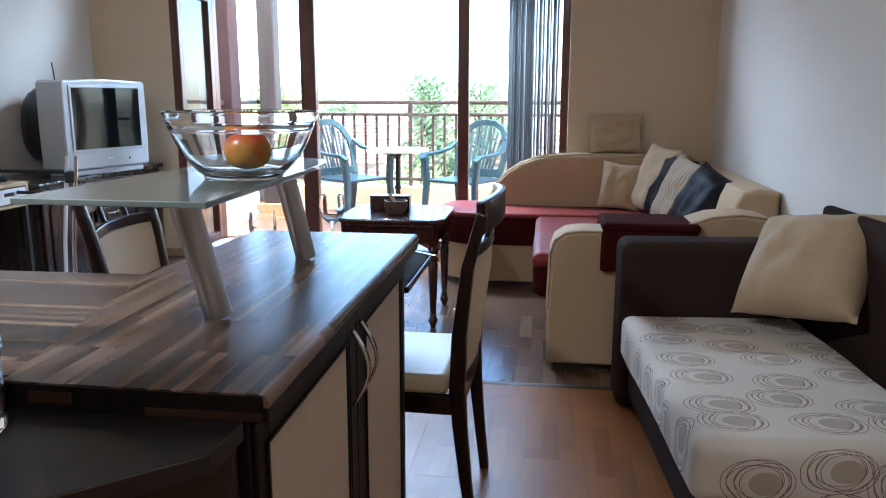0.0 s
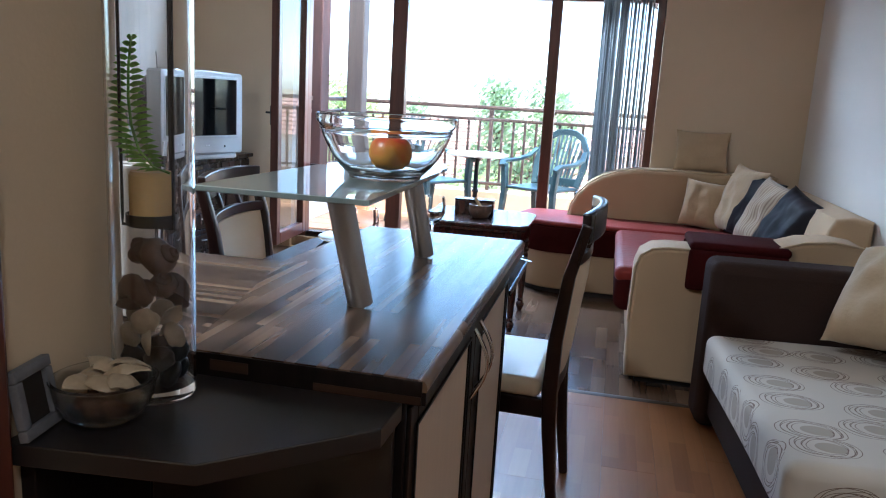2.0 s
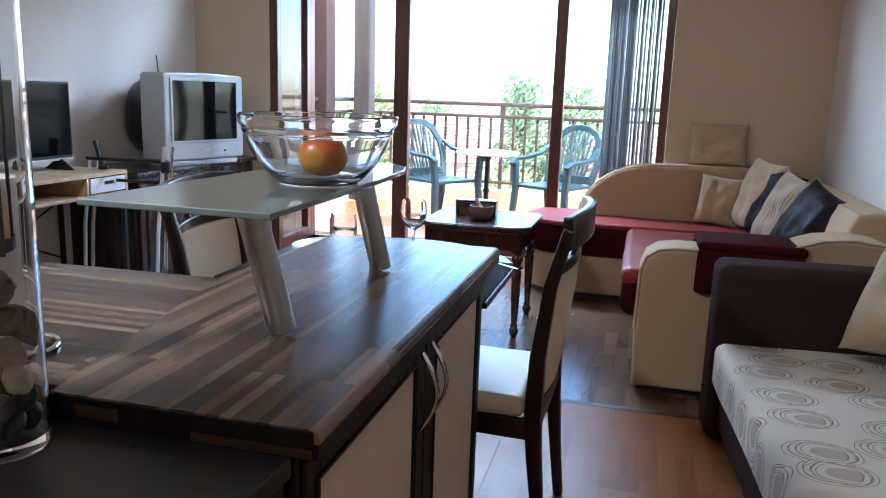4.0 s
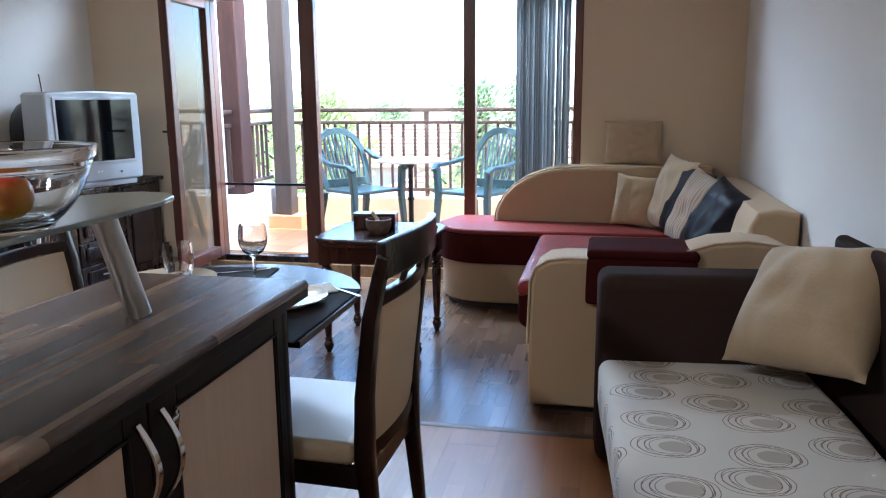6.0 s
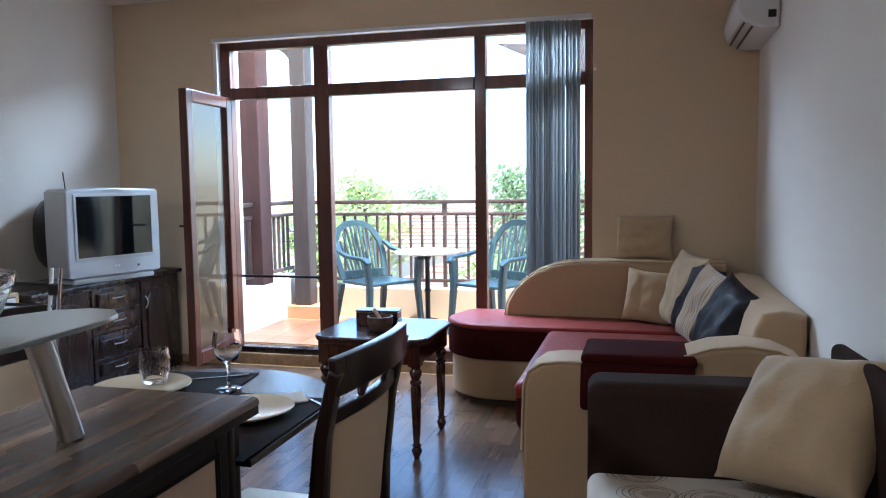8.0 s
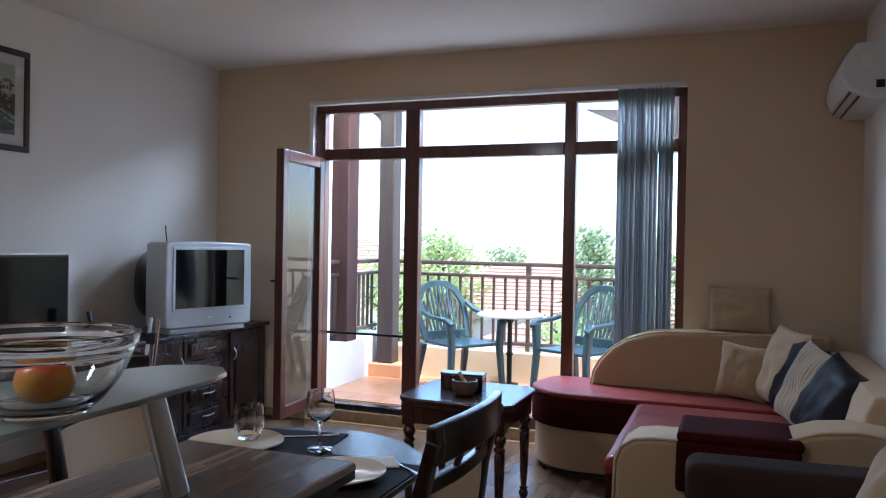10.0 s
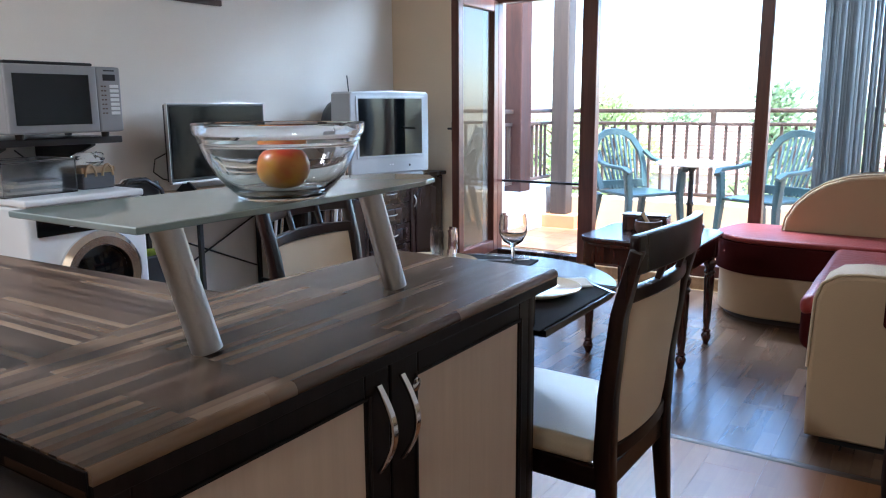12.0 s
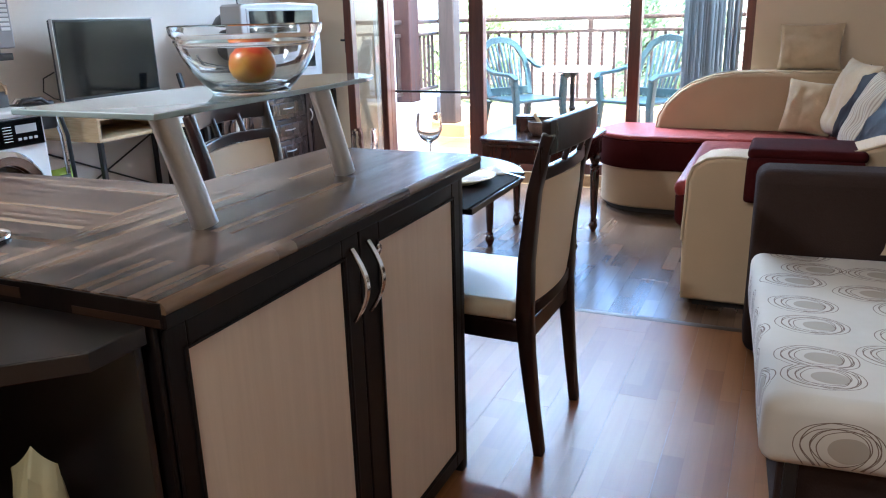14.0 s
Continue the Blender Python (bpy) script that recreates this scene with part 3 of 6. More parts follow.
floor_1 = tagged(finish(box(X0, X1, Y0, 3.27, -0.12, -0.012), "floor_1", M_SUB), "honey-brown laminate plank floor with a soft sheen", "floor", kind="structure")
floor_2 = tagged(finish(box(X0, X1, 3.27, Y1 + 0.02, -0.12, -0.012), "floor_2", M_SUB), "grey-brown laminate plank floor by the window", "floor", kind="structure")
trim_1 = tagged(finish(prism([(3.255, 0.0), (3.263, 0.004), (3.287, 0.004), (3.295, 0.0), (3.295, -0.011), (3.255, -0.011)], X0 + 0.02, X1, "x"), "trim_1", M_STRIP), "brown metal joint strip between two floors", "threshold strip", kind="structure")

bm = box(X0 - 0.2, WX0, Y1, Y1 + 0.22, -0.12, H)
box(WX1, X1 + 0.2, Y1, Y1 + 0.22, -0.12, H, bm=bm)
box(WX0, WX1, Y1, Y1 + 0.22, WTOP, H, bm=bm)
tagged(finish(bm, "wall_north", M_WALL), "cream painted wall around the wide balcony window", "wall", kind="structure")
tagged(finish(box(X0 - 0.2, X0, Y0 - 0.2, Y1, -0.12, H), "wall_west", M_WALL_LIT), "cream painted wall with a framed picture", "wall", kind="structure")
tagged(finish(box(X1, X1 + 0.2, Y0 - 0.2, Y1, -0.12, H), "wall_east", M_WALL_LIT), "cream painted plain wall behind the sofas", "wall", kind="structure")
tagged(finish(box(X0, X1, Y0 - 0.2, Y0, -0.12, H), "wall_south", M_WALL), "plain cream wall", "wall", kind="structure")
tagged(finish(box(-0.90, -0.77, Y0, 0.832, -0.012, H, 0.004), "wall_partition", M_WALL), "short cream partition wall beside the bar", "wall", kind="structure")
tagged(finish(box(X0 - 0.2, X1 + 0.2, Y0 - 0.2, Y1 + 0.22, H, H + 0.2), "ceiling", M_CEIL), "plain off-white ceiling", "ceiling", kind="structure")
tagged(finish(box(-0.769, -0.748, 0.535, 0.604, 0.0, 2.1, 0.006), "trim_2", M_FRAME), "reddish wooden door casing on the partition", "door casing", kind="structure")
for i, (a, b, c, d) in enumerate(((X0, X0 + 0.014, Y0, Y1, ), (X0 + 0.014, WX0, Y1 - 0.014, Y1), (WX1, X1, Y1 - 0.014, Y1), (X1 - 0.014, X1, Y0, Y1 - 0.014))):
    tagged(finish(box(a, b, c, d, 0.0, 0.065, 0.003), f"baseboard_{i + 1}", M_SKIRT), "tan wooden skirting board along the wall", "skirting board", kind="structure")

# ---- window and open balcony door ----
window = thing("window_1", "reddish-brown wooden window wall with clear panes", "window", ((WX0 + WX1) / 2, 5.79, 0), kind="structure")
CX = (WX0 + WX1) / 2


def wbox(x0, x1, z0, z1, y0=5.75, y1=5.83, r=0.006):
    return box(x0 - CX, x1 - CX, y0 - 5.79, y1 - 5.79, z0, z1, r)


for x0, x1, name in ((-2.62, -2.54, "frame_post"), (-1.862, -1.745, "mullion"), (-0.661, -0.579, "mullion"), (0.092, 0.148, "frame_post")):
    part(name, wbox(x0, x1, 0.09, 2.378), M_FRAME, window)
part("frame_head", wbox(-2.62, 0.148, 2.378, 2.44), M_FRAME, window)
for x0, x1 in ((-2.54, -1.862), (-1.745, -0.661), (-0.579, 0.092)):
    part("transom", wbox(x0, x1, 2.017, 2.105), M_FRAME, window)
    part("pane", wbox(x0, x1, 2.105, 2.378, 5.785, 5.791, 0), M_PANE, window).visible_shadow = False
for x0, x1 in ((-1.745, -0.661), (-0.579, 0.092)):
    part("bottom_rail", wbox(x0, x1, 0.09, 0.17), M_FRAME, window)
    part("pane", wbox(x0, x1, 0.17, 2.017, 5.785, 5.791, 0), M_PANE, window).visible_shadow = False
part("threshold", wbox(-2.54, -1.862, 0.09, 0.135, 5.745, 5.83), M_MAHOG, window, "dark worn threshold")
part("window_sill", wbox(-2.655, 0.148, 0.0, 0.09, 5.73, 5.86), M_SKIRT, window, "pale wooden board under the frame")
part("screen_bar", wbox(-2.54, -1.862, 0.664, 0.682, 5.822, 5.84, 0.002), M_BLACKMETAL, window, "thin black cross bar of an insect screen")
part("reveal_lining", wbox(-2.655, -2.622, 0.09, 2.44, 5.705, 5.83, 0.002), M_WHITEWALL, window, "white lining of the opening")

door = thing("door_1", "open reddish-brown balcony door with a tall glass pane", "balcony door", (-2.57, 5.745, 0.13), 0, kind="structure")
door.matrix_basis = pose(-2.565, 5.74, 0.13, 0, 0, -86)
DW, DH = 0.655, 1.90
for x0, x1 in ((0, 0.075), (DW - 0.075, DW)):
    part("stile", box(x0, x1, -0.03, 0.03, 0, DH, 0.006), M_FRAME, door)
for z0, z1 in ((0, 0.085), (DH - 0.08, DH)):
    part("rail", box(0.075, DW - 0.075, -0.03, 0.03, z0, z1, 0.006), M_FRAME, door)
part("pane", box(0.075, DW - 0.075, -0.004, 0.004, 0.085, DH - 0.08), M_PANE, door).visible_shadow = False
bm = box(DW - 0.055, DW - 0.02, -0.042, -0.03, 0.88, 1.02, 0.004)
tube([(DW - 0.037, -0.04, 0.97), (DW - 0.037, -0.075, 0.97), (DW - 0.14, -0.078, 0.965)], 0.008, 8, bm)
part("door_handle", bm, M_BLACKMETAL, door, "black lever handle")

# ---- vertical blind, drawn aside ----
blind = thing("vertical_blind", "grey-blue vertical blind drawn to one side of the window", "blind", (-0.09, 5.69, 0))
part("head_rail", box(WX0 + 0.09 + 0.01, WX1 + 0.09 - 0.01, -0.02, 0.02, 2.435, 2.462, 0.003), M_WHITE, blind, "white head rail")
SLATS = [(-0.180, 70), (-0.158, 78), (-0.137, 72), (-0.118, 80), (-0.094, 70), (-0.066, 78), (-0.050, 74), (-0.030, 68), (0.000, 82), (0.026, 74), (0.050, 80), (0.080, 76), (0.100, 84), (0.126, 72), (0.150, 80)]
for x, degs in SLATS:
    a = radians(degs)
    pts = [((k / 6 - 0.5) * 0.088, 0.006 * (1 - (2 * k / 6 - 1) ** 2)) for k in range(7)]
    out = [(x + u * math.cos(a) - v * math.sin(a), -0.004 + u * math.sin(a) + v * math.cos(a)) for u, v in pts]
    back = [(px + 0.0009, py) for px, py in out]
    part("slat", prism(out + back[::-1], 0.16, 2.432), M_BLIND, blind)

# ---- bar counter ----
SEAM = [(-0.70, 0.885), (-0.82, 1.48)]
worktop = thing("worktop", "dark walnut-striped laminate worktop with rounded edges", "worktop", (-0.58, 1.45, 0.862))
o = (0.58, -1.45)


def shifted(pts, dx, dy):
    return [(x + dx, y + dy) for x, y in pts]


part("slab", prism(shifted([(-0.70, 0.885), (-0.347, 0.885), (-0.347, 2.025), (-0.79, 2.025), (-0.82, 1.48)], *o), 0, 0.038), M_TOP_Y, worktop)
part("slab", prism(shifted([(-0.7044, 0.904), (-0.8203, 1.48), (-2.15, 1.44), (-2.15, 0.904)], *o), 0, 0.038), M_TOP_X, worktop)
nose = [(-0.3468, 0.02), (-0.336, 0.02), (-0.335, 0.022), (-0.335, 0.027), (-0.337, 0.0325), (-0.341, 0.0365), (-0.3468, 0.038)]
part("edge_nosing", prism([(x + 0.58, z) for x, z in nose], 1.135 - 1.45, 2.025 - 1.45, "y"), M_TOP_Y, worktop)
part("edge_nosing", prism([(x + 0.58, z) for x, z in nose], 0.885 - 1.45, 1.1347 - 1.45, "y"), M_TAN, worktop, "tan stave along the rounded edge")
part("edge_underside", box(-0.3465 + 0.58, -0.3365 + 0.58, 0.885 - 1.45, 2.025 - 1.45, 0.0, 0.0195, 0.001), M_WENGE, worktop, "dark lower edge")
part("edge_strip", box(-0.70 + 0.58, -0.342 + 0.58, 0.8815 - 1.45, 0.8847 - 1.45, 0.001, 0.036, 0.001), M_WENGE, worktop, "dark end strip")
for x0, x1, z0, z1 in ((-0.50, -0.343, 0.003, 0.014), (-0.66, -0.60, 0.012, 0.028)):
    part("pale_stave", box(x0 + 0.58, x1 + 0.58, 0.8800 - 1.45, 0.8813 - 1.45, z0, z1, 0), M_EDGE, worktop, "paler brown stave")

cab = thing("bar_cabinet", "black-brown bar cabinet with two pale maple doors", "cabinet", (-0.58, 1.43, 0))
part("body", box(-0.19, 0.195, -0.515, 0.53, 0.09, 0.862, 0.003), M_WENGE, cab)
part("plinth", box(-0.17, 0.17, -0.50, 0.50, 0.0, 0.09, 0.002), M_WENGE, cab)
part("corner_post", box(0.16, 0.215, 0.505, 0.54, 0.0, 0.862, 0.006), M_WENGE, cab)
part("corner_post", box(0.16, 0.215, -0.542, -0.532, 0.0, 0.862, 0.003), M_WENGE, cab)
for y0, y1, hy in ((-0.53, -0.008, -0.04), (-0.004, 0.50, 0.024)):
    d = part("door", box(0.196, 0.212, y0, y1, 0.05, 0.85, 0.003), M_WENGE, cab, "dark framed door with a pale panel")
    e0, e1 = (0.044, 0.063) if y0 < -0.1 else (0.078, 0.045)
    for a, b, c, e in ((y0, y0 + e0, 0.05, 0.85), (y1 - e1, y1, 0.05, 0.85), (y0 + e0, y1 - e1, 0.05, 0.10), (y0 + e0, y1 - e1, 0.806, 0.85)):
        part("frame_strip", box(0.2125, 0.220, a, b, c, e, 0.003), M_WENGE, d)
    for a, b, c, e in ((y0 + e0 - 0.012, y0 + e0 - 0.004, 0.092, 0.814), (y1 - e1 + 0.004, y1 - e1 + 0.012, 0.092, 0.814), (y0 + e0 - 0.004, y1 - e1 + 0.004, 0.092, 0.098), (y0 + e0 - 0.004, y1 - e1 + 0.004, 0.808, 0.814)):
        part("bead", box(0.2202, 0.2232, a, b, c, e, 0.0014), M_WENGE, d)
    part("panel", box(0.2125, 0.2165, y0 + e0, y1 - e1, 0.10, 0.806, 0.0015), M_MAPLE, d, "pale maple panel")
    hp = [(0.222 + 0.032 * math.sin(math.pi * k / 10), hy, 0.675 + 0.15 * k / 10) for k in range(11)]
    part("handle", bar(hp, 0.012, 0.006, side=(0, 1, 0)), M_CHROME, d, "curved steel handle")
lock = lathe([(0.0, 0), (0.012, 0), (0.012, 0.006), (0.006, 0.008), (0, 0.008)], 16)
part("lock", turned(lock, pose(0.2202, 0.062, 0.795, 0, 90, 0)), M_CHROME, cab, "round chrome lock")
# open side shelf of the end facing the table
for z in (0.30, 0.50, 0.68, 0.84):
    part("end_shelf", box(-0.12, 0.159, 0.531, 0.62, z, z + 0.016, 0.002), M_WENGE, cab)
part("end_upright", box(0.16, 0.178, 0.541, 0.62, 0.0, 0.857, 0.002), M_WENGE, cab)

cab2 = thing("base_cabinet", "dark kitchen base cabinet under the worktop return", "cabinet", (-1.5, 1.2, 0))
part("body", box(-0.62, 0.66, -0.24, 0.22, 0.09, 0.862, 0.003), M_WENGE, cab2)
part("plinth", box(-0.60, 0.64, -0.2, 0.18, 0.0, 0.09), M_WENGE, cab2)

ledge = thing("corner_shelf", "low black shelf with a cut corner beside the bar", "shelf", (-0.6, 0.78, 0))
part("board", prism(shifted([(-0.768, 0.606), (-0.537, 0.630), (-0.370, 0.788), (-0.368, 0.878), (-0.768, 0.878)], 0.6, -0.78), 0.839, 0.866, "z", 0.002), M_BLACKTOP, ledge)
part("side_panel", box(-0.166, -0.146, -0.15, 0.08, 0.0, 0.838, 0.002), M_WENGE, ledge)
part("back_panel", box(-0.145, 0.225, 0.082, 0.095, 0.0, 0.838, 0.002), M_BLACKTOP, ledge)

bar_shelf = thing("glass_shelf", "raised frosted glass shelf on two slanted steel tubes", "glass shelf", (-0.6, 1.45, 0.9))
edge = [(-0.80, 1.07), (-0.487, 1.065), (-0.495, 1.55), (-0.508, 1.74), (-0.53, 1.82), (-0.575, 1.87), (-0.64, 1.875), (-0.70, 1.84), (-0.735, 1.77), (-0.775, 1.55)]
part("shelf_glass", prism(shifted(edge, 0.6, -1.45), 0.205, 0.215, "z", 0.0015, 1), M_FROST, bar_shelf, "pale green frosted glass top")
for fy, ty in ((1.21, 1.172), (1.69, 1.652)):
    tp = [(0.057, fy - 1.45, 0.002), (0.024, ty - 1.45, 0.204)]
    part("post", tube(tp, 0.0235, 24), M_STEEL, bar_shelf, "slanted brushed steel tube")

# ---- corner sofa ----
sofa = thing("corner_sofa", "cream corner sofa with maroon seats and a half-moon back", "sofa", (0.4, 4.6, 0))


def at_sofa(pts):
    return [(x - 0.4, y - 4.6) for x, y in pts]


chaise = arc(-0.42, 5.36, 0.33, 180, 270, 12) + [(1.1, 5.03), (1.1, 5.66), (-0.55, 5.66)] + arc(-0.60, 5.56, 0.10, 100, 175, 4)
chaise = [(max(x, -0.75), y) for x, y in chaise]
inset = [(x + 0.02 if x < 0 else x, y + 0.02 if y < 5.4 else y) for x, y in chaise]
part("chaise_plinth", prism(at_sofa([(x + 0.03 if x < 0 else x, y + 0.035 if y < 5.4 else y) for x, y in inset]), 0.0, 0.035), M_BLACK, sofa)
part("chaise_base", prism(at_sofa(inset), 0.035, 0.29, "z", 0.012, 3), M_CREAM, sofa)
part("chaise_seat", prism(at_sofa(chaise), 0.29, 0.468, "z", 0.006, 2), M_WINE, sofa, "dark wine-red chaise cushion")
part("chaise_cover", prism(at_sofa(chaise), 0.469, 0.503, "z", 0.016, 3), M_MAROON, sofa, "maroon satin seat cover")
moon = [(-0.40, 0.48), (-0.385, 0.58), (-0.34, 0.665), (-0.27, 0.74), (-0.18, 0.80), (-0.06, 0.842), (0.06, 0.86), (0.30, 0.868), (0.98, 0.868), (0.98, 0.48)]
part("half_moon_back", prism([(x - 0.4, z) for x, z in moon], 5.43 - 4.6, 5.69 - 4.6, "y", 0.03, 4), M_CREAM, sofa, "half-moon cream back")
part("base", box(-0.36, 0.45, -0.88, 0.42, 0.035, 0.29, 0.015, 3), M_CREAM, sofa)
part("seat", soft_box(-0.45, 0.42, -0.87, 0.34, 0.275, 0.475, 0.055, 5), M_WINE, sofa, "dark wine-red seat cushion")
part("seat_cover", soft_box(-0.455, 0.42, -0.87, 0.345, 0.42, 0.508, 0.04, 5, 4, 0.004), M_MAROON, sofa, "maroon satin seat cover")
backp = [(0.93, 0.3), (0.90, 0.55), (0.95, 0.74), (0.98, 0.80), (1.06, 0.815), (1.155, 0.80), (1.155, 0.05), (0.93, 0.05)]
part("backrest", prism([(x - 0.4, z) for x, z in backp], 3.95 - 4.6, 5.42 - 4.6, "y", 0.025, 4), M_CREAM, sofa, "long cream backrest along the wall")
armo = [(0.03, 0.03), (0.022, 0.30), (0.03, 0.56), (0.05, 0.62), (0.10, 0.655), (0.17, 0.665), (0.52, 0.665), (0.62, 0.70), (0.74, 0.742), (0.86, 0.755), (0.97, 0.742), (1.06, 0.70), (1.10, 0.62), (1.10, 0.03)]
part("armrest", prism([(x - 0.4, z) for x, z in armo], 3.48 - 4.6, 3.73 - 4.6, "y", 0.02, 4), M_CREAM, sofa, "broad cream armrest")
part("piping", tube([(x - 0.4, 3.484 - 4.6, z) for x, z in armo[1:-1]], 0.0055, 8), M_PIPING, sofa, "pale piping round the arm front")
part("piping", tube([(x - 0.4, 5.434 - 4.6, z) for x, z in moon[:-1]], 0.0055, 8), M_PIPING, sofa, "pale piping along the curved back")
part("plinth", box(-0.32, 0.65, -1.08, 0.40, 0.0, 0.035), M_BLACK, sofa)

cover = thing("arm_cover", "dark wine-red padded cover over the sofa arm", "arm cover", (0.47, 3.605, 0.665))
part("top_pad", soft_box(-0.215, 0.215, -0.165, 0.165, 0.003, 0.046, 0.020, 4, 4, 0.007, 2), M_WINE, cover)
part("front_flap", soft_box(-0.212, 0.212, -0.168, -0.130, -0.175, 0.012, 0.016, 4, 3, 0.006, 5), M_WINE, cover)
part("rear_flap", soft_box(-0.212, 0.212, 0.132, 0.168, -0.145, 0.012, 0.016, 4, 3, 0.006, 8), M_WINE, cover)

# ---- day bed ----
bed = thing("day_bed", "brown upholstered day bed with a ring-print mattress", "day bed", (0.735, 2.54, 0), 4)


def unfolded(ob, ztop):
    """A UV map in metres, laid over the top and down the sides without a break."""
    me = ob.data
    uv = me.uv_layers.new(name="UVMap")
    for p in me.polygons:
        n = p.normal
        for li in p.loop_indices:
            c = me.vertices[me.loops[li].vertex_index].co
            d = ztop - c.z
            if abs(n.z) >= max(abs(n.x), abs(n.y)):
                u = (c.x, c.y)
            elif abs(n.x) >= abs(n.y):
                u = (c.x + math.copysign(d, n.x), c.y)
            else:
                u = (c.x, c.y + math.copysign(d, n.y))
            uv.data[li].uv = u


mat_ob = part("mattress", soft_box(-0.385, 0.298, -0.63, 0.53, 0.235, 0.412, 0.04, 5, 6, 0.008, 3), M_RINGS, bed, "off-white mattress printed with taupe ovals in dark rings")
unfolded(mat_ob, 0.41)
part("base", box(-0.34, 0.32, -0.58, 0.55, 0.06, 0.232, 0.01), M_BROWN, bed)
part("armrest", soft_box(-0.385, 0.42, 0.535, 0.74, 0.0, 0.70, 0.045, 5), M_BROWN, bed, "brown padded arm")
part("backrest", soft_box(0.355, 0.405, -0.66, 0.53, 0.10, 0.86, 0.022, 5), M_BROWN, bed, "brown padded back")
for x in (-0.31, 0.28):
    part("leg", box(x - 0.015, x + 0.015, -0.60, -0.57, 0, 0.234, 0.003), M_BLACKMETAL, bed, "square black metal leg")


def pillow(label, mat, w, h, t, seed, centre, yaw, lean, roll=0, group="sofa cushions"):
    ob = finish(cushion(w, h, t, seed, 26, 0.02), "cushion", mat, 60)
    ob.matrix_basis = pose(*centre, lean, 0, yaw) @ pose(0, 0, 0, 0, roll, 0)
    return tagged(ob, label, "cushion", group)


pillow("large ecru cushion leaning on the day bed's back", M_PILLOW, 0.47, 0.44, 0.22, 3, (0.950, 2.86, 0.668), -54, -40, -11)
pillow("ecru cushion perched on top of the sofa back", M_PILLOW, 0.37, 0.29, 0.10, 5, (0.49, 5.615, 1.005), 0, -8)
pillow("small ecru cushion leaning on the half-moon back", M_PILLOW, 0.29, 0.33, 0.12, 7, (0.515, 5.34, 0.66), -8, -14, 6)
pillow("ecru cushion leaning on the sofa back", M_PILLOW, 0.38, 0.46, 0.15, 9, (0.715, 5.17, 0.725), -68, -16, 4)
pillow("dark satin cushion leaning among the others", M_DARKSATIN, 0.40, 0.44, 0.14, 11, (0.775, 4.98, 0.70), -70, -20, 8)
pillow("striped beige and brown cushion among the others", M_STRIPE, 0.40, 0.43, 0.15, 13, (0.805, 4.77, 0.69), -70, -22, 8)
pillow("dark satin cushion at the front of the row", M_DARKSATIN, 0.40, 0.42, 0.16, 15, (0.885, 4.50, 0.665), -64, -26, 16)

# ---- coffee table ----
ct = thing("coffee_table", "dark mahogany coffee table with turned legs and glossy top", "coffee table", (-0.836, 4.305, 0))
h = 0.30
wavy = []
for sx, sy in ((1, 1), (-1, 1), (-1, -1), (1, -1)):
    pts = [(h, h - 0.075), (h - 0.012, h - 0.06), (h - 0.02, h - 0.04), (h - 0.04, h - 0.02), (h - 0.06, h - 0.012), (h - 0.075, h)]
    pts = [(x * sx, y * sy) for x, y in pts]
    wavy += pts if sx * sy > 0 else pts[::-1]
part("tabletop", prism(wavy, 0.585, 0.612, "z", 0.008, 3), M_REDWOOD, ct, "glossy dark top with shaped corners")
part("moulding", prism([(x * 0.95, y * 0.95) for x, y in wavy], 0.567, 0.5845, "z", 0.004), M_REDWOOD, ct)
for x0, x1, y0, y1 in ((-0.25, 0.25, -0.262, -0.244), (-0.25, 0.25, 0.244, 0.262), (-0.262, -0.244, -0.243, 0.243), (0.244, 0.262, -0.243, 0.243)):
    part("apron", box(x0, x1, y0, y1, 0.48, 0.566, 0.003), M_REDWOOD, ct)
leg = [(0, 0), (0.012, 0), (0.016, 0.012), (0.024, 0.03), (0.026, 0.045), (0.017, 0.062), (0.024, 0.07), (0.015, 0.08), (0.019, 0.12), (0.024, 0.25), (0.027, 0.36), (0.022, 0.375), (0.03, 0.385), (0.03, 0.395), (0.02, 0.405), (0.031, 0.43), (0.031, 0.445), (0.022, 0.46), (0.028, 0.47), (0, 0.47)]
for sx in (-1, 1):
    for sy in (-1, 1):
        b = lathe(leg, 18)
        box(-0.03, 0.03, -0.03, 0.03, 0.471, 0.5845, 0.003, bm=b)
        part("leg", turned(b, pose(sx * 0.238, sy * 0.238, 0)), M_REDWOOD, ct)

# ---- dining table ----
dt = thing("dining_table", "dark table with a rounded end against the bar", "dining table", (-0.765, 2.45, 0))
top = [(-0.40, -0.418), (0.40, -0.418)] + arc(0, -0.03, 0.40, 0, 180, 40)
part("tabletop", prism(top, 0.731, 0.75, "z", 0.004, 2), M_TABLETOP, dt, "smooth black top with a rounded end")
part("pedestal", lathe([(0, 0.03), (0.05, 0.03), (0.035, 0.08), (0.035, 0.66), (0.12, 0.71), (0.12, 0.7305), (0, 0.7305)], 24), M_WENGE, dt)
part("foot", lathe([(0, 0), (0.13, 0), (0.13, 0.015), (0.06, 0.03), (0, 0.03)], 32), M_WENGE, dt)


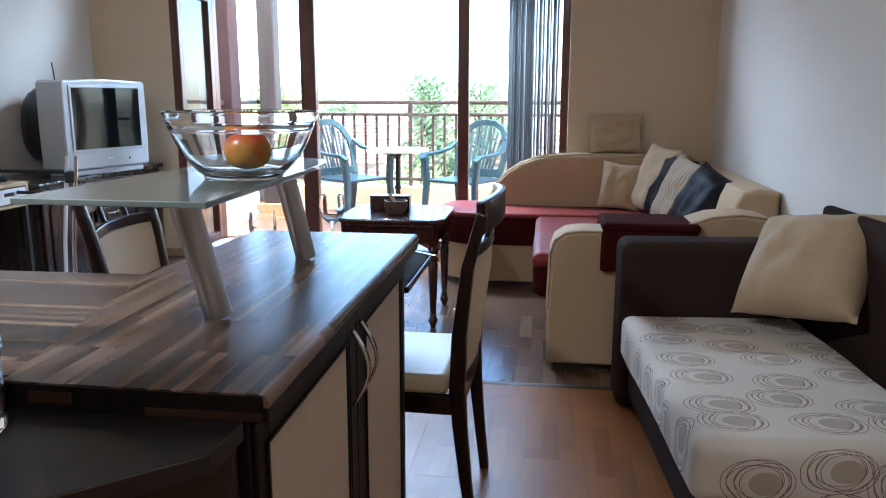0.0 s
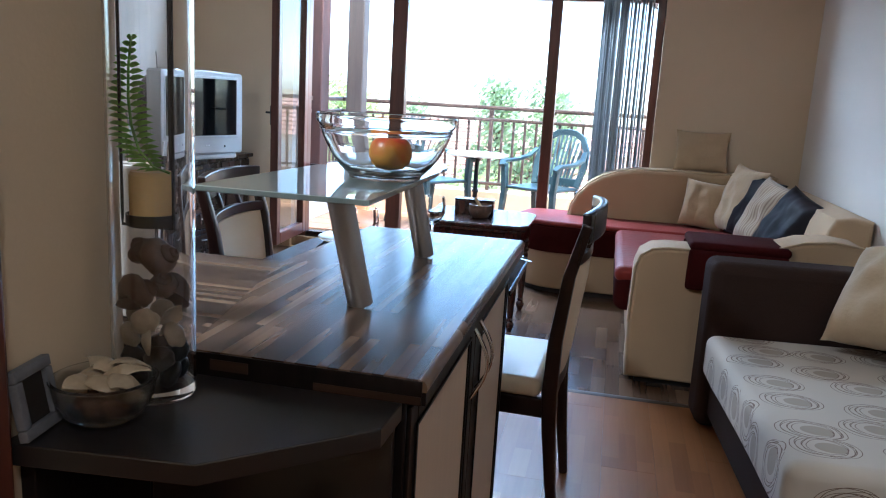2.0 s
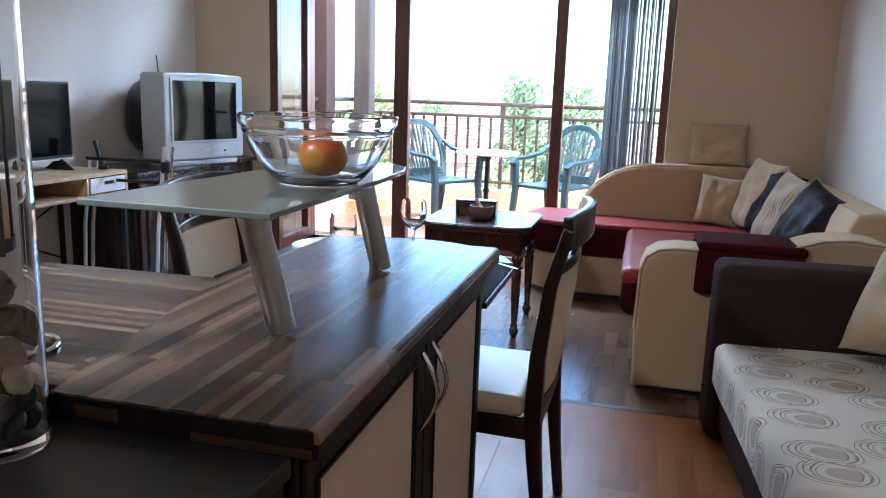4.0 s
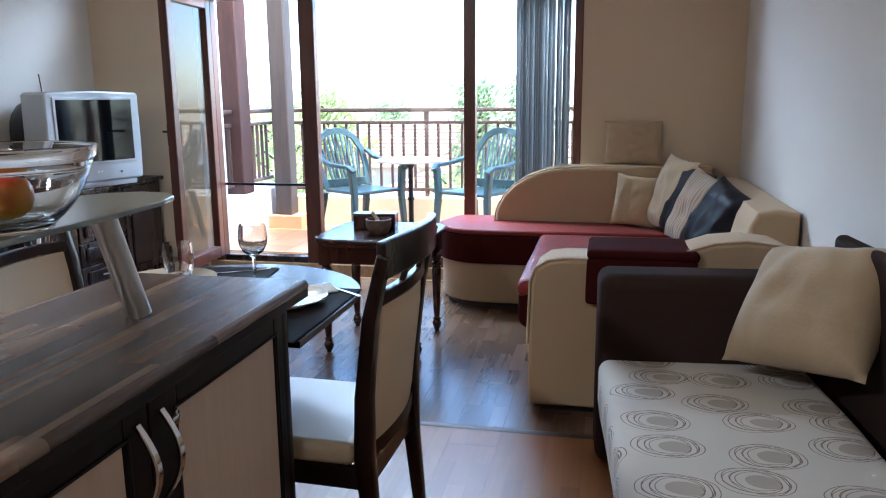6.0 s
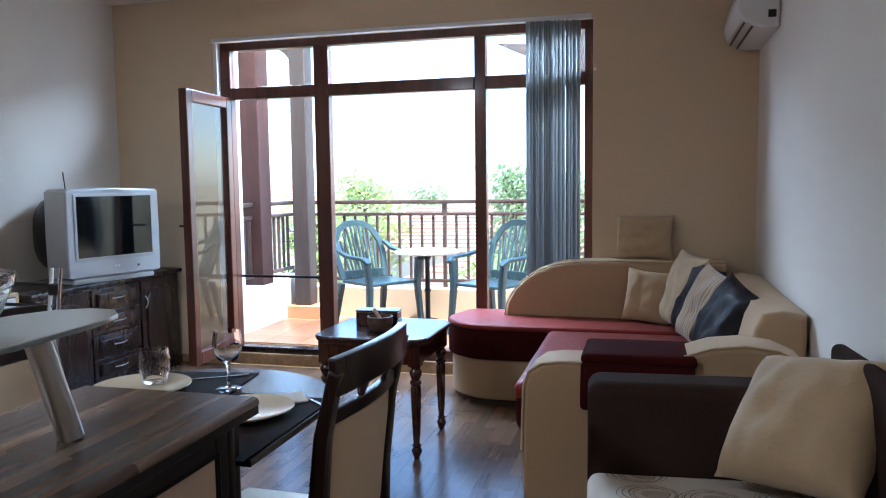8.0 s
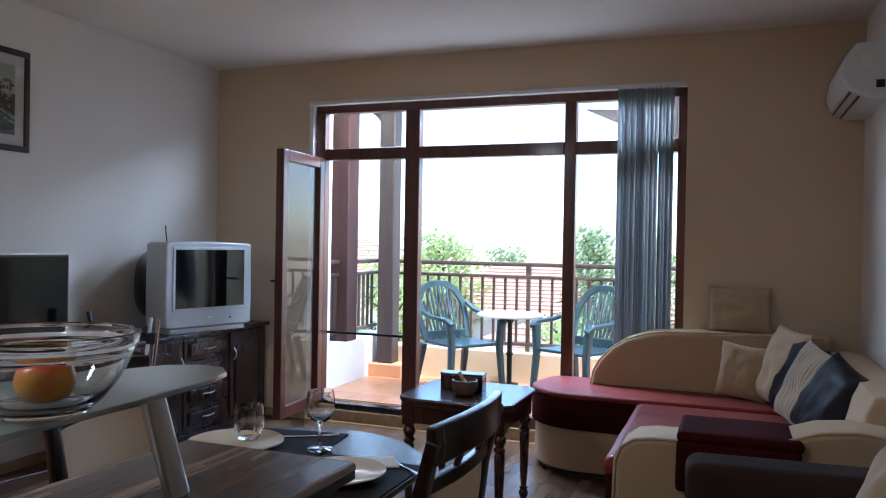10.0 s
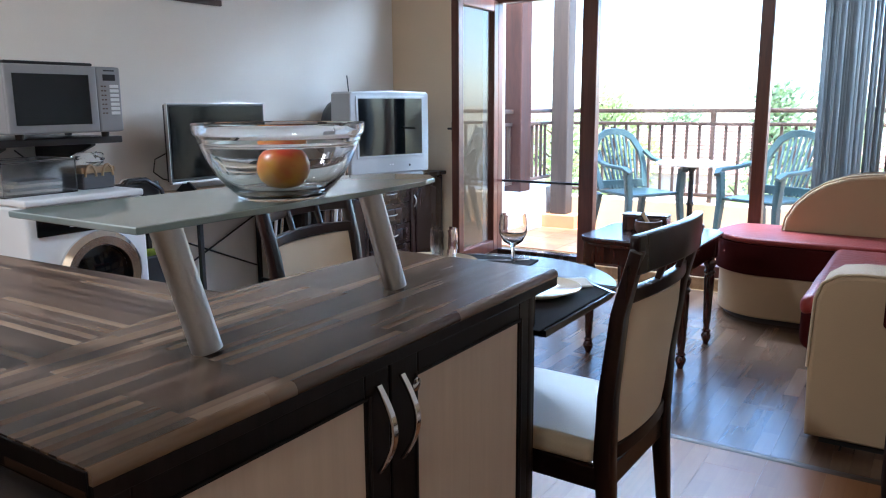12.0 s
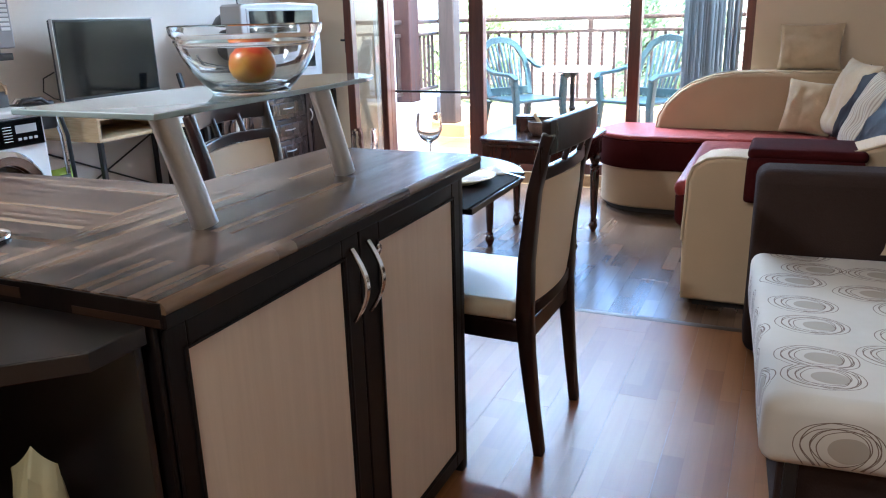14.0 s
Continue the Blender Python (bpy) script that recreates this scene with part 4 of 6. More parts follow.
# ---- dining chairs ----
def dining_chair(loc, yaw):
    """Faces local -x; its back stands at +x."""
    c = thing("dining_chair", "dark wooden dining chair with cream padded seat and back", "chair", loc, yaw, "chairs at the dark table")
    for s in (-1, 1):
        post = [(0.245, s * 0.185, 0), (0.228, s * 0.19, 0.14), (0.210, s * 0.195, 0.32), (0.203, s * 0.20, 0.44), (0.208, s * 0.205, 0.60), (0.232, s * 0.215, 0.80), (0.272, s * 0.222, 0.955)]
        part("back_post", bar(post, [0.03, 0.034, 0.042, 0.046, 0.042, 0.036, 0.03], [0.034, 0.036, 0.04, 0.045, 0.042, 0.036, 0.032], side=(1, 0, 0)), M_CHAIRWOOD, c)
        fl = [(-0.215, s * 0.185, 0), (-0.21, s * 0.187, 0.2), (-0.205, s * 0.19, 0.40)]
        part("front_leg", bar(fl, [0.028, 0.034, 0.042], [0.028, 0.034, 0.042], side=(1, 0, 0)), M_CHAIRWOOD, c)
        part("side_rail", bar([(-0.19, s * 0.19, 0.385), (0.20, s * 0.196, 0.385)], 0.022, 0.06, side=(0, 1, 0)), M_CHAIRWOOD, c)
    part("front_rail", bar([(-0.205, -0.17, 0.385), (-0.205, 0.17, 0.385)], 0.022, 0.06, side=(1, 0, 0)), M_CHAIRWOOD, c)
    part("rear_rail", bar([(0.203, -0.18, 0.385), (0.203, 0.18, 0.385)], 0.022, 0.06, side=(1, 0, 0)), M_CHAIRWOOD, c)
    part("seat", soft_box(-0.235, 0.178, -0.215, 0.215, 0.416, 0.475, 0.024, 5, 3, 0.003), M_LEATHER, c, "cream padded seat")

    def bow(z, x, half, deep, n=10):
        return [(x + deep * (1 - (2 * k / n - 1) ** 2), -half + 2 * half * k / n, z + 0.008 * (1 - (2 * k / n - 1) ** 2)) for k in range(n + 1)]

    part("top_rail", bar(bow(0.942, 0.266, 0.232, 0.035), 0.026, 0.088, side=(1, 0, 0)), M_CHAIRWOOD, c, "bowed dark top rail")
    part("cross_rail", bar(bow(0.84, 0.240, 0.205, 0.030), 0.022, 0.034, side=(1, 0, 0)), M_CHAIRWOOD, c)
    for y in (-0.075, 0.075):
        part("spindle", bar([(0.268, y, 0.86), (0.290, y, 0.925)], 0.018, 0.014, side=(0, 1, 0)), M_CHAIRWOOD, c)
    part("low_rail", bar(bow(0.445, 0.203, 0.19, 0.02), 0.024, 0.04, side=(1, 0, 0)), M_CHAIRWOOD, c)
    b = bmesh.new()
    n, rows = 10, 6
    for face, off in ((0, 0.016), (1, -0.02)):
        g = []
        for j in range(rows + 1):
            z = 0.468 + 0.357 * j / rows
            x = 0.204 + 0.034 * (j / rows) ** 1.6
            line = bow(z, x, 0.188, 0.022 + 0.01 * j / rows, n)
            puff = [off * (1 - 0.75 * abs(2 * k / n - 1) ** 5) * (1 - 0.6 * abs(2 * j / rows - 1) ** 5) for k in range(n + 1)]
            g.append([b.verts.new((p[0] + q, p[1], z)) for p, q in zip(line, puff)])
        for j in range(rows):
            for k in range(n):
                b.faces.new((g[j][k], g[j][k + 1], g[j + 1][k + 1], g[j + 1][k]))
        if face == 0:
            keep = g
    rim0 = keep[0] + [r[-1] for r in keep[1:]] + keep[-1][-2::-1] + [r[0] for r in keep[-2:0:-1]]
    rim1 = g[0] + [r[-1] for r in g[1:]] + g[-1][-2::-1] + [r[0] for r in g[-2:0:-1]]
    for i in range(len(rim0)):
        j = (i + 1) % len(rim0)
        b.faces.new((rim0[i], rim0[j], rim1[j], rim1[i]))
    bmesh.ops.recalc_face_normals(b, faces=b.faces[:])
    part("back_pad", b, M_CHAIRBACK, c, "cream padded back panel")
    return c


chair = dining_chair((-0.432, 2.297, 0), -1.5)
copy_thing(chair, pose(-1.15, 2.39, 0, 0, 0, 184))

# ---- television chest ----
chest = thing("tv_chest", "dark mahogany chest with arched doors and drawers", "chest", (-3.25, 4.94, 0))
part("body", box(-0.255, 0.23, -0.74, 0.745, 0.06, 0.715, 0.003), M_MAHOG, chest)
part("plinth", box(-0.255, 0.245, -0.745, 0.75, 0.0, 0.06, 0.006), M_MAHOG, chest)
part("top", box(-0.257, 0.27, -0.76, 0.752, 0.7155, 0.745, 0.008, 3), M_MAHOG, chest, "moulded glossy top")
for y0, y1 in ((-0.72, -0.25), (0.27, 0.72)):
    d = part("door", box(0.231, 0.249, y0, y1, 0.08, 0.70, 0.004), M_MAHOG, chest)
    cy, w2 = (y0 + y1) / 2, (y1 - y0) / 2 - 0.06
    arch = [(cy - w2, 0.13)] + [(cy + w2 * u, 0.13)for u in (1,)] + [(cy + w2 * math.cos(radians(a)), 0.56 + 0.085 * math.sin(radians(a))) for a in range(0, 181, 15)]
    part("arched_panel", prism(arch, 0.2495, 0.259, "x", 0.007, 2), M_MAHOG, d)
    kn = [(0.262 + 0.02 * math.sin(math.pi * k / 8), y0 + 0.03 if y0 > 0 else y1 - 0.03, 0.50 + 0.09 * k / 8) for k in range(9)]
    part("handle", tube(kn, 0.005, 8), M_STEEL, d, "bowed metal handle")
for k in range(4):
    z0 = 0.08 + k * 0.157
    d = part("drawer", box(0.231, 0.249, -0.235, 0.255, z0, z0 + 0.148, 0.004), M_MAHOG, chest)
    part("drawer_panel", box(0.2495, 0.265, -0.185, 0.205, z0 + 0.03, z0 + 0.118, 0.011), M_MAHOG, d)
    kn = [(0.264 + 0.018 * math.sin(math.pi * j / 8), -0.055 + 0.13 * j / 8, z0 + 0.074) for j in range(9)]
    part("handle", tube(kn, 0.005, 8), M_STEEL, d, "bowed metal handle")

# ---- tube television ----
tv = thing("tube_television", "silver tube television turned towards the room", "television", (-2.9365, 4.889, 0.746), -15.5)
W = 0.353
front = [(-W, 0.05), (-W - 0.004, 0.30), (-W, 0.60), (-W + 0.02, 0.615), (0, 0.625), (W - 0.02, 0.615), (W, 0.60), (W + 0.004, 0.30), (W, 0.05), (W - 0.02, 0.04), (-W + 0.02, 0.04)]
part("front_shell", prism(front, -0.226, 0.0, "x", 0.012, 3), M_SILVER, tv)
part("screen_surround", box(-0.001, 0.006, -0.302, 0.302, 0.155, 0.585, 0.004), M_SILVER, tv)
sc = bmesh.new()
n = 12
gv = [[sc.verts.new((0.0065 + 0.0018 * (1 - (2 * i / n - 1) ** 2) * (1 - (2 * k / n - 1) ** 2), -0.283 + 0.566 * i / n, 0.172 + 0.396 * k / n)) for k in range(n + 1)] for i in range(n + 1)]
for i in range(n):
    for k in range(n):
        sc.faces.new((gv[i][k], gv[i + 1][k], gv[i + 1][k + 1], gv[i][k + 1]))
part("screen", sc, M_SCREEN, tv, "dark bulging glass screen")
hb = bmesh.new()
rings = []
for x, w, hh, zc in ((-0.226, 0.335, 0.285, 0.325), (-0.34, 0.332, 0.282, 0.322), (-0.42, 0.318, 0.27, 0.318), (-0.47, 0.285, 0.245, 0.31), (-0.505, 0.22, 0.20, 0.30), (-0.525, 0.12, 0.13, 0.285)):
    ring = []
    for i in range(32):
        a = 2 * math.pi * i / 32
        ca, sa = math.cos(a), math.sin(a)
        k = (abs(ca) ** 3 + abs(sa) ** 3) ** (-1 / 3)
        ring.append(hb.verts.new((x, w * ca * k, zc + hh * sa * k)))
    rings.append(ring)
for p, q in zip(rings, rings[1:]):
    for i in range(32):
        hb.faces.new((p[i], p[(i + 1) % 32], q[(i + 1) % 32], q[i]))
hb.faces.new(rings[-1])
bmesh.ops.recalc_face_normals(hb, faces=hb.faces[:])
part("tube_housing", hb, M_BLACK, tv, "black rounded rear housing")
part("foot", box(-0.22, -0.015, -0.31, 0.31, 0.0, 0.039, 0.01), M_SILVER, tv)
for y in (-0.012, 0.012):
    part("badge", box(0.0005, 0.003, y - 0.008, y + 0.008, 0.098, 0.108, 0.001), M_WHITE, tv)
part("button", box(0.0005, 0.005, 0.16, 0.175, 0.085, 0.10, 0.002), M_BLACK, tv)
part("antenna", tube([(-0.22, -0.20, 0.60), (-0.225, -0.21, 0.73)], 0.004, 8), M_BLACK, tv, "short black aerial")

# ---- flat television on the desk ----
ftv = thing("flat_television", "flat black television with a thin silver edge", "television", (-3.31, 3.655, 0.775))
part("housing", box(-0.035, 0.006, -0.368, 0.368, 0.065, 0.505, 0.005), M_BLACK, ftv)
part("screen", box(0.0062, 0.0085, -0.356, 0.356, 0.082, 0.494, 0.001), M_PANEL, ftv, "glossy dark screen")
part("edge_strip", box(-0.012, 0.010, -0.3695, 0.3695, 0.5055, 0.511, 0.001), M_STEEL, ftv)
part("edge_strip", box(-0.012, 0.010, -0.3735, -0.3685, 0.065, 0.511, 0.001), M_STEEL, ftv)
part("edge_strip", box(-0.012, 0.010, -0.368, 0.368, 0.052, 0.0645, 0.001), M_STEEL, ftv)
for y in (-0.26, 0.26):
    part("foot", prism([(-0.10, 0), (0.10, 0), (0.02, 0.06), (-0.02, 0.06)], y - 0.008, y + 0.008, "y", 0.002), M_BLACK, ftv)

desk = thing("desk", "pale oak desk with an open box shelf on black metal legs", "desk", (-3.25, 3.66, 0))
part("desk_top", box(-0.25, 0.25, -0.45, 0.45, 0.752, 0.774, 0.002), M_OAK, desk)
part("shelf_board", box(-0.25, 0.25, -0.45, 0.45, 0.635, 0.652, 0.002), M_OAK, desk)
for y0, y1 in ((-0.45, -0.43), (0.43, 0.45)):
    part("shelf_side", box(-0.25, 0.25, y0, y1, 0.653, 0.7515, 0.001), M_OAK, desk)
part("shelf_back", box(-0.25, -0.235, -0.43, 0.43, 0.653, 0.7515, 0.001), M_OAK, desk)
part("divider", box(-0.23, 0.248, 0.10, 0.116, 0.653, 0.7515, 0.001), M_OAK, desk)
part("drawer_front", box(0.236, 0.252, 0.13, 0.425, 0.66, 0.745, 0.002), M_WHITE, desk, "white drawer front with a dark finger hole")
part("finger_hole", box(0.2525, 0.2535, 0.24, 0.32, 0.705, 0.725, 0.0), M_BLACK, desk)
for x in (-0.23, 0.23):
    for y in (-0.43, 0.43):
        part("leg", box(x - 0.0125, x + 0.0125, y - 0.0125, y + 0.0125, 0.0, 0.634, 0.002), M_BLACKMETAL, desk)
for y in (-0.43, 0.43):
    part("foot_rail", box(-0.217, 0.217, y - 0.01, y + 0.01, 0.09, 0.11, 0.002), M_BLACKMETAL, desk)
part("cross_brace", tube([(-0.24, -0.41, 0.55), (-0.24, 0.41, 0.20)], 0.006, 8), M_BLACKMETAL, desk)
part("cross_brace", tube([(-0.226, -0.41, 0.20), (-0.226, 0.41, 0.55)], 0.006, 8), M_BLACKMETAL, desk)

phone = thing("cordless_phone", "black cordless phone upright in its cradle", "telephone", (-3.12, 4.05, 0.775), 20)
part("cradle", box(-0.035, 0.035, -0.03, 0.03, 0, 0.03, 0.008), M_BLACK, phone)
part("handset", turned(box(-0.012, 0.012, -0.024, 0.024, 0, 0.15, 0.008), pose(-0.005, 0, 0.025, 0, -12, 0)), M_BLACK, phone)

# ---- microwave on its wall shelf ----
mshelf = thing("wall_shelf", "black wall shelf on metal brackets", "wall shelf", (-3.22, 2.44, 1.10))
part("board", box(-0.285, 0.27, -0.36, 0.31, 0.0, 0.032, 0.004), M_BLACKTOP, mshelf)
for y in (-0.22, 0.2):
    part("bracket", prism([(-0.287, 0), (0.2, 0), (0.2, -0.012), (-0.25, -0.16), (-0.287, -0.16)], y - 0.012, y + 0.012, "y", 0.002), M_BLACKMETAL, mshelf)

mw = thing("microwave", "silver microwave oven with a dark glass door", "microwave", (-3.06, 2.435, 1.133))
part("body", box(-0.20, 0.185, -0.265, 0.265, 0.022, 0.315, 0.008), M_SILVERGREY, mw)
part("door", box(0.186, 0.202, -0.265, 0.145, 0.024, 0.313, 0.007), M_SILVERGREY, mw)
part("door_window", box(0.2025, 0.2045, -0.235, 0.105, 0.06, 0.275, 0.001), M_SCREEN, mw, "dark door window")
part("control_panel", box(0.186, 0.202, 0.148, 0.265, 0.024, 0.313, 0.007), M_SILVERGREY, mw)
part("display", box(0.2025, 0.204, 0.175, 0.238, 0.252, 0.28, 0.001), M_BLACK, mw, "small dark display")
part("brand_bar", box(0.2025, 0.2032, 0.18, 0.235, 0.294, 0.300, 0.0), M_BLACK, mw)
for k in range(7):
    part("button", box(0.2025, 0.206, 0.205, 0.25, 0.10 + k * 0.02, 0.114 + k * 0.02, 0.002), M_WHITE, mw)
    for y in (0.163, 0.178):
        part("button_mark", box(0.2025, 0.2032, y, y + 0.010, 0.104 + k * 0.02, 0.110 + k * 0.02, 0.0), M_RAIL, mw)
for x in (-0.15, 0.15):
    for y in (-0.2, 0.2):
        part("foot", turned(lathe([(0, 0), (0.016, 0), (0.018, 0.0215), (0, 0.0215)], 12), pose(x, y, 0)), M_BLACK, mw)
tray = solo("oven_tray", box(-0.15, 0.15, -0.2, 0.2, 0, 0.014, 0.006), M_BLACK, "flat black tray lying on the microwave", "tray", loc=(-3.06, 2.40, 1.449))
cable = [(-3.46, 2.50, 1.06), (-3.30, 2.52, 0.98), (-3.36, 2.56, 0.93), (-3.46, 2.55, 1.0), (-3.49, 2.5, 0.95)]
solo("power_cable", tube([(x + 3.4, y - 2.5, z - 0.93) for x, y, z in cable], 0.004, 8), M_BLACK, "black power cable under the wall shelf", "cable", loc=(-3.4, 2.5, 0.93))

lead = [(-3.46, 3.05, 0.004), (-3.42, 3.35, 0.004), (-3.36, 3.70, 0.004), (-3.30, 3.98, 0.004), (-3.40, 4.12, 0.004), (-3.48, 4.16, 0.004)]
solo("extension_lead", tube([(x + 3.4, y - 3.6, z) for x, y, z in lead], 0.0038, 8), M_WHITE, "thin white extension lead lying along the skirting", "cable", loc=(-3.4, 3.6, 0))
wire = [(-3.30, 3.36, 0.83), (-3.36, 3.27, 0.86), (-3.40, 3.24, 0.90), (-3.42, 3.27, 0.97), (-3.40, 3.33, 1.0)]
solo("television_cable", tube([(x + 3.35, y - 3.3, z - 0.83) for x, y, z in wire], 0.004, 8), M_BLACK, "black cable looping behind the flat television", "cable", loc=(-3.35, 3.3, 0.83))

# ---- washing machine ----
wm = thing("washing_machine", "white washing machine with black panel and chrome door", "washing machine", (-3.13, 2.485, 0))
part("body", box(-0.28, 0.27, -0.29, 0.29, 0.03, 0.845, 0.012, 3), M_WHITE, wm)
part("top", box(-0.285, 0.275, -0.292, 0.292, 0.847, 0.88, 0.010, 3), M_WHITE, wm)
part("control_panel", box(0.271, 0.283, -0.25, 0.272, 0.715, 0.842, 0.005), M_SCREEN, wm, "glossy black control panel")
part("dial", turned(lathe([(0, 0), (0.042, 0), (0.036, 0.02), (0.03, 0.026), (0, 0.026)], 28), pose(0.2835, -0.005, 0.78, 0, 90, 0)), M_CHROME, wm, "round chrome dial")
for k in range(6):
    for y in (-0.105, 0.06):
        part("panel_mark", box(0.2835, 0.2842, y, y + 0.045, 0.745 + k * 0.013, 0.748 + k * 0.013, 0), M_WHITE, wm)
part("panel_display", box(0.2835, 0.2845, 0.125, 0.235, 0.778, 0.815, 0.0), M_SILVER, wm)
for k in range(4):
    part("button", box(0.2835, 0.288, 0.13 + k * 0.028, 0.148 + k * 0.028, 0.745, 0.757, 0.002), M_SILVER, wm)
dr = part("door_ring", turned(lathe([(0.142, 0), (0.207, 0.0), (0.210, 0.02), (0.186, 0.042), (0.147, 0.037), (0.142, 0.0)], 48), pose(0.271, 0.03, 0.50, 0, 90, 0)), M_CHROME, wm, "wide chrome door ring")
part("door_glass", turned(lathe([(0, 0.02), (0.06, 0.018), (0.141, 0.004), (0.141, 0.0), (0, 0.0)], 36), pose(0.272, 0.03, 0.50, 0, 90, 0)), M_SCREEN, wm, "dark curved door glass")
for x in (-0.22, 0.22):
    for y in (-0.23, 0.23):
        part("foot", turned(lathe([(0, 0), (0.022, 0), (0.022, 0.0295), (0, 0.0295)], 12), pose(x, y, 0)), M_BLACK, wm)

M_CLEAR = glass("cloudy_plastic", (0.93, 0.95, 0.96), 0.22, 1.3)
tub = thing("plastic_tub", "clear plastic tub holding folded papers", "storage tub", (-3.13, 2.36, 0.881))
for x0, x1, y0, y1, z0, z1 in ((-0.13, 0.13, -0.17, 0.17, 0.0, 0.004), (-0.13, -0.126, -0.17, 0.17, 0.0045, 0.15), (0.126, 0.13, -0.17, 0.17, 0.0045, 0.15), (-0.1255, 0.1255, -0.17, -0.166, 0.0045, 0.15), (-0.1255, 0.1255, 0.166, 0.17, 0.0045, 0.15)):
    part("wall_panel", box(x0, x1, y0, y1, z0, z1, 0.001), M_CLEAR, tub)
part("rim", tube([(-0.132, -0.172, 0.152), (0.132, -0.172, 0.152), (0.132, 0.172, 0.152), (-0.132, 0.172, 0.152)], 0.005, 8, closed=True), M_CLEAR, tub)
for k in range(4):
    ps = solo("folded_paper", box(-0.09, 0.09, -0.13 + 0.01 * k, 0.12, 0, 0.014, 0.003), (M_PAPER, M_SILVER)[k % 2], "folded paper lying in the plastic tub", "paper", "papers in the tub", loc=(-3.13, 2.36, 0.8865 + k * 0.0148), yaw=3 * k - 4)

M_GREYFELT = material("grey_felt", (0.12, 0.12, 0.125), 0.95, bump=0.4)
basket = thing("small_basket", "grey felt basket with pale trim and looped handles", "basket", (-3.12, 2.66, 0.881))
part("basket_side", box(-0.09, 0.09, -0.085, 0.085, 0.0, 0.075, 0.008), M_GREYFELT, basket)
part("trim_band", box(-0.092, 0.092, -0.087, 0.087, 0.0755, 0.105, 0.004), M_CREAM, basket, "pale trim band")
for y in (-0.045, 0.045):
    part("handle", tube([(0.096, y + 0.028 * math.cos(a), 0.06 + 0.055 * math.sin(a)) for a in [math.pi * k / 10 for k in range(11)]], 0.006, 8), M_CREAM, basket)
M_BAGFILM = glass("clear_film", (0.96, 0.97, 0.98), 0.12, 1.15)
cr = cushion(0.15, 0.07, 0.13, 21, 14, 0.03)
solo("plastic_bag", cr, M_BAGFILM, "crumpled clear bag stuffed in the small basket", "plastic bag", loc=(-3.11, 2.665, 0.1475 + 0.881 - 0.005))

# ---- folding chairs leaning by the washing machine ----
M_LIME = material("lime_plastic", (0.30, 0.42, 0.03), 0.4, vary=0.08)
fc = thing("folding_chair", "folded black metal chair with silver tubes", "folding chair", (-3.08, 2.90, 0), 0)
for dx in (0.0, 0.045):
    hoop = [(dx, 0.16, 0.0), (dx - 0.02, 0.16, 0.70), (dx - 0.025, 0.13, 0.84), (dx - 0.028, 0.04, 0.90), (dx - 0.028, -0.06, 0.90), (dx - 0.025, -0.13, 0.84), (dx - 0.02, -0.16, 0.70), (dx, -0.16, 0.0)]
    part("tube_frame", tube(hoop, 0.011, 10), (M_CHROME, M_BLACKMETAL)[dx > 0], fc)
part("backrest", soft_box(-0.035, 0.0, -0.14, 0.14, 0.74, 0.885, 0.016, 4), M_BLACK, fc, "black padded backrest")
part("seat", soft_box(0.012, 0.038, -0.14, 0.14, 0.12, 0.50, 0.012, 3), M_BLACK, fc)
gb = turned(cushion(0.22, 0.52, 0.10, 4, 14, 0.02), pose(0, 0, 0.26))
solo("green_bag", gb, M_LIME, "lime green bag standing behind the folded chair", "bag", loc=(-3.22, 3.075, 0), yaw=80)

# ---- folded drying rack beside the chest ----
rack = thing("drying_rack", "folded drying rack of silver and dark tubes", "drying rack", (-2.72, 3.98, 0), 8)
for dx, mt in ((0.0, M_WHITE), (0.05, M_CHROME)):
    part("leg_tube", tube([(dx - 0.02, 0.0, 0.0), (dx, 0.02, 0.45), (dx + 0.05, 0.03, 0.93)], 0.011, 10), mt, rack)
    part("leg_tube", tube([(dx - 0.52, 0.08, 0.0), (dx - 0.50, 0.09, 0.45), (dx - 0.45, 0.10, 0.84)], 0.011, 10), mt, rack)
part("clamp", soft_box(0.035, 0.085, 0.0, 0.05, 0.78, 0.845, 0.01, 3), M_BLACK, rack)
for z in (0.84, 0.72, 0.16):
    part("cross_tube", tube([(-0.47 - 0.03 * (z < 0.5), 0.095, z), (0.04 - 0.04 * (z < 0.5), 0.03, z)], 0.010, 10), M_BLACKMETAL, rack)

# ---- picture ----
pic = thing("framed_picture", "framed harbour painting behind glass in dark wood", "picture", (-3.509, 3.55, 1.88))
for y0, y1, z0, z1 in ((-0.345, 0.345, 0.0, 0.035), (-0.345, 0.345, 0.56, 0.595), (-0.345, -0.31, 0.0355, 0.5595), (0.31, 0.345, 0.0355, 0.5595)):
    part("frame_strip", box(0.0, 0.022, y0, y1, z0, z1, 0.006), M_PICFRAME, pic)
part("mount", box(0.001, 0.008, -0.31, 0.31, 0.036, 0.559, 0), material("card_mount", (0.60, 0.56, 0.48), 0.9), pic, "cream card mount")
canvas = part("painting", box(0.0085, 0.0095, -0.255, 0.25, 0.095, 0.50, 0), painted_scene("harbour_painting"), pic, "faded harbour painting")
P_BUFF = material("buff_paint", (0.42, 0.36, 0.26), 0.85, vary=0.3, vary_scale=60)
P_DARK = material("umber_paint", (0.075, 0.060, 0.042), 0.85, vary=0.5, vary_scale=70)
P_GREEN = material("olive_paint", (0.050, 0.055, 0.026), 0.85, vary=0.5, vary_scale=90)
P_BLUE = material("grey_blue_paint", (0.12, 0.145, 0.14), 0.85, vary=0.3, vary_scale=40)
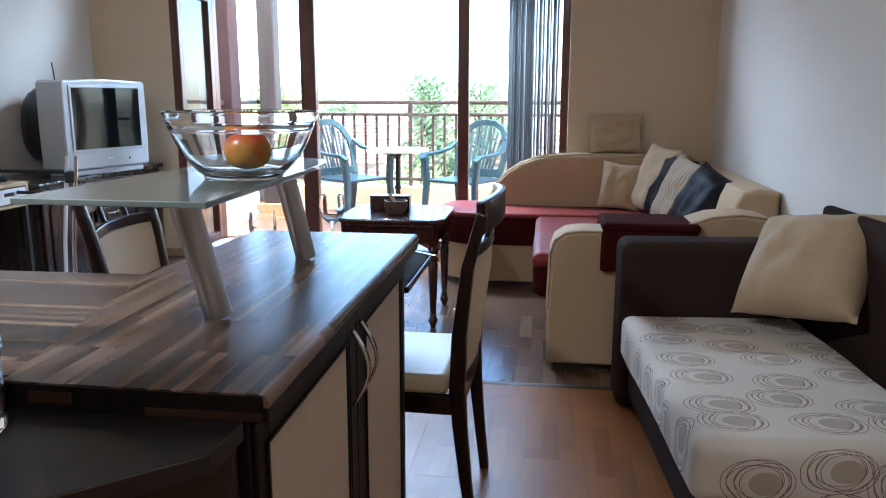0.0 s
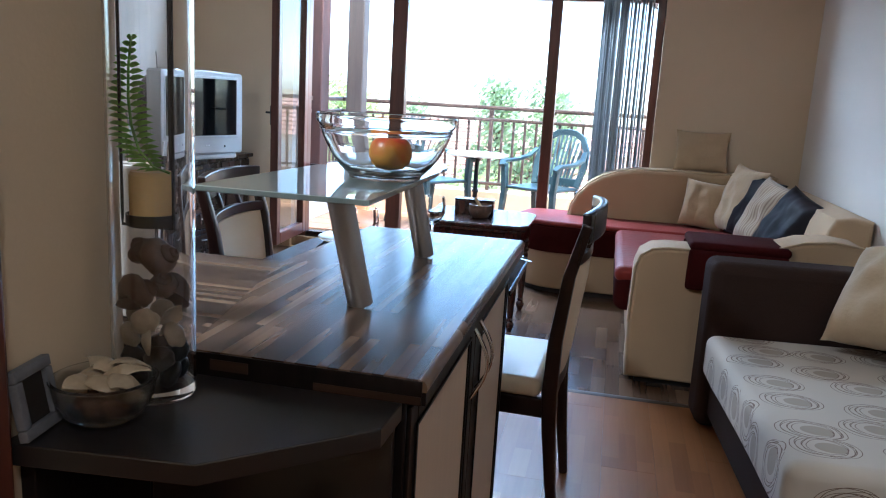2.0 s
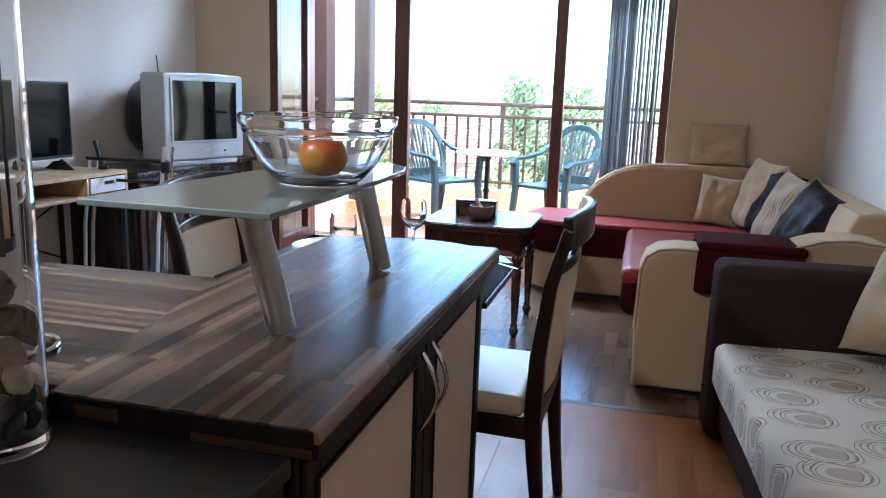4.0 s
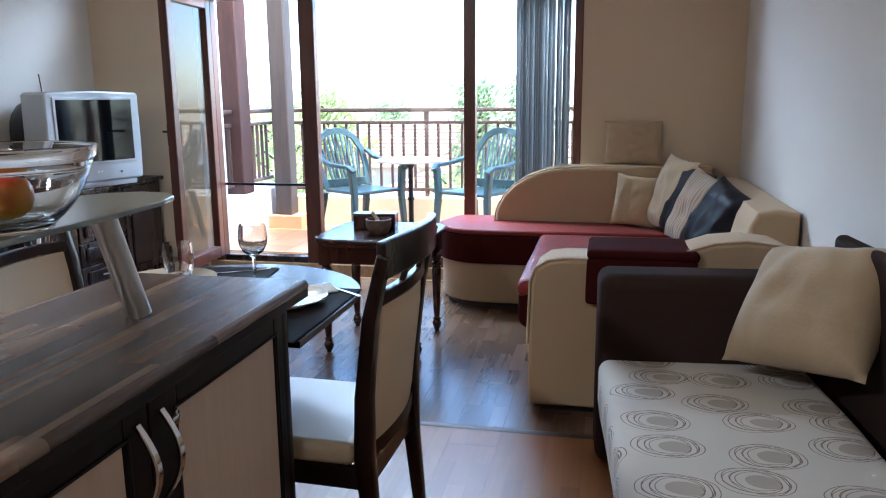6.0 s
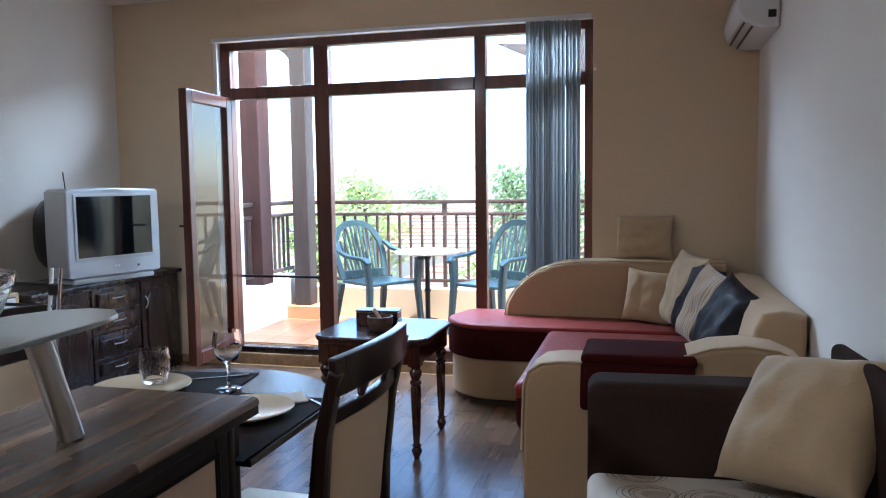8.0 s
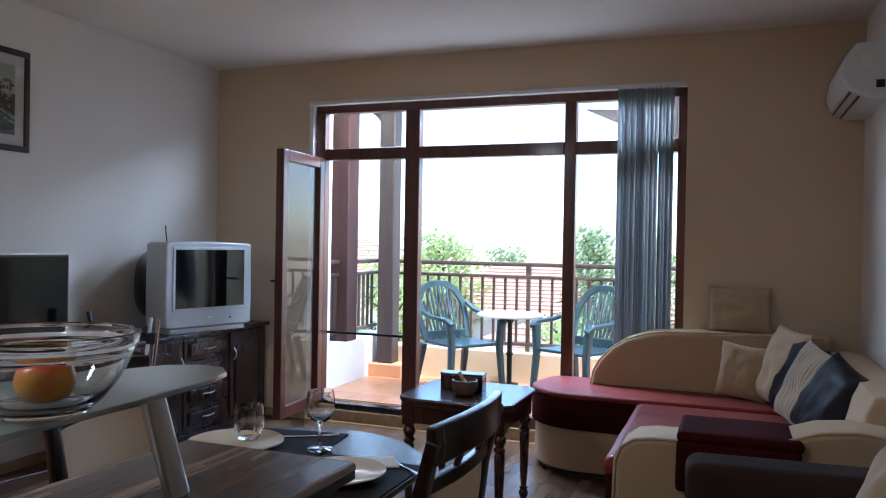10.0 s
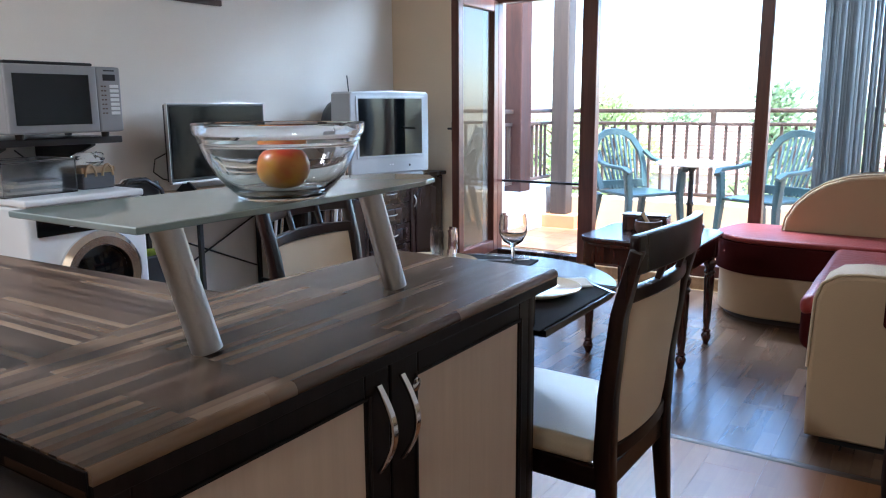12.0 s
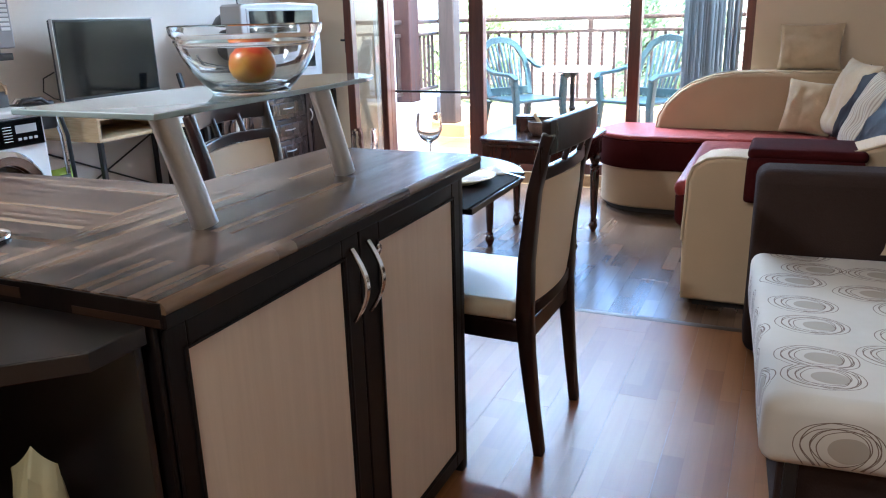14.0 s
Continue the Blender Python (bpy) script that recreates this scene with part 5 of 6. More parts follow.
P_SKY = material("sky_paint", (0.36, 0.35, 0.29), 0.85, vary=0.15, vary_scale=20)
P_ROOF = material("russet_paint", (0.22, 0.12, 0.075), 0.85, vary=0.4, vary_scale=80)


def daub(name, outline, mt, layer):
    part(name, prism(outline, 0.0096 + 0.0003 * layer, 0.0098 + 0.0003 * layer, "x"), mt, canvas)


def quad(y0, y1, z0, z1):
    return [(y0, z0), (y1, z0), (y1, z1), (y0, z1)]


daub("painted_sky", quad(-0.255, 0.25, 0.42, 0.50), P_SKY, 0)
daub("painted_water", [(-0.255, 0.095), (0.25, 0.095), (0.25, 0.20), (0.06, 0.28), (-0.255, 0.235)], P_BLUE, 0)
daub("painted_shore", [(-0.255, 0.23), (0.07, 0.275), (0.25, 0.21), (0.25, 0.33), (-0.255, 0.35)], P_DARK, 1)
for y0, y1, z0, z1 in ((-0.17, -0.01, 0.34, 0.435), (-0.03, 0.085, 0.35, 0.462), (0.165, 0.23, 0.315, 0.395), (-0.25, -0.19, 0.33, 0.40)):
    daub("painted_house", quad(y0, y1, z0, z1), P_BUFF, 2)
    daub("painted_roof", [(y0 - 0.008, z1), (y1 + 0.008, z1), ((y0 + y1) / 2 + 0.02, z1 + 0.022), ((y0 + y1) / 2 - 0.02, z1 + 0.022)], P_ROOF, 2)
    for k in range(3):
        wy = y0 + (y1 - y0) * (k + 0.5) / 3
        daub("painted_window", quad(wy - 0.007, wy + 0.007, z1 - 0.042, z1 - 0.02), P_DARK, 3)
for cy, cz, ry, rz, sd in ((0.105, 0.365, 0.055, 0.075, 1), (0.07, 0.335, 0.04, 0.05, 2), (0.20, 0.30, 0.035, 0.03, 3), (-0.215, 0.40, 0.04, 0.035, 4)):
    daub("painted_tree", [(cy + ry * (1 + 0.25 * math.sin(5 * a + sd)) * math.cos(a), cz + rz * (1 + 0.2 * math.cos(4 * a + sd)) * math.sin(a)) for a in [2 * math.pi * k / 22 for k in range(22)]], P_GREEN, 4)
for k in range(9):
    y0, z0 = -0.25 + 0.031 * k + 0.01 * math.sin(k * 5), 0.245 + 0.03 * (k % 3)
    daub("painted_boat", [(y0, z0 + 0.008), (y0 + 0.012, z0), (y0 + 0.05, z0), (y0 + 0.062, z0 + 0.010)], P_BUFF, 3)
for k in range(2):
    daub("painted_quay", [(0.06 - 0.02 * k, 0.27 - 0.03 * k), (0.25, 0.185 - 0.03 * k), (0.25, 0.197 - 0.03 * k), (0.06 - 0.02 * k, 0.279 - 0.03 * k)], P_BUFF, 5)
pr = random.Random(5)
for k in range(190):
    cy, cz = pr.uniform(-0.235, 0.225), pr.gauss(0.27, 0.085)
    if not 0.12 < cz < 0.45:
        continue
    rw, rh, n = pr.uniform(0.005, 0.022), pr.uniform(0.003, 0.012), pr.randint(5, 8)
    mt = pr.choice((P_BUFF, P_BUFF, P_DARK, P_GREEN, P_ROOF) if cz > 0.22 else (P_BLUE, P_DARK, P_GREEN, P_DARK))
    daub("brush_stroke", [(cy + rw * pr.uniform(0.6, 1.2) * math.cos(2 * math.pi * i / n), cz + rh * pr.uniform(0.6, 1.2) * math.sin(2 * math.pi * i / n)) for i in range(n)], mt, 5 + k % 3)
part("glazing", box(0.0135, 0.0145, -0.3095, 0.3095, 0.036, 0.559, 0), M_GLASS, pic).visible_shadow = False

# ---- air conditioner ----
ac = thing("air_conditioner", "white wall-mounted air conditioner", "air conditioner", (1.168, 5.33, 2.17))
prof = [(0.0, 0.0), (-0.10, 0.0), (-0.19, 0.05), (-0.215, 0.12), (-0.20, 0.22), (-0.15, 0.285), (-0.04, 0.29), (0.0, 0.29)]
part("housing", prism(prof, -0.40, 0.355, "y", 0.012, 3), M_WHITE, ac)
for k, (x, z) in enumerate(((-0.135, 0.012), (-0.175, 0.034))):
    part("air_slot", turned(box(-0.006, 0.006, -0.37, 0.33, -0.003, 0.003, 0), pose(x, 0, z, 0, 29, 0)), M_BLACK, ac, "dark air slot")
part("sticker", box(-0.06, -0.02, -0.4015, -0.4005, 0.05, 0.09, 0), M_BLACK, ac)
part("sticker", box(-0.13, -0.08, -0.4015, -0.4005, 0.16, 0.23, 0), M_PAPER, ac)

# ---- things on the bar ----
outer = [(0.072, 0.0), (0.075, 0.006), (0.090, 0.020), (0.107, 0.041), (0.120, 0.064), (0.1285, 0.084), (0.1315, 0.092), (0.1340, 0.094), (0.1340, 0.098), (0.1330, 0.100), (0.1365, 0.104), (0.1395, 0.107), (0.1415, 0.119), (0.1420, 0.122), (0.140, 0.124)]
inner = [(0.1375, 0.122), (0.1345, 0.108), (0.1300, 0.098), (0.1250, 0.084), (0.1165, 0.065), (0.1035, 0.043), (0.0865, 0.0235), (0.070, 0.012), (0, 0.010)]
solo("glass_bowl", lathe([(0, 0.004), (0.062, 0.004), (0.066, 0.0)] + outer + inner, 72), M_GLASS, "clear glass bowl with a thick ringed rim", "bowl", loc=(-0.565, 1.405, 1.1155))
fruit = lathe([(0, 0.004), (0.014, 0.001), (0.028, 0.006), (0.038, 0.017), (0.0435, 0.032), (0.0435, 0.045), (0.039, 0.059), (0.029, 0.070), (0.017, 0.0745), (0.007, 0.072), (0, 0.066)], 32)
M_PEACH = material("nectarine_skin", (0.62, 0.22, 0.02), 0.35, vary=0.5, vary_scale=14)
pn = M_PEACH.node_tree.nodes
for nd in list(pn):
    if nd.bl_idname == "ShaderNodeMix":
        nd.inputs["A"].default_value, nd.inputs["B"].default_value = (0.54, 0.27, 0.025, 1), (0.52, 0.06, 0.02, 1)
        peach_nt = M_PEACH.node_tree
        peach_tc = pn.new("ShaderNodeTexCoord")
        peach_sep = pn.new("ShaderNodeSeparateXYZ")
        peach_nt.links.new(peach_tc.outputs["Generated"], peach_sep.inputs[0])
        blush = pn.new("ShaderNodeTexNoise")
        blush.inputs["Scale"].default_value = 2.4
        peach_nt.links.new(peach_tc.outputs["Generated"], blush.inputs["Vector"])
        up = pn.new("ShaderNodeMath")
        up.operation = "MULTIPLY_ADD"
        up.inputs[1].default_value = 1.3
        peach_nt.links.new(blush.outputs["Fac"], up.inputs[0])
        peach_nt.links.new(peach_sep.outputs["Z"], up.inputs[2])
        blend = pn.new("ShaderNodeMapRange")
        blend.inputs["From Min"].default_value, blend.inputs["From Max"].default_value = 1.0, 1.6
        peach_nt.links.new(up.outputs[0], blend.inputs["Value"])
        peach_nt.links.new(blend.outputs[0], nd.inputs["Factor"])
        break
solo("nectarine", fruit, M_PEACH, "red and yellow nectarine lying in the glass bowl", "fruit", loc=(-0.553, 1.398, 1.1262))

roll = thing("paper_towel_holder", "paper towel roll on a chrome stand", "paper towel", (-0.868, 0.992, 0.9005))
part("base_ring", tube([(0.066 * math.cos(a), 0.066 * math.sin(a), 0.004) for a in [2 * math.pi * k / 32 for k in range(32)]], 0.004, 8, closed=True), M_CHROME, roll)
part("base_spoke", tube([(-0.066, 0, 0.004), (0.066, 0, 0.004)], 0.0035, 8), M_CHROME, roll)
part("rod", tube([(0, 0, 0.004), (0, 0, 0.30), (-0.008, 0, 0.325), (-0.025, 0, 0.337), (-0.045, 0, 0.33), (-0.055, 0, 0.31)], 0.004, 8), M_CHROME, roll)
part("paper_roll", lathe([(0.016, 0.01), (0.041, 0.01), (0.042, 0.014), (0.042, 0.246), (0.041, 0.25), (0.016, 0.25), (0.016, 0.01)], 40), M_PAPER, roll, "embossed white paper roll")

# ---- vase, candle, shells on the corner shelf ----
vase = thing("glass_cylinder_vase", "tall clear glass cylinder vase filled with shells and stones", "vase", (-0.696, 0.799, 0.8665))
part("cylinder", lathe([(0, 0), (0.052, 0), (0.054, 0.004), (0.054, 0.60), (0.0508, 0.60), (0.0508, 0.016), (0, 0.014)], 48), M_GLASS, vase)
part("rim", lathe([(0.0502, 0.6004), (0.0546, 0.6004), (0.0550, 0.6030), (0.0540, 0.6055), (0.0508, 0.6055), (0.0500, 0.6030), (0.0502, 0.6004)], 48), M_GLASS, vase, "rounded glass rim")
VC = Vector((-0.696, 0.799, 0.8665))
rng = random.Random(11)


def pebble(r, seed, flat=0.7, ridges=0.0):
    b = bmesh.new()
    bmesh.ops.create_icosphere(b, subdivisions=3, radius=r)
    for v in b.verts:
        d = v.co.normalized()
        k = 1 + 0.22 * noise.noise(d * 1.6 + Vector((seed * 3.1, 0, 0)))
        if ridges:
            k += ridges * math.sin(14 * math.atan2(d.y, d.x))
        v.co = Vector((d.x * k, d.y * k, d.z * k * flat)) * r
    return b


M_STONE_D = material("dark_stone", (0.022, 0.019, 0.017), 0.5, vary=0.25, vary_scale=20)
M_STONE_B = material("brown_shell", (0.13, 0.075, 0.05), 0.6, vary=0.35, vary_scale=30, bump=0.4, bump_scale=120)
M_SHELL = material("cream_shell", (0.44, 0.35, 0.24), 0.5, vary=0.2, vary_scale=25, bump=0.3, bump_scale=120)


def scallop(r, seed):
    """A fan-shaped half shell with ribs, a hinge and a thin lip, bulging along z."""
    rs = random.Random(seed)
    b = bmesh.new()
    n, rows, th = 26, 6, 0.0016
    wide = rs.uniform(0.95, 1.15)
    sheets = []
    for face in (0, 1):
        g = []
        for j in range(rows + 1):
            t = 0.06 + 0.94 * j / rows
            line = []
            for k in range(n + 1):
                a = radians(-68 + 136 * k / n)
                rib = 0.035 * math.cos(k * math.pi) * t
                rad = r * 1.7 * t * (1 - 0.16 * abs(a) ** 2.2 * 0.4 + 0.4 * rib)
                z = r * 0.62 * math.sin(math.pi * min(1.0, 0.12 + 0.82 * t)) * math.cos(a * 0.95) + r * rib * 0.5 - (th if face else 0)
                line.append(b.verts.new((wide * rad * math.sin(a) * 0.92, rad * math.cos(a) - r * 0.85, z)))
            g.append(line)
        sheets.append(g)
        for j in range(rows):
            for k in range(n):
                b.faces.new((g[j][k], g[j][k + 1], g[j + 1][k + 1], g[j + 1][k]))
    rims = [g[0] + [q[-1] for q in g[1:]] + g[-1][-2::-1] + [q[0] for q in g[-2:0:-1]] for g in sheets]
    for i in range(len(rims[0])):
        j = (i + 1) % len(rims[0])
        b.faces.new((rims[0][i], rims[0][j], rims[1][j], rims[1][i]))
    bmesh.ops.recalc_face_normals(b, faces=b.faces[:])
    return b


def whelk(r, seed):
    """A coiled sea snail shell: whorls winding up to a point, with a flared mouth."""
    b = bmesh.new()
    turns, per, seg = 3.2, 14, 10
    steps = int(turns * per)
    pts, rad = [], []
    for i in range(steps + 1):
        t = i / steps
        k = math.exp(-2.1 * t)
        a = 2 * math.pi * turns * t
        pts.append((r * 0.62 * k * math.cos(a), r * 0.62 * k * math.sin(a), r * (1.5 * (1 - k) - 0.55)))
        rad.append(r * 0.70 * k * (1.12 if i == 0 else 1.0) + 0.0008)
    tube(pts, rad, seg, b)
    for v in b.verts:
        v.co += v.co.normalized() * r * 0.07 * noise.noise(v.co * 90 + Vector((seed, 0, 0)))
    return b


layers = ((0.031, M_STONE_D, "dark pebble", 5, 0.030), (0.056, M_STONE_D, "dark pebble", 5, 0.029), (0.083, M_SHELL, "cream shell", 5, 0.029), (0.106, M_SHELL, "cream shell", 4, 0.026), (0.144, M_STONE_B, "brown sea shell", 2, 0.022), (0.190, M_STONE_B, "brown sea shell", 2, 0.020))
seed = 0
for z, mt, word, count, rr in layers:
    for k in range(count):
        seed += 1
        a = 2 * math.pi * k / count + z * 31
        if mt is M_STONE_B:
            mesh = whelk(0.026, seed)
        elif mt is M_SHELL and k % 2 == 0:
            mesh = scallop(0.0165, seed)
        else:
            mesh = pebble(0.0185 if mt is M_STONE_D else 0.0175, seed, 0.62)
        ob = finish(mesh, word.replace(" ", "_"), mt, 60)
        ob.matrix_basis = pose(VC.x + rr * math.cos(a), VC.y + rr * math.sin(a), VC.z + z, rng.uniform(20, 80), rng.uniform(0, 70), rng.uniform(0, 360))
        tagged(ob, f"{word} lying inside the tall glass vase", word.split()[-1], "shells and stones in the vase")

holder = thing("candle_holder", "black wire candle holder hanging inside the vase", "candle holder", (VC.x, VC.y, VC.z + 0.222))
for sx, sy in ((-0.037, -0.010), (0.037, -0.010), (0.004, 0.038)):
    part("wire", tube([(sx * 0.3, sy * 0.3, 0.006), (sx, sy, 0.008), (sx, sy, 0.02), (sx, sy, 0.36)], 0.0022, 8), M_BLACKMETAL, holder)
part("dish", lathe([(0, 0.008), (0.030, 0.008), (0.0325, 0.012), (0.0325, 0.024), (0.031, 0.024), (0.030, 0.014), (0, 0.013)], 32), M_BLACKMETAL, holder)
M_WAX = material("cream_wax", (0.74, 0.52, 0.22), 0.5, vary=0.08)
M_WAX.node_tree.nodes["Principled BSDF"].inputs["Subsurface Weight"].default_value = 0.3
M_WAX.node_tree.nodes["Principled BSDF"].inputs["Subsurface Radius"].default_value = (0.02, 0.012, 0.005)
solo("candle", lathe([(0, 0), (0.0265, 0), (0.0275, 0.003), (0.0275, 0.060), (0.0255, 0.065), (0.012, 0.063), (0, 0.061)], 32), M_WAX, "stubby cream wax candle in the hanging holder", "candle", loc=(VC.x, VC.y, VC.z + 0.2355))
M_FERN = material("fern_green", (0.15, 0.34, 0.03), 0.5, vary=0.3, vary_scale=60)
fern = thing("fern_sprig", "bright green artificial fern sprig above the candle", "plant", (VC.x, VC.y, VC.z + 0.2985))
stem = [(0.040, -0.022, 0.004), (0.020, -0.024, 0.010), (-0.002, -0.022, 0.030), (-0.018, -0.014, 0.060), (-0.027, -0.006, 0.095), (-0.030, 0.0, 0.130), (-0.028, 0.004, 0.168)]
part("stem", tube(stem, 0.0018, 6), M_FERN, fern)
for k in range(24):
    t = 0.6 + k / 23 * (len(stem) - 1.6)
    i = min(int(t), len(stem) - 2)
    p = Vector(stem[i]).lerp(Vector(stem[i + 1]), t - i)
    d = (Vector(stem[i + 1]) - Vector(stem[i])).normalized()
    ln = 0.034 * math.sin(math.pi * (0.16 + 0.80 * k / 23)) + 0.004
    b = bmesh.new()
    for sgn in (-1, 1):
        out = (Vector((sgn, -0.25, 0)) + d * 0.45).normalized()
        wide = d * 0.0036
        thick = Vector((0, 0.0005, 0))
        lo = []
        for dz in (-1, 1):
            for u, w in ((0.02, 0.3), (0.3, 1), (0.65, 0.8), (1.0, 0), (0.65, -0.8), (0.3, -1)):
                lo.append(b.verts.new(p + out * (u * ln) + wide * w + thick * dz + Vector((0, -0.004 * u * math.sin(k), -0.25 * ln * u * u))))
        b.faces.new(lo[:6])
        b.faces.new(lo[6:][::-1])
        for q in range(6):
            b.faces.new((lo[q], lo[(q + 1) % 6], lo[6 + (q + 1) % 6], lo[6 + q]))
    bmesh.ops.recalc_face_normals(b, faces=b.faces[:])
    part("leaflet", b, M_FERN, fern)

M_CLOUDY = glass("cloudy_bowl_plastic", (0.93, 0.92, 0.90), 0.25, 1.3)
solo("shell_bowl", lathe([(0, 0), (0.032, 0), (0.047, 0.010), (0.058, 0.031), (0.061, 0.052), (0.0635, 0.054), (0.0595, 0.056), (0.0562, 0.032), (0.045, 0.013), (0, 0.004)], 40), M_CLOUDY, "cloudy plastic bowl heaped with sea shells", "bowl", loc=(-0.703, 0.703, 0.8665))
SB = Vector((-0.703, 0.703, 0.8665))
for k in range(15):
    a, ring = k * 2.4, (0.0, 0.024, 0.031)[0 if k == 0 else 1 + k % 2]
    low = k < 6
    z = 0.022 if low else 0.046 + 0.005 * (k % 3)
    ob = finish(pebble(0.016, 40 + k, 0.6) if low else scallop(0.0185 + 0.0025 * (k % 3), 40 + k), "sea_shell", (M_SHELL, M_STONE_B)[k in (2, 4, 5)], 60)
    ob.matrix_basis = pose(SB.x + ring * math.cos(a), SB.y + ring * math.sin(a), SB.z + z, rng.uniform(-24, 38), rng.uniform(-25, 25), rng.uniform(0, 360))
    tagged(ob, "ribbed cream sea shell heaped in the plastic bowl", "shell", "shells in the bowl")
M_GREYFRAME = material("grey_frame", (0.16, 0.16, 0.18), 0.5, vary=0.2, vary_scale=30)
fr = thing("photo_frame", "small grey frame leaning on the partition", "photo frame", (-0.752, 0.648, 0.8665), 0)
fr.matrix_basis = pose(-0.750, 0.643, 0.8665, 0, -10, 8)
for y0, y1, z0, z1 in ((-0.035, 0.035, 0, 0.014), (-0.035, 0.035, 0.071, 0.085), (-0.035, -0.022, 0.0145, 0.0705), (0.022, 0.035, 0.0145, 0.0705)):
    part("frame_strip", box(0, 0.012, y0, y1, z0, z1, 0.002), M_GREYFRAME, fr)
part("picture", box(0.001, 0.005, -0.022, 0.022, 0.0145, 0.0705, 0), M_STONE_D, fr)

bag = turned(cushion(0.16, 0.68, 0.14, 31, 18, 0.035), pose(0, 0, 0.34))
for v in bag.verts:
    k = max(0.0, v.co.z / 0.68)
    v.co.z += 0.06 * k ** 3 * (1 - abs(v.co.x) / 0.08)
    v.co.x *= 1 - 0.62 * k
    v.co.y *= 1 - 0.45 * k
solo("carrier_bag", bag, material("cream_plastic_bag", (0.46, 0.42, 0.25), 0.4, bump=0.6, bump_scale=30, vary=0.1), "crumpled cream carrier bag under the corner shelf", "bag", loc=(-0.505, 0.785, 0.0), yaw=30)

# ---- laid table ----
M_MAT = material("brown_placemat", (0.016, 0.011, 0.010), 0.8, bump=0.5, bump_scale=260, vary=0.15, spec=0.12)
for cx, cy, yaw in ((-0.528, 2.267, 0), (-0.905, 2.53, 8)):
    solo("placemat", box(-0.155 if yaw == 0 else -0.20, 0.155 if yaw == 0 else 0.20, -0.255 if yaw == 0 else -0.20, 0.255 if yaw == 0 else 0.20, 0, 0.003, 0.001), M_MAT, "dark brown woven placemat on the dark table", "placemat", "placemats", loc=(cx, cy, 0.7508), yaw=yaw)


def plate(loc, r):
    k = r / 0.125
    pr = [(0, 0.004), (0.07, 0.004), (0.072, 0), (0.078, 0), (0.082, 0.006), (0.118, 0.016), (0.125, 0.0185), (0.124, 0.021), (0.115, 0.019), (0.082, 0.010), (0, 0.008)]
    return solo("dinner_plate", lathe([(a * k, z) for a, z in pr], 48), M_CHINA, "shallow cream china plate on a placemat", "plate", "plates", loc=loc)


plate((-0.540, 2.335, 0.7540), 0.125)
plate((-0.975, 2.475, 0.7540), 0.145)


def fork(loc, yaw):
    f = bar([(0, -0.095, 0.002), (0, 0.03, 0.002), (0, 0.06, 0.003)], [0.012, 0.006, 0.018], 0.002, side=(1, 0, 0))
    for x in (-0.0075, -0.0025, 0.0025, 0.0075):
        bar([(x, 0.059, 0.003), (x, 0.10, 0.005)], 0.0025, 0.002, f, side=(1, 0, 0))
    return solo("fork", f, M_CHROME, "stainless steel fork beside a plate", "fork", "cutlery", loc=loc, yaw=yaw)


fork((-0.425, 2.49, 0.7545), 52)
fork((-0.835, 2.665, 0.7545), -60)
nap = box(-0.06, 0.06, -0.05, 0.05, 0, 0.006, 0.002)
solo("paper_napkin", turned(nap, pose(0, 0, 0)), M_PAPER, "folded pale paper napkin under the fork", "napkin", loc=(-0.505, 2.482, 0.7540), yaw=35)


def wine_glass(loc):
    g = [(0, 0), (0.032, 0), (0.032, 0.002), (0.008, 0.006), (0.0042, 0.012), (0.0042, 0.062), (0.008, 0.068), (0.025, 0.08), (0.035, 0.10), (0.037, 0.12), (0.034, 0.145), (0.032, 0.152), (0.0308, 0.152), (0.0328, 0.144), (0.0356, 0.12), (0.0335, 0.10), (0.023, 0.082), (0.006, 0.0725), (0, 0.071)]
    return solo("wine_glass", lathe([(a * 1.2, z * 1.18) for a, z in g], 40), M_GLASS, "clear stemmed wine glass on the dark table", "wine glass", loc=loc)


def tumbler(loc):
    g = [(0, 0), (0.024, 0), (0.03, 0.006), (0.037, 0.035), (0.037, 0.06), (0.034, 0.084), (0.0325, 0.084), (0.0353, 0.06), (0.0353, 0.036), (0.028, 0.010), (0, 0.008)]
    return solo("tumbler", lathe([(a * 1.25, z * 1.25) for a, z in g], 40), M_GLASS, "clear rounded tumbler standing on a plate", "glass", loc=loc)


wine_glass((-0.725, 2.55, 0.7545))
tumbler((-0.968, 2.53, 0.767))

# ---- on the coffee table ----
nb = thing("napkin_box", "dark red-brown wooden box on the coffee table", "box", (-0.89, 4.36, 0.6125), 3)
part("box_side", box(-0.115, 0.115, -0.045, 0.045, 0, 0.078, 0.004), M_REDWOOD, nb)
part("lid", box(-0.118, 0.118, -0.048, 0.048, 0.0785, 0.088, 0.004), M_REDWOOD, nb)
mo = thing("clay_mortar", "brown clay mortar on the coffee table", "mortar", (-0.832, 4.215, 0.6125))
part("bowl", lathe([(0, 0), (0.04, 0), (0.048, 0.006), (0.063, 0.03), (0.068, 0.052), (0.065, 0.07), (0.067, 0.076), (0.060, 0.077), (0.058, 0.066), (0.06, 0.05), (0.05, 0.02), (0, 0.012)], 36), M_STONE_B, mo)
solo("pestle", tube([(0.0, 0.0, 0.0), (-0.05, 0.01, 0.07), (-0.062, 0.012, 0.088)], [0.012, 0.009, 0.011], 12), M_OAK, "wooden pestle leaning in the mortar", "pestle", loc=(-0.805, 4.21, 0.636))

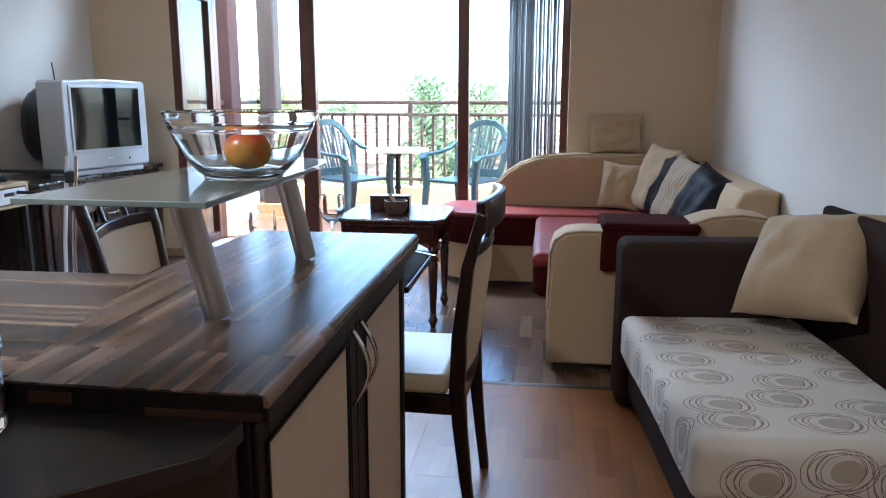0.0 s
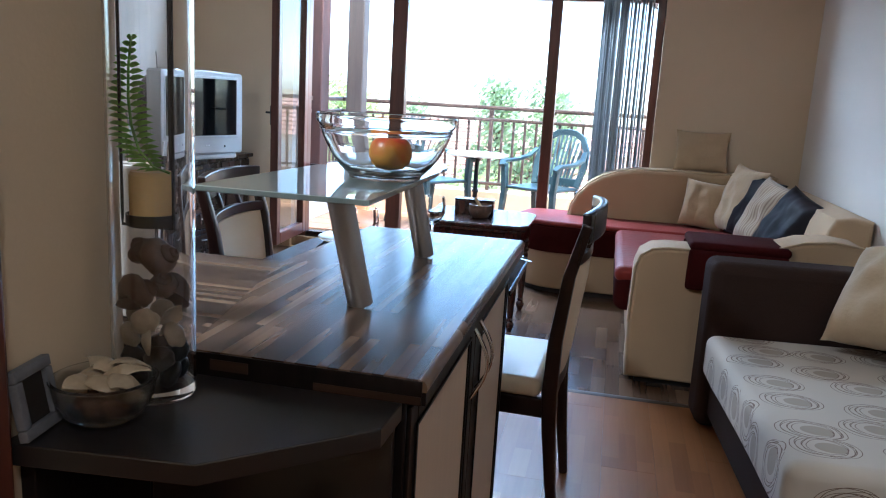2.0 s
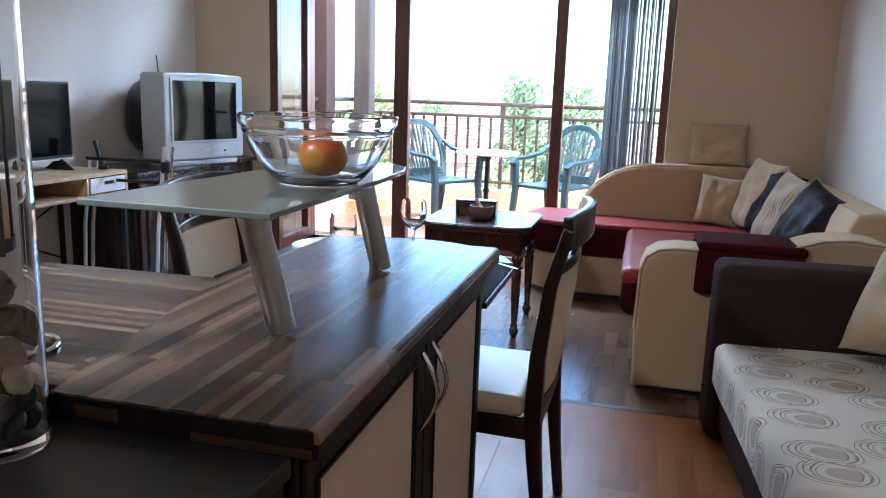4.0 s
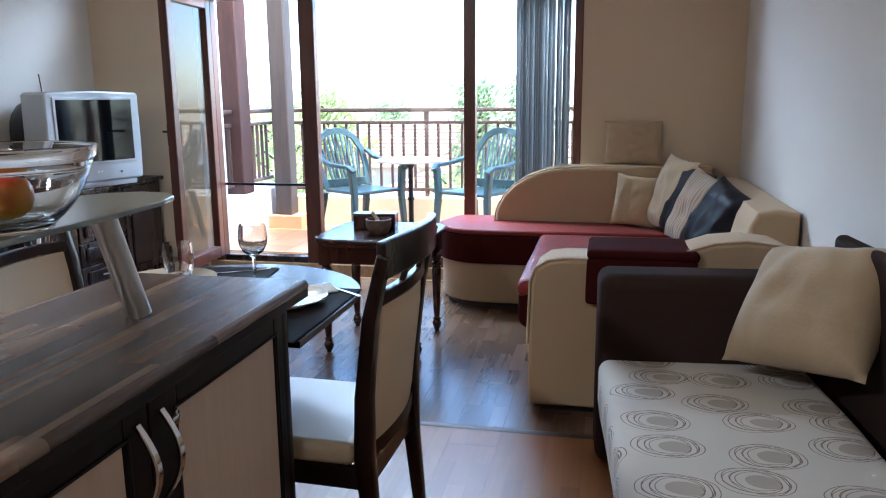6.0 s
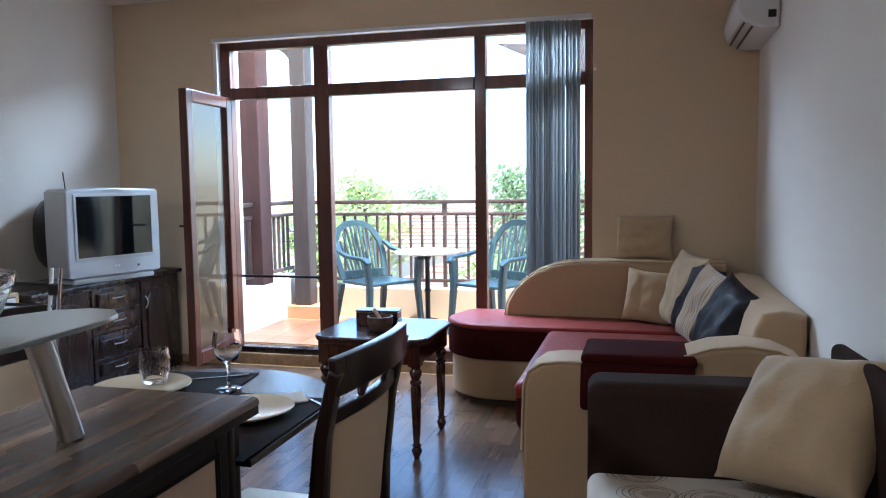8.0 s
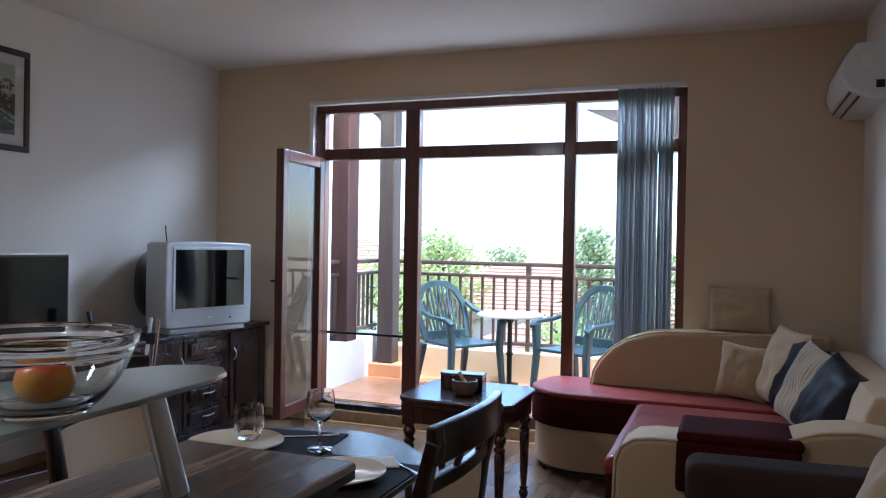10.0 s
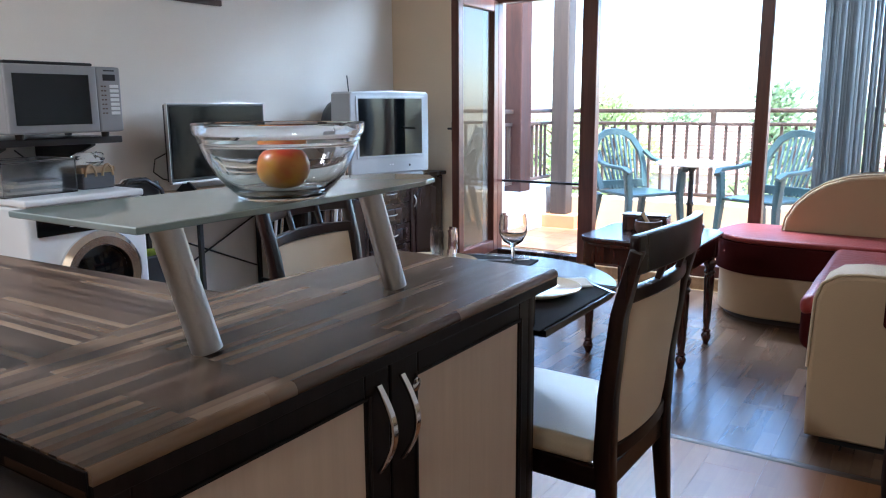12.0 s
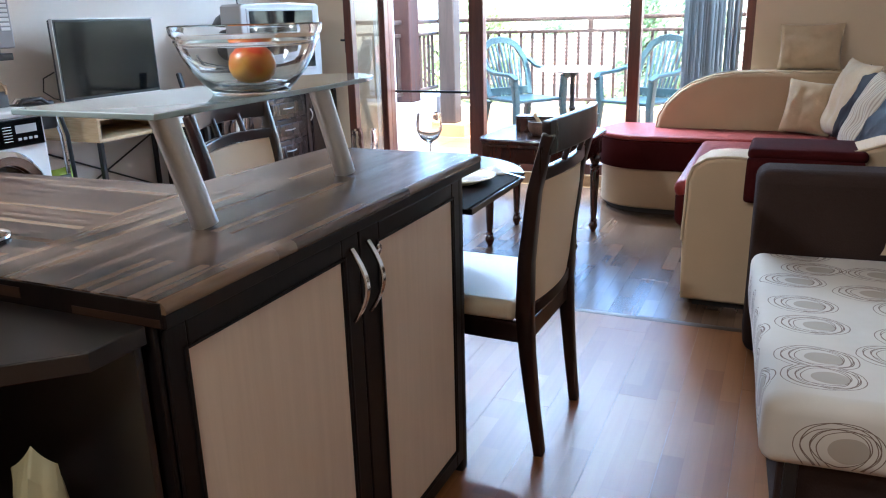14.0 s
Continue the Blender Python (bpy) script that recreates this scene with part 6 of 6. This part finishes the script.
# ---- ceiling lamps over the kitchen and the entrance, both out of view ----
cl = thing("ceiling_lamp", "assumed round white ceiling lamp with a chrome rim", "ceiling lamp", (-2.0, 0.35, 2.769), group="ceiling lamps")
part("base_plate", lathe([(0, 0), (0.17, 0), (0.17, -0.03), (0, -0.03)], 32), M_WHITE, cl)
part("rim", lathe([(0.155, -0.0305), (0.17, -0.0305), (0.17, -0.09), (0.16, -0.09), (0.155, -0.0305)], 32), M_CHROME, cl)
# Fixture made up to go with the entrance fill lamp.
copy_thing(cl, pose(0.25, -0.75, 2.769))

# ---- balcony ----
BZ = 0.13
bal = tagged(finish(box(-3.05, 2.2, 5.92, 7.5, -0.15, BZ - 0.009), "floor_3", M_PLASTER), "balcony floor of terracotta tiles", "balcony floor", kind="structure")
tagged(finish(box(-2.86, 2.2, 7.22, 7.46, BZ - 0.008, 0.405, 0.008), "parapet", M_PLASTER), "low cream plastered balcony parapet", "parapet", kind="structure")
tagged(finish(box(-3.0, -2.74, 5.922, 7.46, BZ - 0.008, 0.50, 0.008), "parapet_side", M_WHITEWALL), "low white side wall of the balcony", "parapet", kind="structure")
tagged(finish(box(-2.98, -2.70, 5.925, 6.16, 0.501, 2.979, 0.006), "wall_return", M_WHITEWALL), "narrow white wall return beside the balcony door", "wall", kind="structure")
tagged(finish(box(-3.2, 2.4, 5.92, 6.45, 2.98, 3.14), "balcony_roof", M_WHITEWALL), "underside of the balcony roof", "balcony roof", kind="structure")

tagged(finish(prism([(-0.844, 2.646), (-0.509, 2.494), (0.60, 1.99), (2.3, 1.99), (2.3, 2.979), (0.60, 2.979), (-0.40, 2.62)], 7.56, 7.64, "y"), "roof_eave", M_POST), "brown sloping eave at the corner of the balcony roof", "eave", kind="structure")

post = thing("timber_post", "dark brown timber post on a tiled base", "post", (-2.60, 7.10, BZ), group="balcony posts")
part("shaft", box(-0.08, 0.08, -0.08, 0.08, 0.121, 2.819, 0.012), M_POST, post)
part("base_block", box(-0.17, 0.19, -0.13, 0.11, 0.0, 0.12, 0.006), M_TILE, post, "tiled block at its foot")
part("corbel", prism([(-0.32, 2.819), (-0.32, 2.60), (-0.22, 2.51), (-0.12, 2.44), (-0.081, 2.39), (-0.081, 2.819)], -0.07, 0.07, "y", 0.008), M_POST, post)
post2 = thing("timber_post", "reddish-brown timber post beside the side wall", "post", (-2.83, 6.62, 0.5005), group="balcony posts")
part("shaft", box(-0.095, 0.095, -0.10, 0.10, 0.0, 2.449, 0.01), M_REDPOST, post2)

rail = thing("balcony_railing", "brown metal balcony railing with upright bars", "railing", (-0.6, 7.34, 0.405))


def rbar(x0, x1, y0, y1, z0, z1, name="rail_bar", r=0.005):
    part(name, box(x0 + 0.6, x1 + 0.6, y0 - 7.34, y1 - 7.34, z0 - 0.405, z1 - 0.405, r), M_RAIL, rail)


rbar(-2.84, 2.1, 7.31, 7.37, 1.185, 1.222, "top_rail")
rbar(-2.84, 2.1, 7.32, 7.36, 1.075, 1.105, "mid_rail")
rbar(-2.84, 2.1, 7.32, 7.36, 0.455, 0.487, "bottom_rail")
x = -2.80
k = 0
while x < 2.05:
    if abs(((x + 1.30) / 1.545) - round((x + 1.30) / 1.545)) < 0.02:
        rbar(x - 0.018, x + 0.018, 7.322, 7.358, 0.4055, 0.4545, "post_foot", 0.003)
        rbar(x - 0.022, x + 0.022, 7.318, 7.362, 1.1055, 1.1845, "spacer", 0.003)
        rbar(x - 0.018, x + 0.018, 7.322, 7.358, 0.4875, 1.0745, "upright", 0.003)
    else:
        rbar(x - 0.012, x + 0.012, 7.328, 7.352, 0.4875, 1.0745, "upright", 0.003)
    k += 1
    x = -2.845 + 0.11036 * k
rbar(-2.87, -2.81, 6.17, 7.309, 1.185, 1.222, "top_rail")
rbar(-2.86, -2.82, 6.17, 7.318, 1.075, 1.105, "mid_rail")
rbar(-2.86, -2.82, 6.17, 7.318, 0.56, 0.592, "bottom_rail")
for k in range(12):
    y = 6.22 + k * 0.092
    if not 6.5 < y < 6.74:
        rbar(-2.853, -2.829, y - 0.012, y + 0.012, 0.5925, 1.0745, "upright", 0.003)


def garden_chair(loc, yaw, label):
    """A moulded stacking armchair that faces local -y."""
    c = thing("garden_chair", label, "garden chair", loc, yaw, "balcony chairs")
    st = soft_box(-0.23, 0.23, -0.24, 0.20, 0.405, 0.43, 0.01, 2)
    part("seat", st, M_TEAL, c)
    for s in (-1, 1):
        part("front_leg", bar([(s * 0.27, -0.26, 0), (s * 0.245, -0.235, 0.40), (s * 0.265, -0.23, 0.62)], [0.035, 0.05, 0.05], [0.04, 0.05, 0.05], side=(1, 0, 0)), M_TEAL, c)
        part("rear_leg", bar([(s * 0.25, 0.30, 0), (s * 0.225, 0.215, 0.40)], [0.035, 0.05], [0.04, 0.06], side=(1, 0, 0)), M_TEAL, c)
        ar = [(s * 0.265, -0.27, 0.60), (s * 0.285, -0.22, 0.635), (s * 0.29, 0.0, 0.645), (s * 0.275, 0.16, 0.675), (s * 0.245, 0.25, 0.74)]
        part("armrest", bar(ar, [0.05, 0.058, 0.055, 0.05, 0.04], 0.026, side=(1, 0, 0)), M_TEAL, c)

    def lean(z):
        return 0.19 + 0.16 * (z - 0.42) / 0.48

    arch = [(-0.215, lean(0.43), 0.43), (-0.245, lean(0.62), 0.62), (-0.235, lean(0.74), 0.74), (-0.17, lean(0.85), 0.85), (-0.09, lean(0.895), 0.895), (0, lean(0.905), 0.905)]
    arch += [(-p[0], p[1], p[2]) for p in arch[-2::-1]]
    part("back_arch", bar(arch, 0.028, 0.055, side=(0, 1, 0)), M_TEAL, c)
    for i in range(9):
        u = (i - 4) / 4
        zt = 0.885 - 0.13 * abs(u) ** 2.4
        part("back_slat", bar([(u * 0.13, lean(0.43) - 0.005, 0.43), (u * 0.175, lean(zt), zt)], 0.018, 0.014, side=(1, 0, 0)), M_TEAL, c)
    part("lower_rail", bar([(-0.20, lean(0.47), 0.47), (0.20, lean(0.47), 0.47)], 0.03, 0.07, side=(0, 1, 0)), M_TEAL, c)
    return c


gc = garden_chair((-1.71, 6.62, BZ), 55, "teal plastic garden armchair beside the balcony table")
copy_thing(gc, pose(-0.69, 6.62, BZ, 0, 0, -27))

gt = thing("balcony_table", "round white-topped balcony table on a dark column", "garden table", (-1.33, 6.84, BZ))
part("tabletop", lathe([(0, 0.64), (0.27, 0.64), (0.285, 0.648), (0.285, 0.660), (0.275, 0.666), (0, 0.666)], 48), M_WHITE, gt, "round white top")
part("column", lathe([(0, 0.03), (0.03, 0.03), (0.022, 0.08), (0.022, 0.30), (0.034, 0.32), (0.022, 0.34), (0.02, 0.58), (0.05, 0.63), (0.05, 0.6395), (0, 0.6395)], 20), M_BLACKMETAL, gt)
for k in range(3):
    a = radians(90 + 120 * k)
    part("foot", bar([(0.03 * math.cos(a), 0.03 * math.sin(a), 0.06), (0.26 * math.cos(a), 0.26 * math.sin(a), 0.012)], 0.03, 0.024, side=(0, 0, 1)), M_BLACKMETAL, gt)

# ---- outdoors ----
GZ = -7.5
M_GROUND = material("dry_fields", (0.30, 0.24, 0.13), 0.95, vary=0.35, vary_scale=0.02, bump=0.2, bump_scale=2)
ground = bmesh.new()
bmesh.ops.create_grid(ground, x_segments=60, y_segments=60, size=2500)
for v in ground.verts:
    d = math.hypot(v.co.x, v.co.y)
    far = max(0.0, min(1.0, (d - 500) / 900))
    v.co.z = GZ + far * 9.0 * max(0.0, noise.noise(Vector((v.co.x / 700, v.co.y / 700, 3.0))) + 0.15)
solo("ground", ground, M_GROUND, "dry tan fields reaching to the horizon", "ground", kind="structure")
M_SEA = material("sea_water", (0.24, 0.36, 0.45), 0.6, vary=0.1, vary_scale=0.01)
solo("water", prism([(-2400, 900), (-330, 820), (-560, 2400), (-2400, 2400)], GZ + 1.0, GZ + 1.1), M_SEA, "strip of blue sea on the horizon", "sea", kind="structure")

M_ROOF = material("roof_tiles", (0.38, 0.21, 0.145), 0.85, bump=0.5, bump_scale=6, vary=0.25, vary_scale=1.5)
M_HOUSE = material("house_render", (0.58, 0.54, 0.48), 0.9, vary=0.08, vary_scale=0.6)
M_DARKWIN = material("window_dark", (0.03, 0.035, 0.04), 0.15, vary=0.1)


def house(loc, yaw, w, d, h, rise, label, storeys=2):
    hs = thing("house", label, "house", loc, yaw, "houses below")
    part("wall", box(-w / 2, w / 2, -d / 2, d / 2, 0, h), M_HOUSE, hs)
    e = 0.55
    b = bmesh.new()
    lo = [b.verts.new(p) for p in ((-w / 2 - e, -d / 2 - e, h), (w / 2 + e, -d / 2 - e, h), (w / 2 + e, d / 2 + e, h), (-w / 2 - e, d / 2 + e, h))]
    hi = [b.verts.new(p) for p in ((-w / 2 + d / 2, 0, h + rise), (w / 2 - d / 2, 0, h + rise))]
    for f in ((lo[0], lo[1], hi[1], hi[0]), (lo[1], lo[2], hi[1]), (lo[2], lo[3], hi[0], hi[1]), (lo[3], lo[0], hi[0]), (lo[3], lo[2], lo[1], lo[0])):
        b.faces.new(f)
    bmesh.ops.recalc_face_normals(b, faces=b.faces[:])
    rf = part("roof", b, M_ROOF, hs, "red tiled hip roof")
    n = int(d / 2 / 0.42)
    for k in range(1, n):
        t = k / n
        zz = h + rise * t + 0.03
        y = -d / 2 - e + (d / 2 + e) * t
        xr = (w / 2 + e) * (1 - t) + (w / 2 - d / 2) * t
        part("tile_course", box(-xr + 0.1, xr - 0.1, y - 0.05, y + 0.05, zz - 0.05, zz + 0.03, 0.0), M_ROOF, rf)
    part("chimney", box(w * 0.18, w * 0.18 + 0.6, 0.3, 0.9, h + rise * 0.4, h + rise + 0.7, 0.03), M_HOUSE, hs)
    for s in range(storeys):
        zz = h - 1.0 - 2.8 * s
        for k in range(max(2, int(w / 2.8))):
            xx = -w / 2 + w * (k + 0.5) / max(2, int(w / 2.8))
            wd = part("window", box(xx - 0.5, xx + 0.5, -d / 2 - 0.06, -d / 2 - 0.002, zz - 1.2, zz, 0.02), M_WHITE, hs)
            part("pane", box(xx - 0.42, xx + 0.42, -d / 2 - 0.075, -d / 2 - 0.062, zz - 1.12, zz - 0.08), M_DARKWIN, wd)
    return hs


house((-10.5, 44, GZ), 8, 15, 11, 5.4, 2.2, "pale house with a red tiled roof and a chimney")
house((-3.2, 38, GZ), -6, 12, 9, 4.6, 2.1, "pale house with a broad red tiled roof")
house((-30, 56, GZ), 24, 16, 11, 6.6, 2.6, "pale house with a red roof beside the trees")
house((-7.4, 29, GZ), -10, 10, 8, 3.0, 1.9, "low pale house with a red roof close to the balcony")
house((6, 48, GZ), 12, 15, 10, 6.2, 2.4, "pale two-storey house with a red roof")

M_LEAF = material("leaf_green", (0.29, 0.35, 0.16), 0.6, vary=0.4, vary_scale=0.8)
M_LEAF_D = material("leaf_dark", (0.23, 0.29, 0.165), 0.6, vary=0.4, vary_scale=0.8)
for lm, lc in ((M_LEAF, (0.46, 0.54, 0.15, 1)), (M_LEAF_D, (0.32, 0.42, 0.17, 1))):
    ln_t = lm.node_tree
    thin = ln_t.nodes.new("ShaderNodeBsdfTranslucent")
    thin.inputs["Color"].default_value = lc
    half = ln_t.nodes.new("ShaderNodeMixShader")
    half.inputs["Fac"].default_value = 0.45
    ln_t.links.new(ln_t.nodes["Principled BSDF"].outputs[0], half.inputs[1])
    ln_t.links.new(thin.outputs[0], half.inputs[2])
    ln_t.links.new(half.outputs[0], ln_t.nodes["Material Output"].inputs["Surface"])
M_BARK = material("bark", (0.09, 0.06, 0.04), 0.9, bump=0.6, bump_scale=8)


def tree(loc, height, spread, seed, mat, label, conifer=False, leaf=0.16, count=3800):
    tr = thing("tree", label, "tree", loc, 0, "trees outside")
    r = random.Random(seed)
    b = tube([(0, 0, 0), (0.08, 0.05, height * 0.35), (-0.05, 0.1, height * 0.7), (0, 0, height * 0.96)], [0.22, 0.17, 0.10, 0.02], 9)
    hubs = []
    for k in range(34):
        t = 0.3 + 0.68 * k / 34
        a = k * 2.4 + r.uniform(-0.3, 0.3)
        shape = (1 - t) * 1.35 if conifer else math.sin(math.pi * min(1.0, (t - 0.12) / 0.92)) ** 0.7
        ln = spread * (0.25 + 0.75 * shape) * r.uniform(0.7, 1.1)
        z = height * t
        end = Vector((ln * math.cos(a), ln * math.sin(a), z + (0.15 if conifer else 0.5) * ln * r.uniform(0.2, 0.9)))
        tube([(0, 0, z * 0.93), tuple(end * 0.55 + Vector((0, 0, z * 0.42))), tuple(end)], [0.05, 0.035, 0.012], 5, b)
        hubs.append((end, ln))
        hubs.append((Vector((end.x * 0.55, end.y * 0.55, z + 0.1)), ln))
    part("trunk", b, M_BARK, tr)
    verts, faces = [], []
    for _ in range(count):
        c, ln = r.choice(hubs)
        q = Vector((r.gauss(0, 1), r.gauss(0, 1), r.gauss(0, 0.75))) * (0.17 * spread + 0.05)
        p = c + q
        n = Vector((r.gauss(0, 1), r.gauss(0, 1), r.gauss(0.4, 1))).normalized()
        u = n.orthogonal().normalized()
        v = n.cross(u)
        s = leaf * r.uniform(0.6, 1.4)
        i = len(verts)
        verts += [tuple(p - u * s), tuple(p + v * s * 0.5 + n * s * 0.15), tuple(p + u * s), tuple(p - v * s * 0.5 + n * s * 0.1)]
        faces.append((i, i + 1, i + 2, i + 3))
    me = bpy.data.meshes.new("crown")
    me.from_pydata(verts, [], faces)
    me.materials.append(mat)
    cr = new("crown", me)
    cr.parent = tr
    cr["kind"] = "stuff"
    return tr


tree((-13.7, 38, GZ), 9.2, 2.0, 3, M_LEAF, "bright green leafy tree beyond the railing", leaf=0.15, count=3328)
tree((-10.6, 25, GZ), 8.3, 1.8, 8, M_LEAF, "bright green leafy tree beside the balcony post", leaf=0.11, count=3328)
tree((-5.2, 34, GZ), 9.7, 1.7, 5, M_LEAF_D, "tall pointed green tree beside a house", conifer=True, leaf=0.13, count=3328)
tree((-3.0, 35, GZ), 9.4, 1.6, 6, M_LEAF_D, "green tree beside a pale house", leaf=0.13, count=2944)
tree((-16.3, 60, GZ), 8.4, 1.9, 7, M_LEAF_D, "small round tree among the roofs", leaf=0.18, count=1664)
tree((-4.2, 24, GZ), 6.4, 1.8, 9, M_LEAF, "leafy green tree below the railing", leaf=0.11, count=2688)
tree((-24, 40, GZ), 9.0, 2.6, 12, M_LEAF, "leafy green tree near a red-roofed house", leaf=0.18, count=2304)

# ---- floor planks and tiles ----


def planks(parent, y0, y1, mat, width=0.192, length=1.285, phase=0.0):
    """Laminate boards laid along y, with fine joints, cut at the walls."""
    cache = {}
    row = 0
    x = X0 + 0.002
    while x < X1 - 0.02:
        w = min(width, X1 - 0.002 - x)
        y = y0 - ((row * 0.431 + phase) % 1.0) * length
        while y < y1 - 0.01:
            a, b = max(y, y0 + 0.002), min(y + length, y1 - 0.002)
            y += length
            if b - a < 0.03:
                continue
            key = (round(w, 4), round(b - a, 3))
            if key not in cache:
                ob = finish(box(-w / 2 + 0.0002, w / 2 - 0.0002, -(b - a) / 2 + 0.0002, (b - a) / 2 - 0.0002, -0.0115, 0.0, 0.0004, 1), "plank", mat)
                cache[key] = ob.data
            else:
                ob = new("plank", cache[key])
            ob.parent = parent
            ob.location = (x + w / 2, (a + b) / 2, 0.0)
        x += width
        row += 1


planks(floor_1, Y0, 3.258, M_FLOOR_A)
planks(floor_2, 3.292, Y1 + 0.015, M_FLOOR_B, phase=0.3)
tile_mesh = None
for i in range(16):
    for j in range(5):
        x, y = -2.74 + 0.30 * (i + 0.5), 5.925 + 0.26 * (j + 0.5)
        if tile_mesh is None:
            ob = finish(box(-0.148, 0.148, -0.128, 0.128, -0.008, 0.0, 0.0015, 1), "tile", M_TILE)
            tile_mesh = ob.data
        else:
            ob = new("tile", tile_mesh)
        ob.parent = bal
        ob.location = (x, y, BZ)
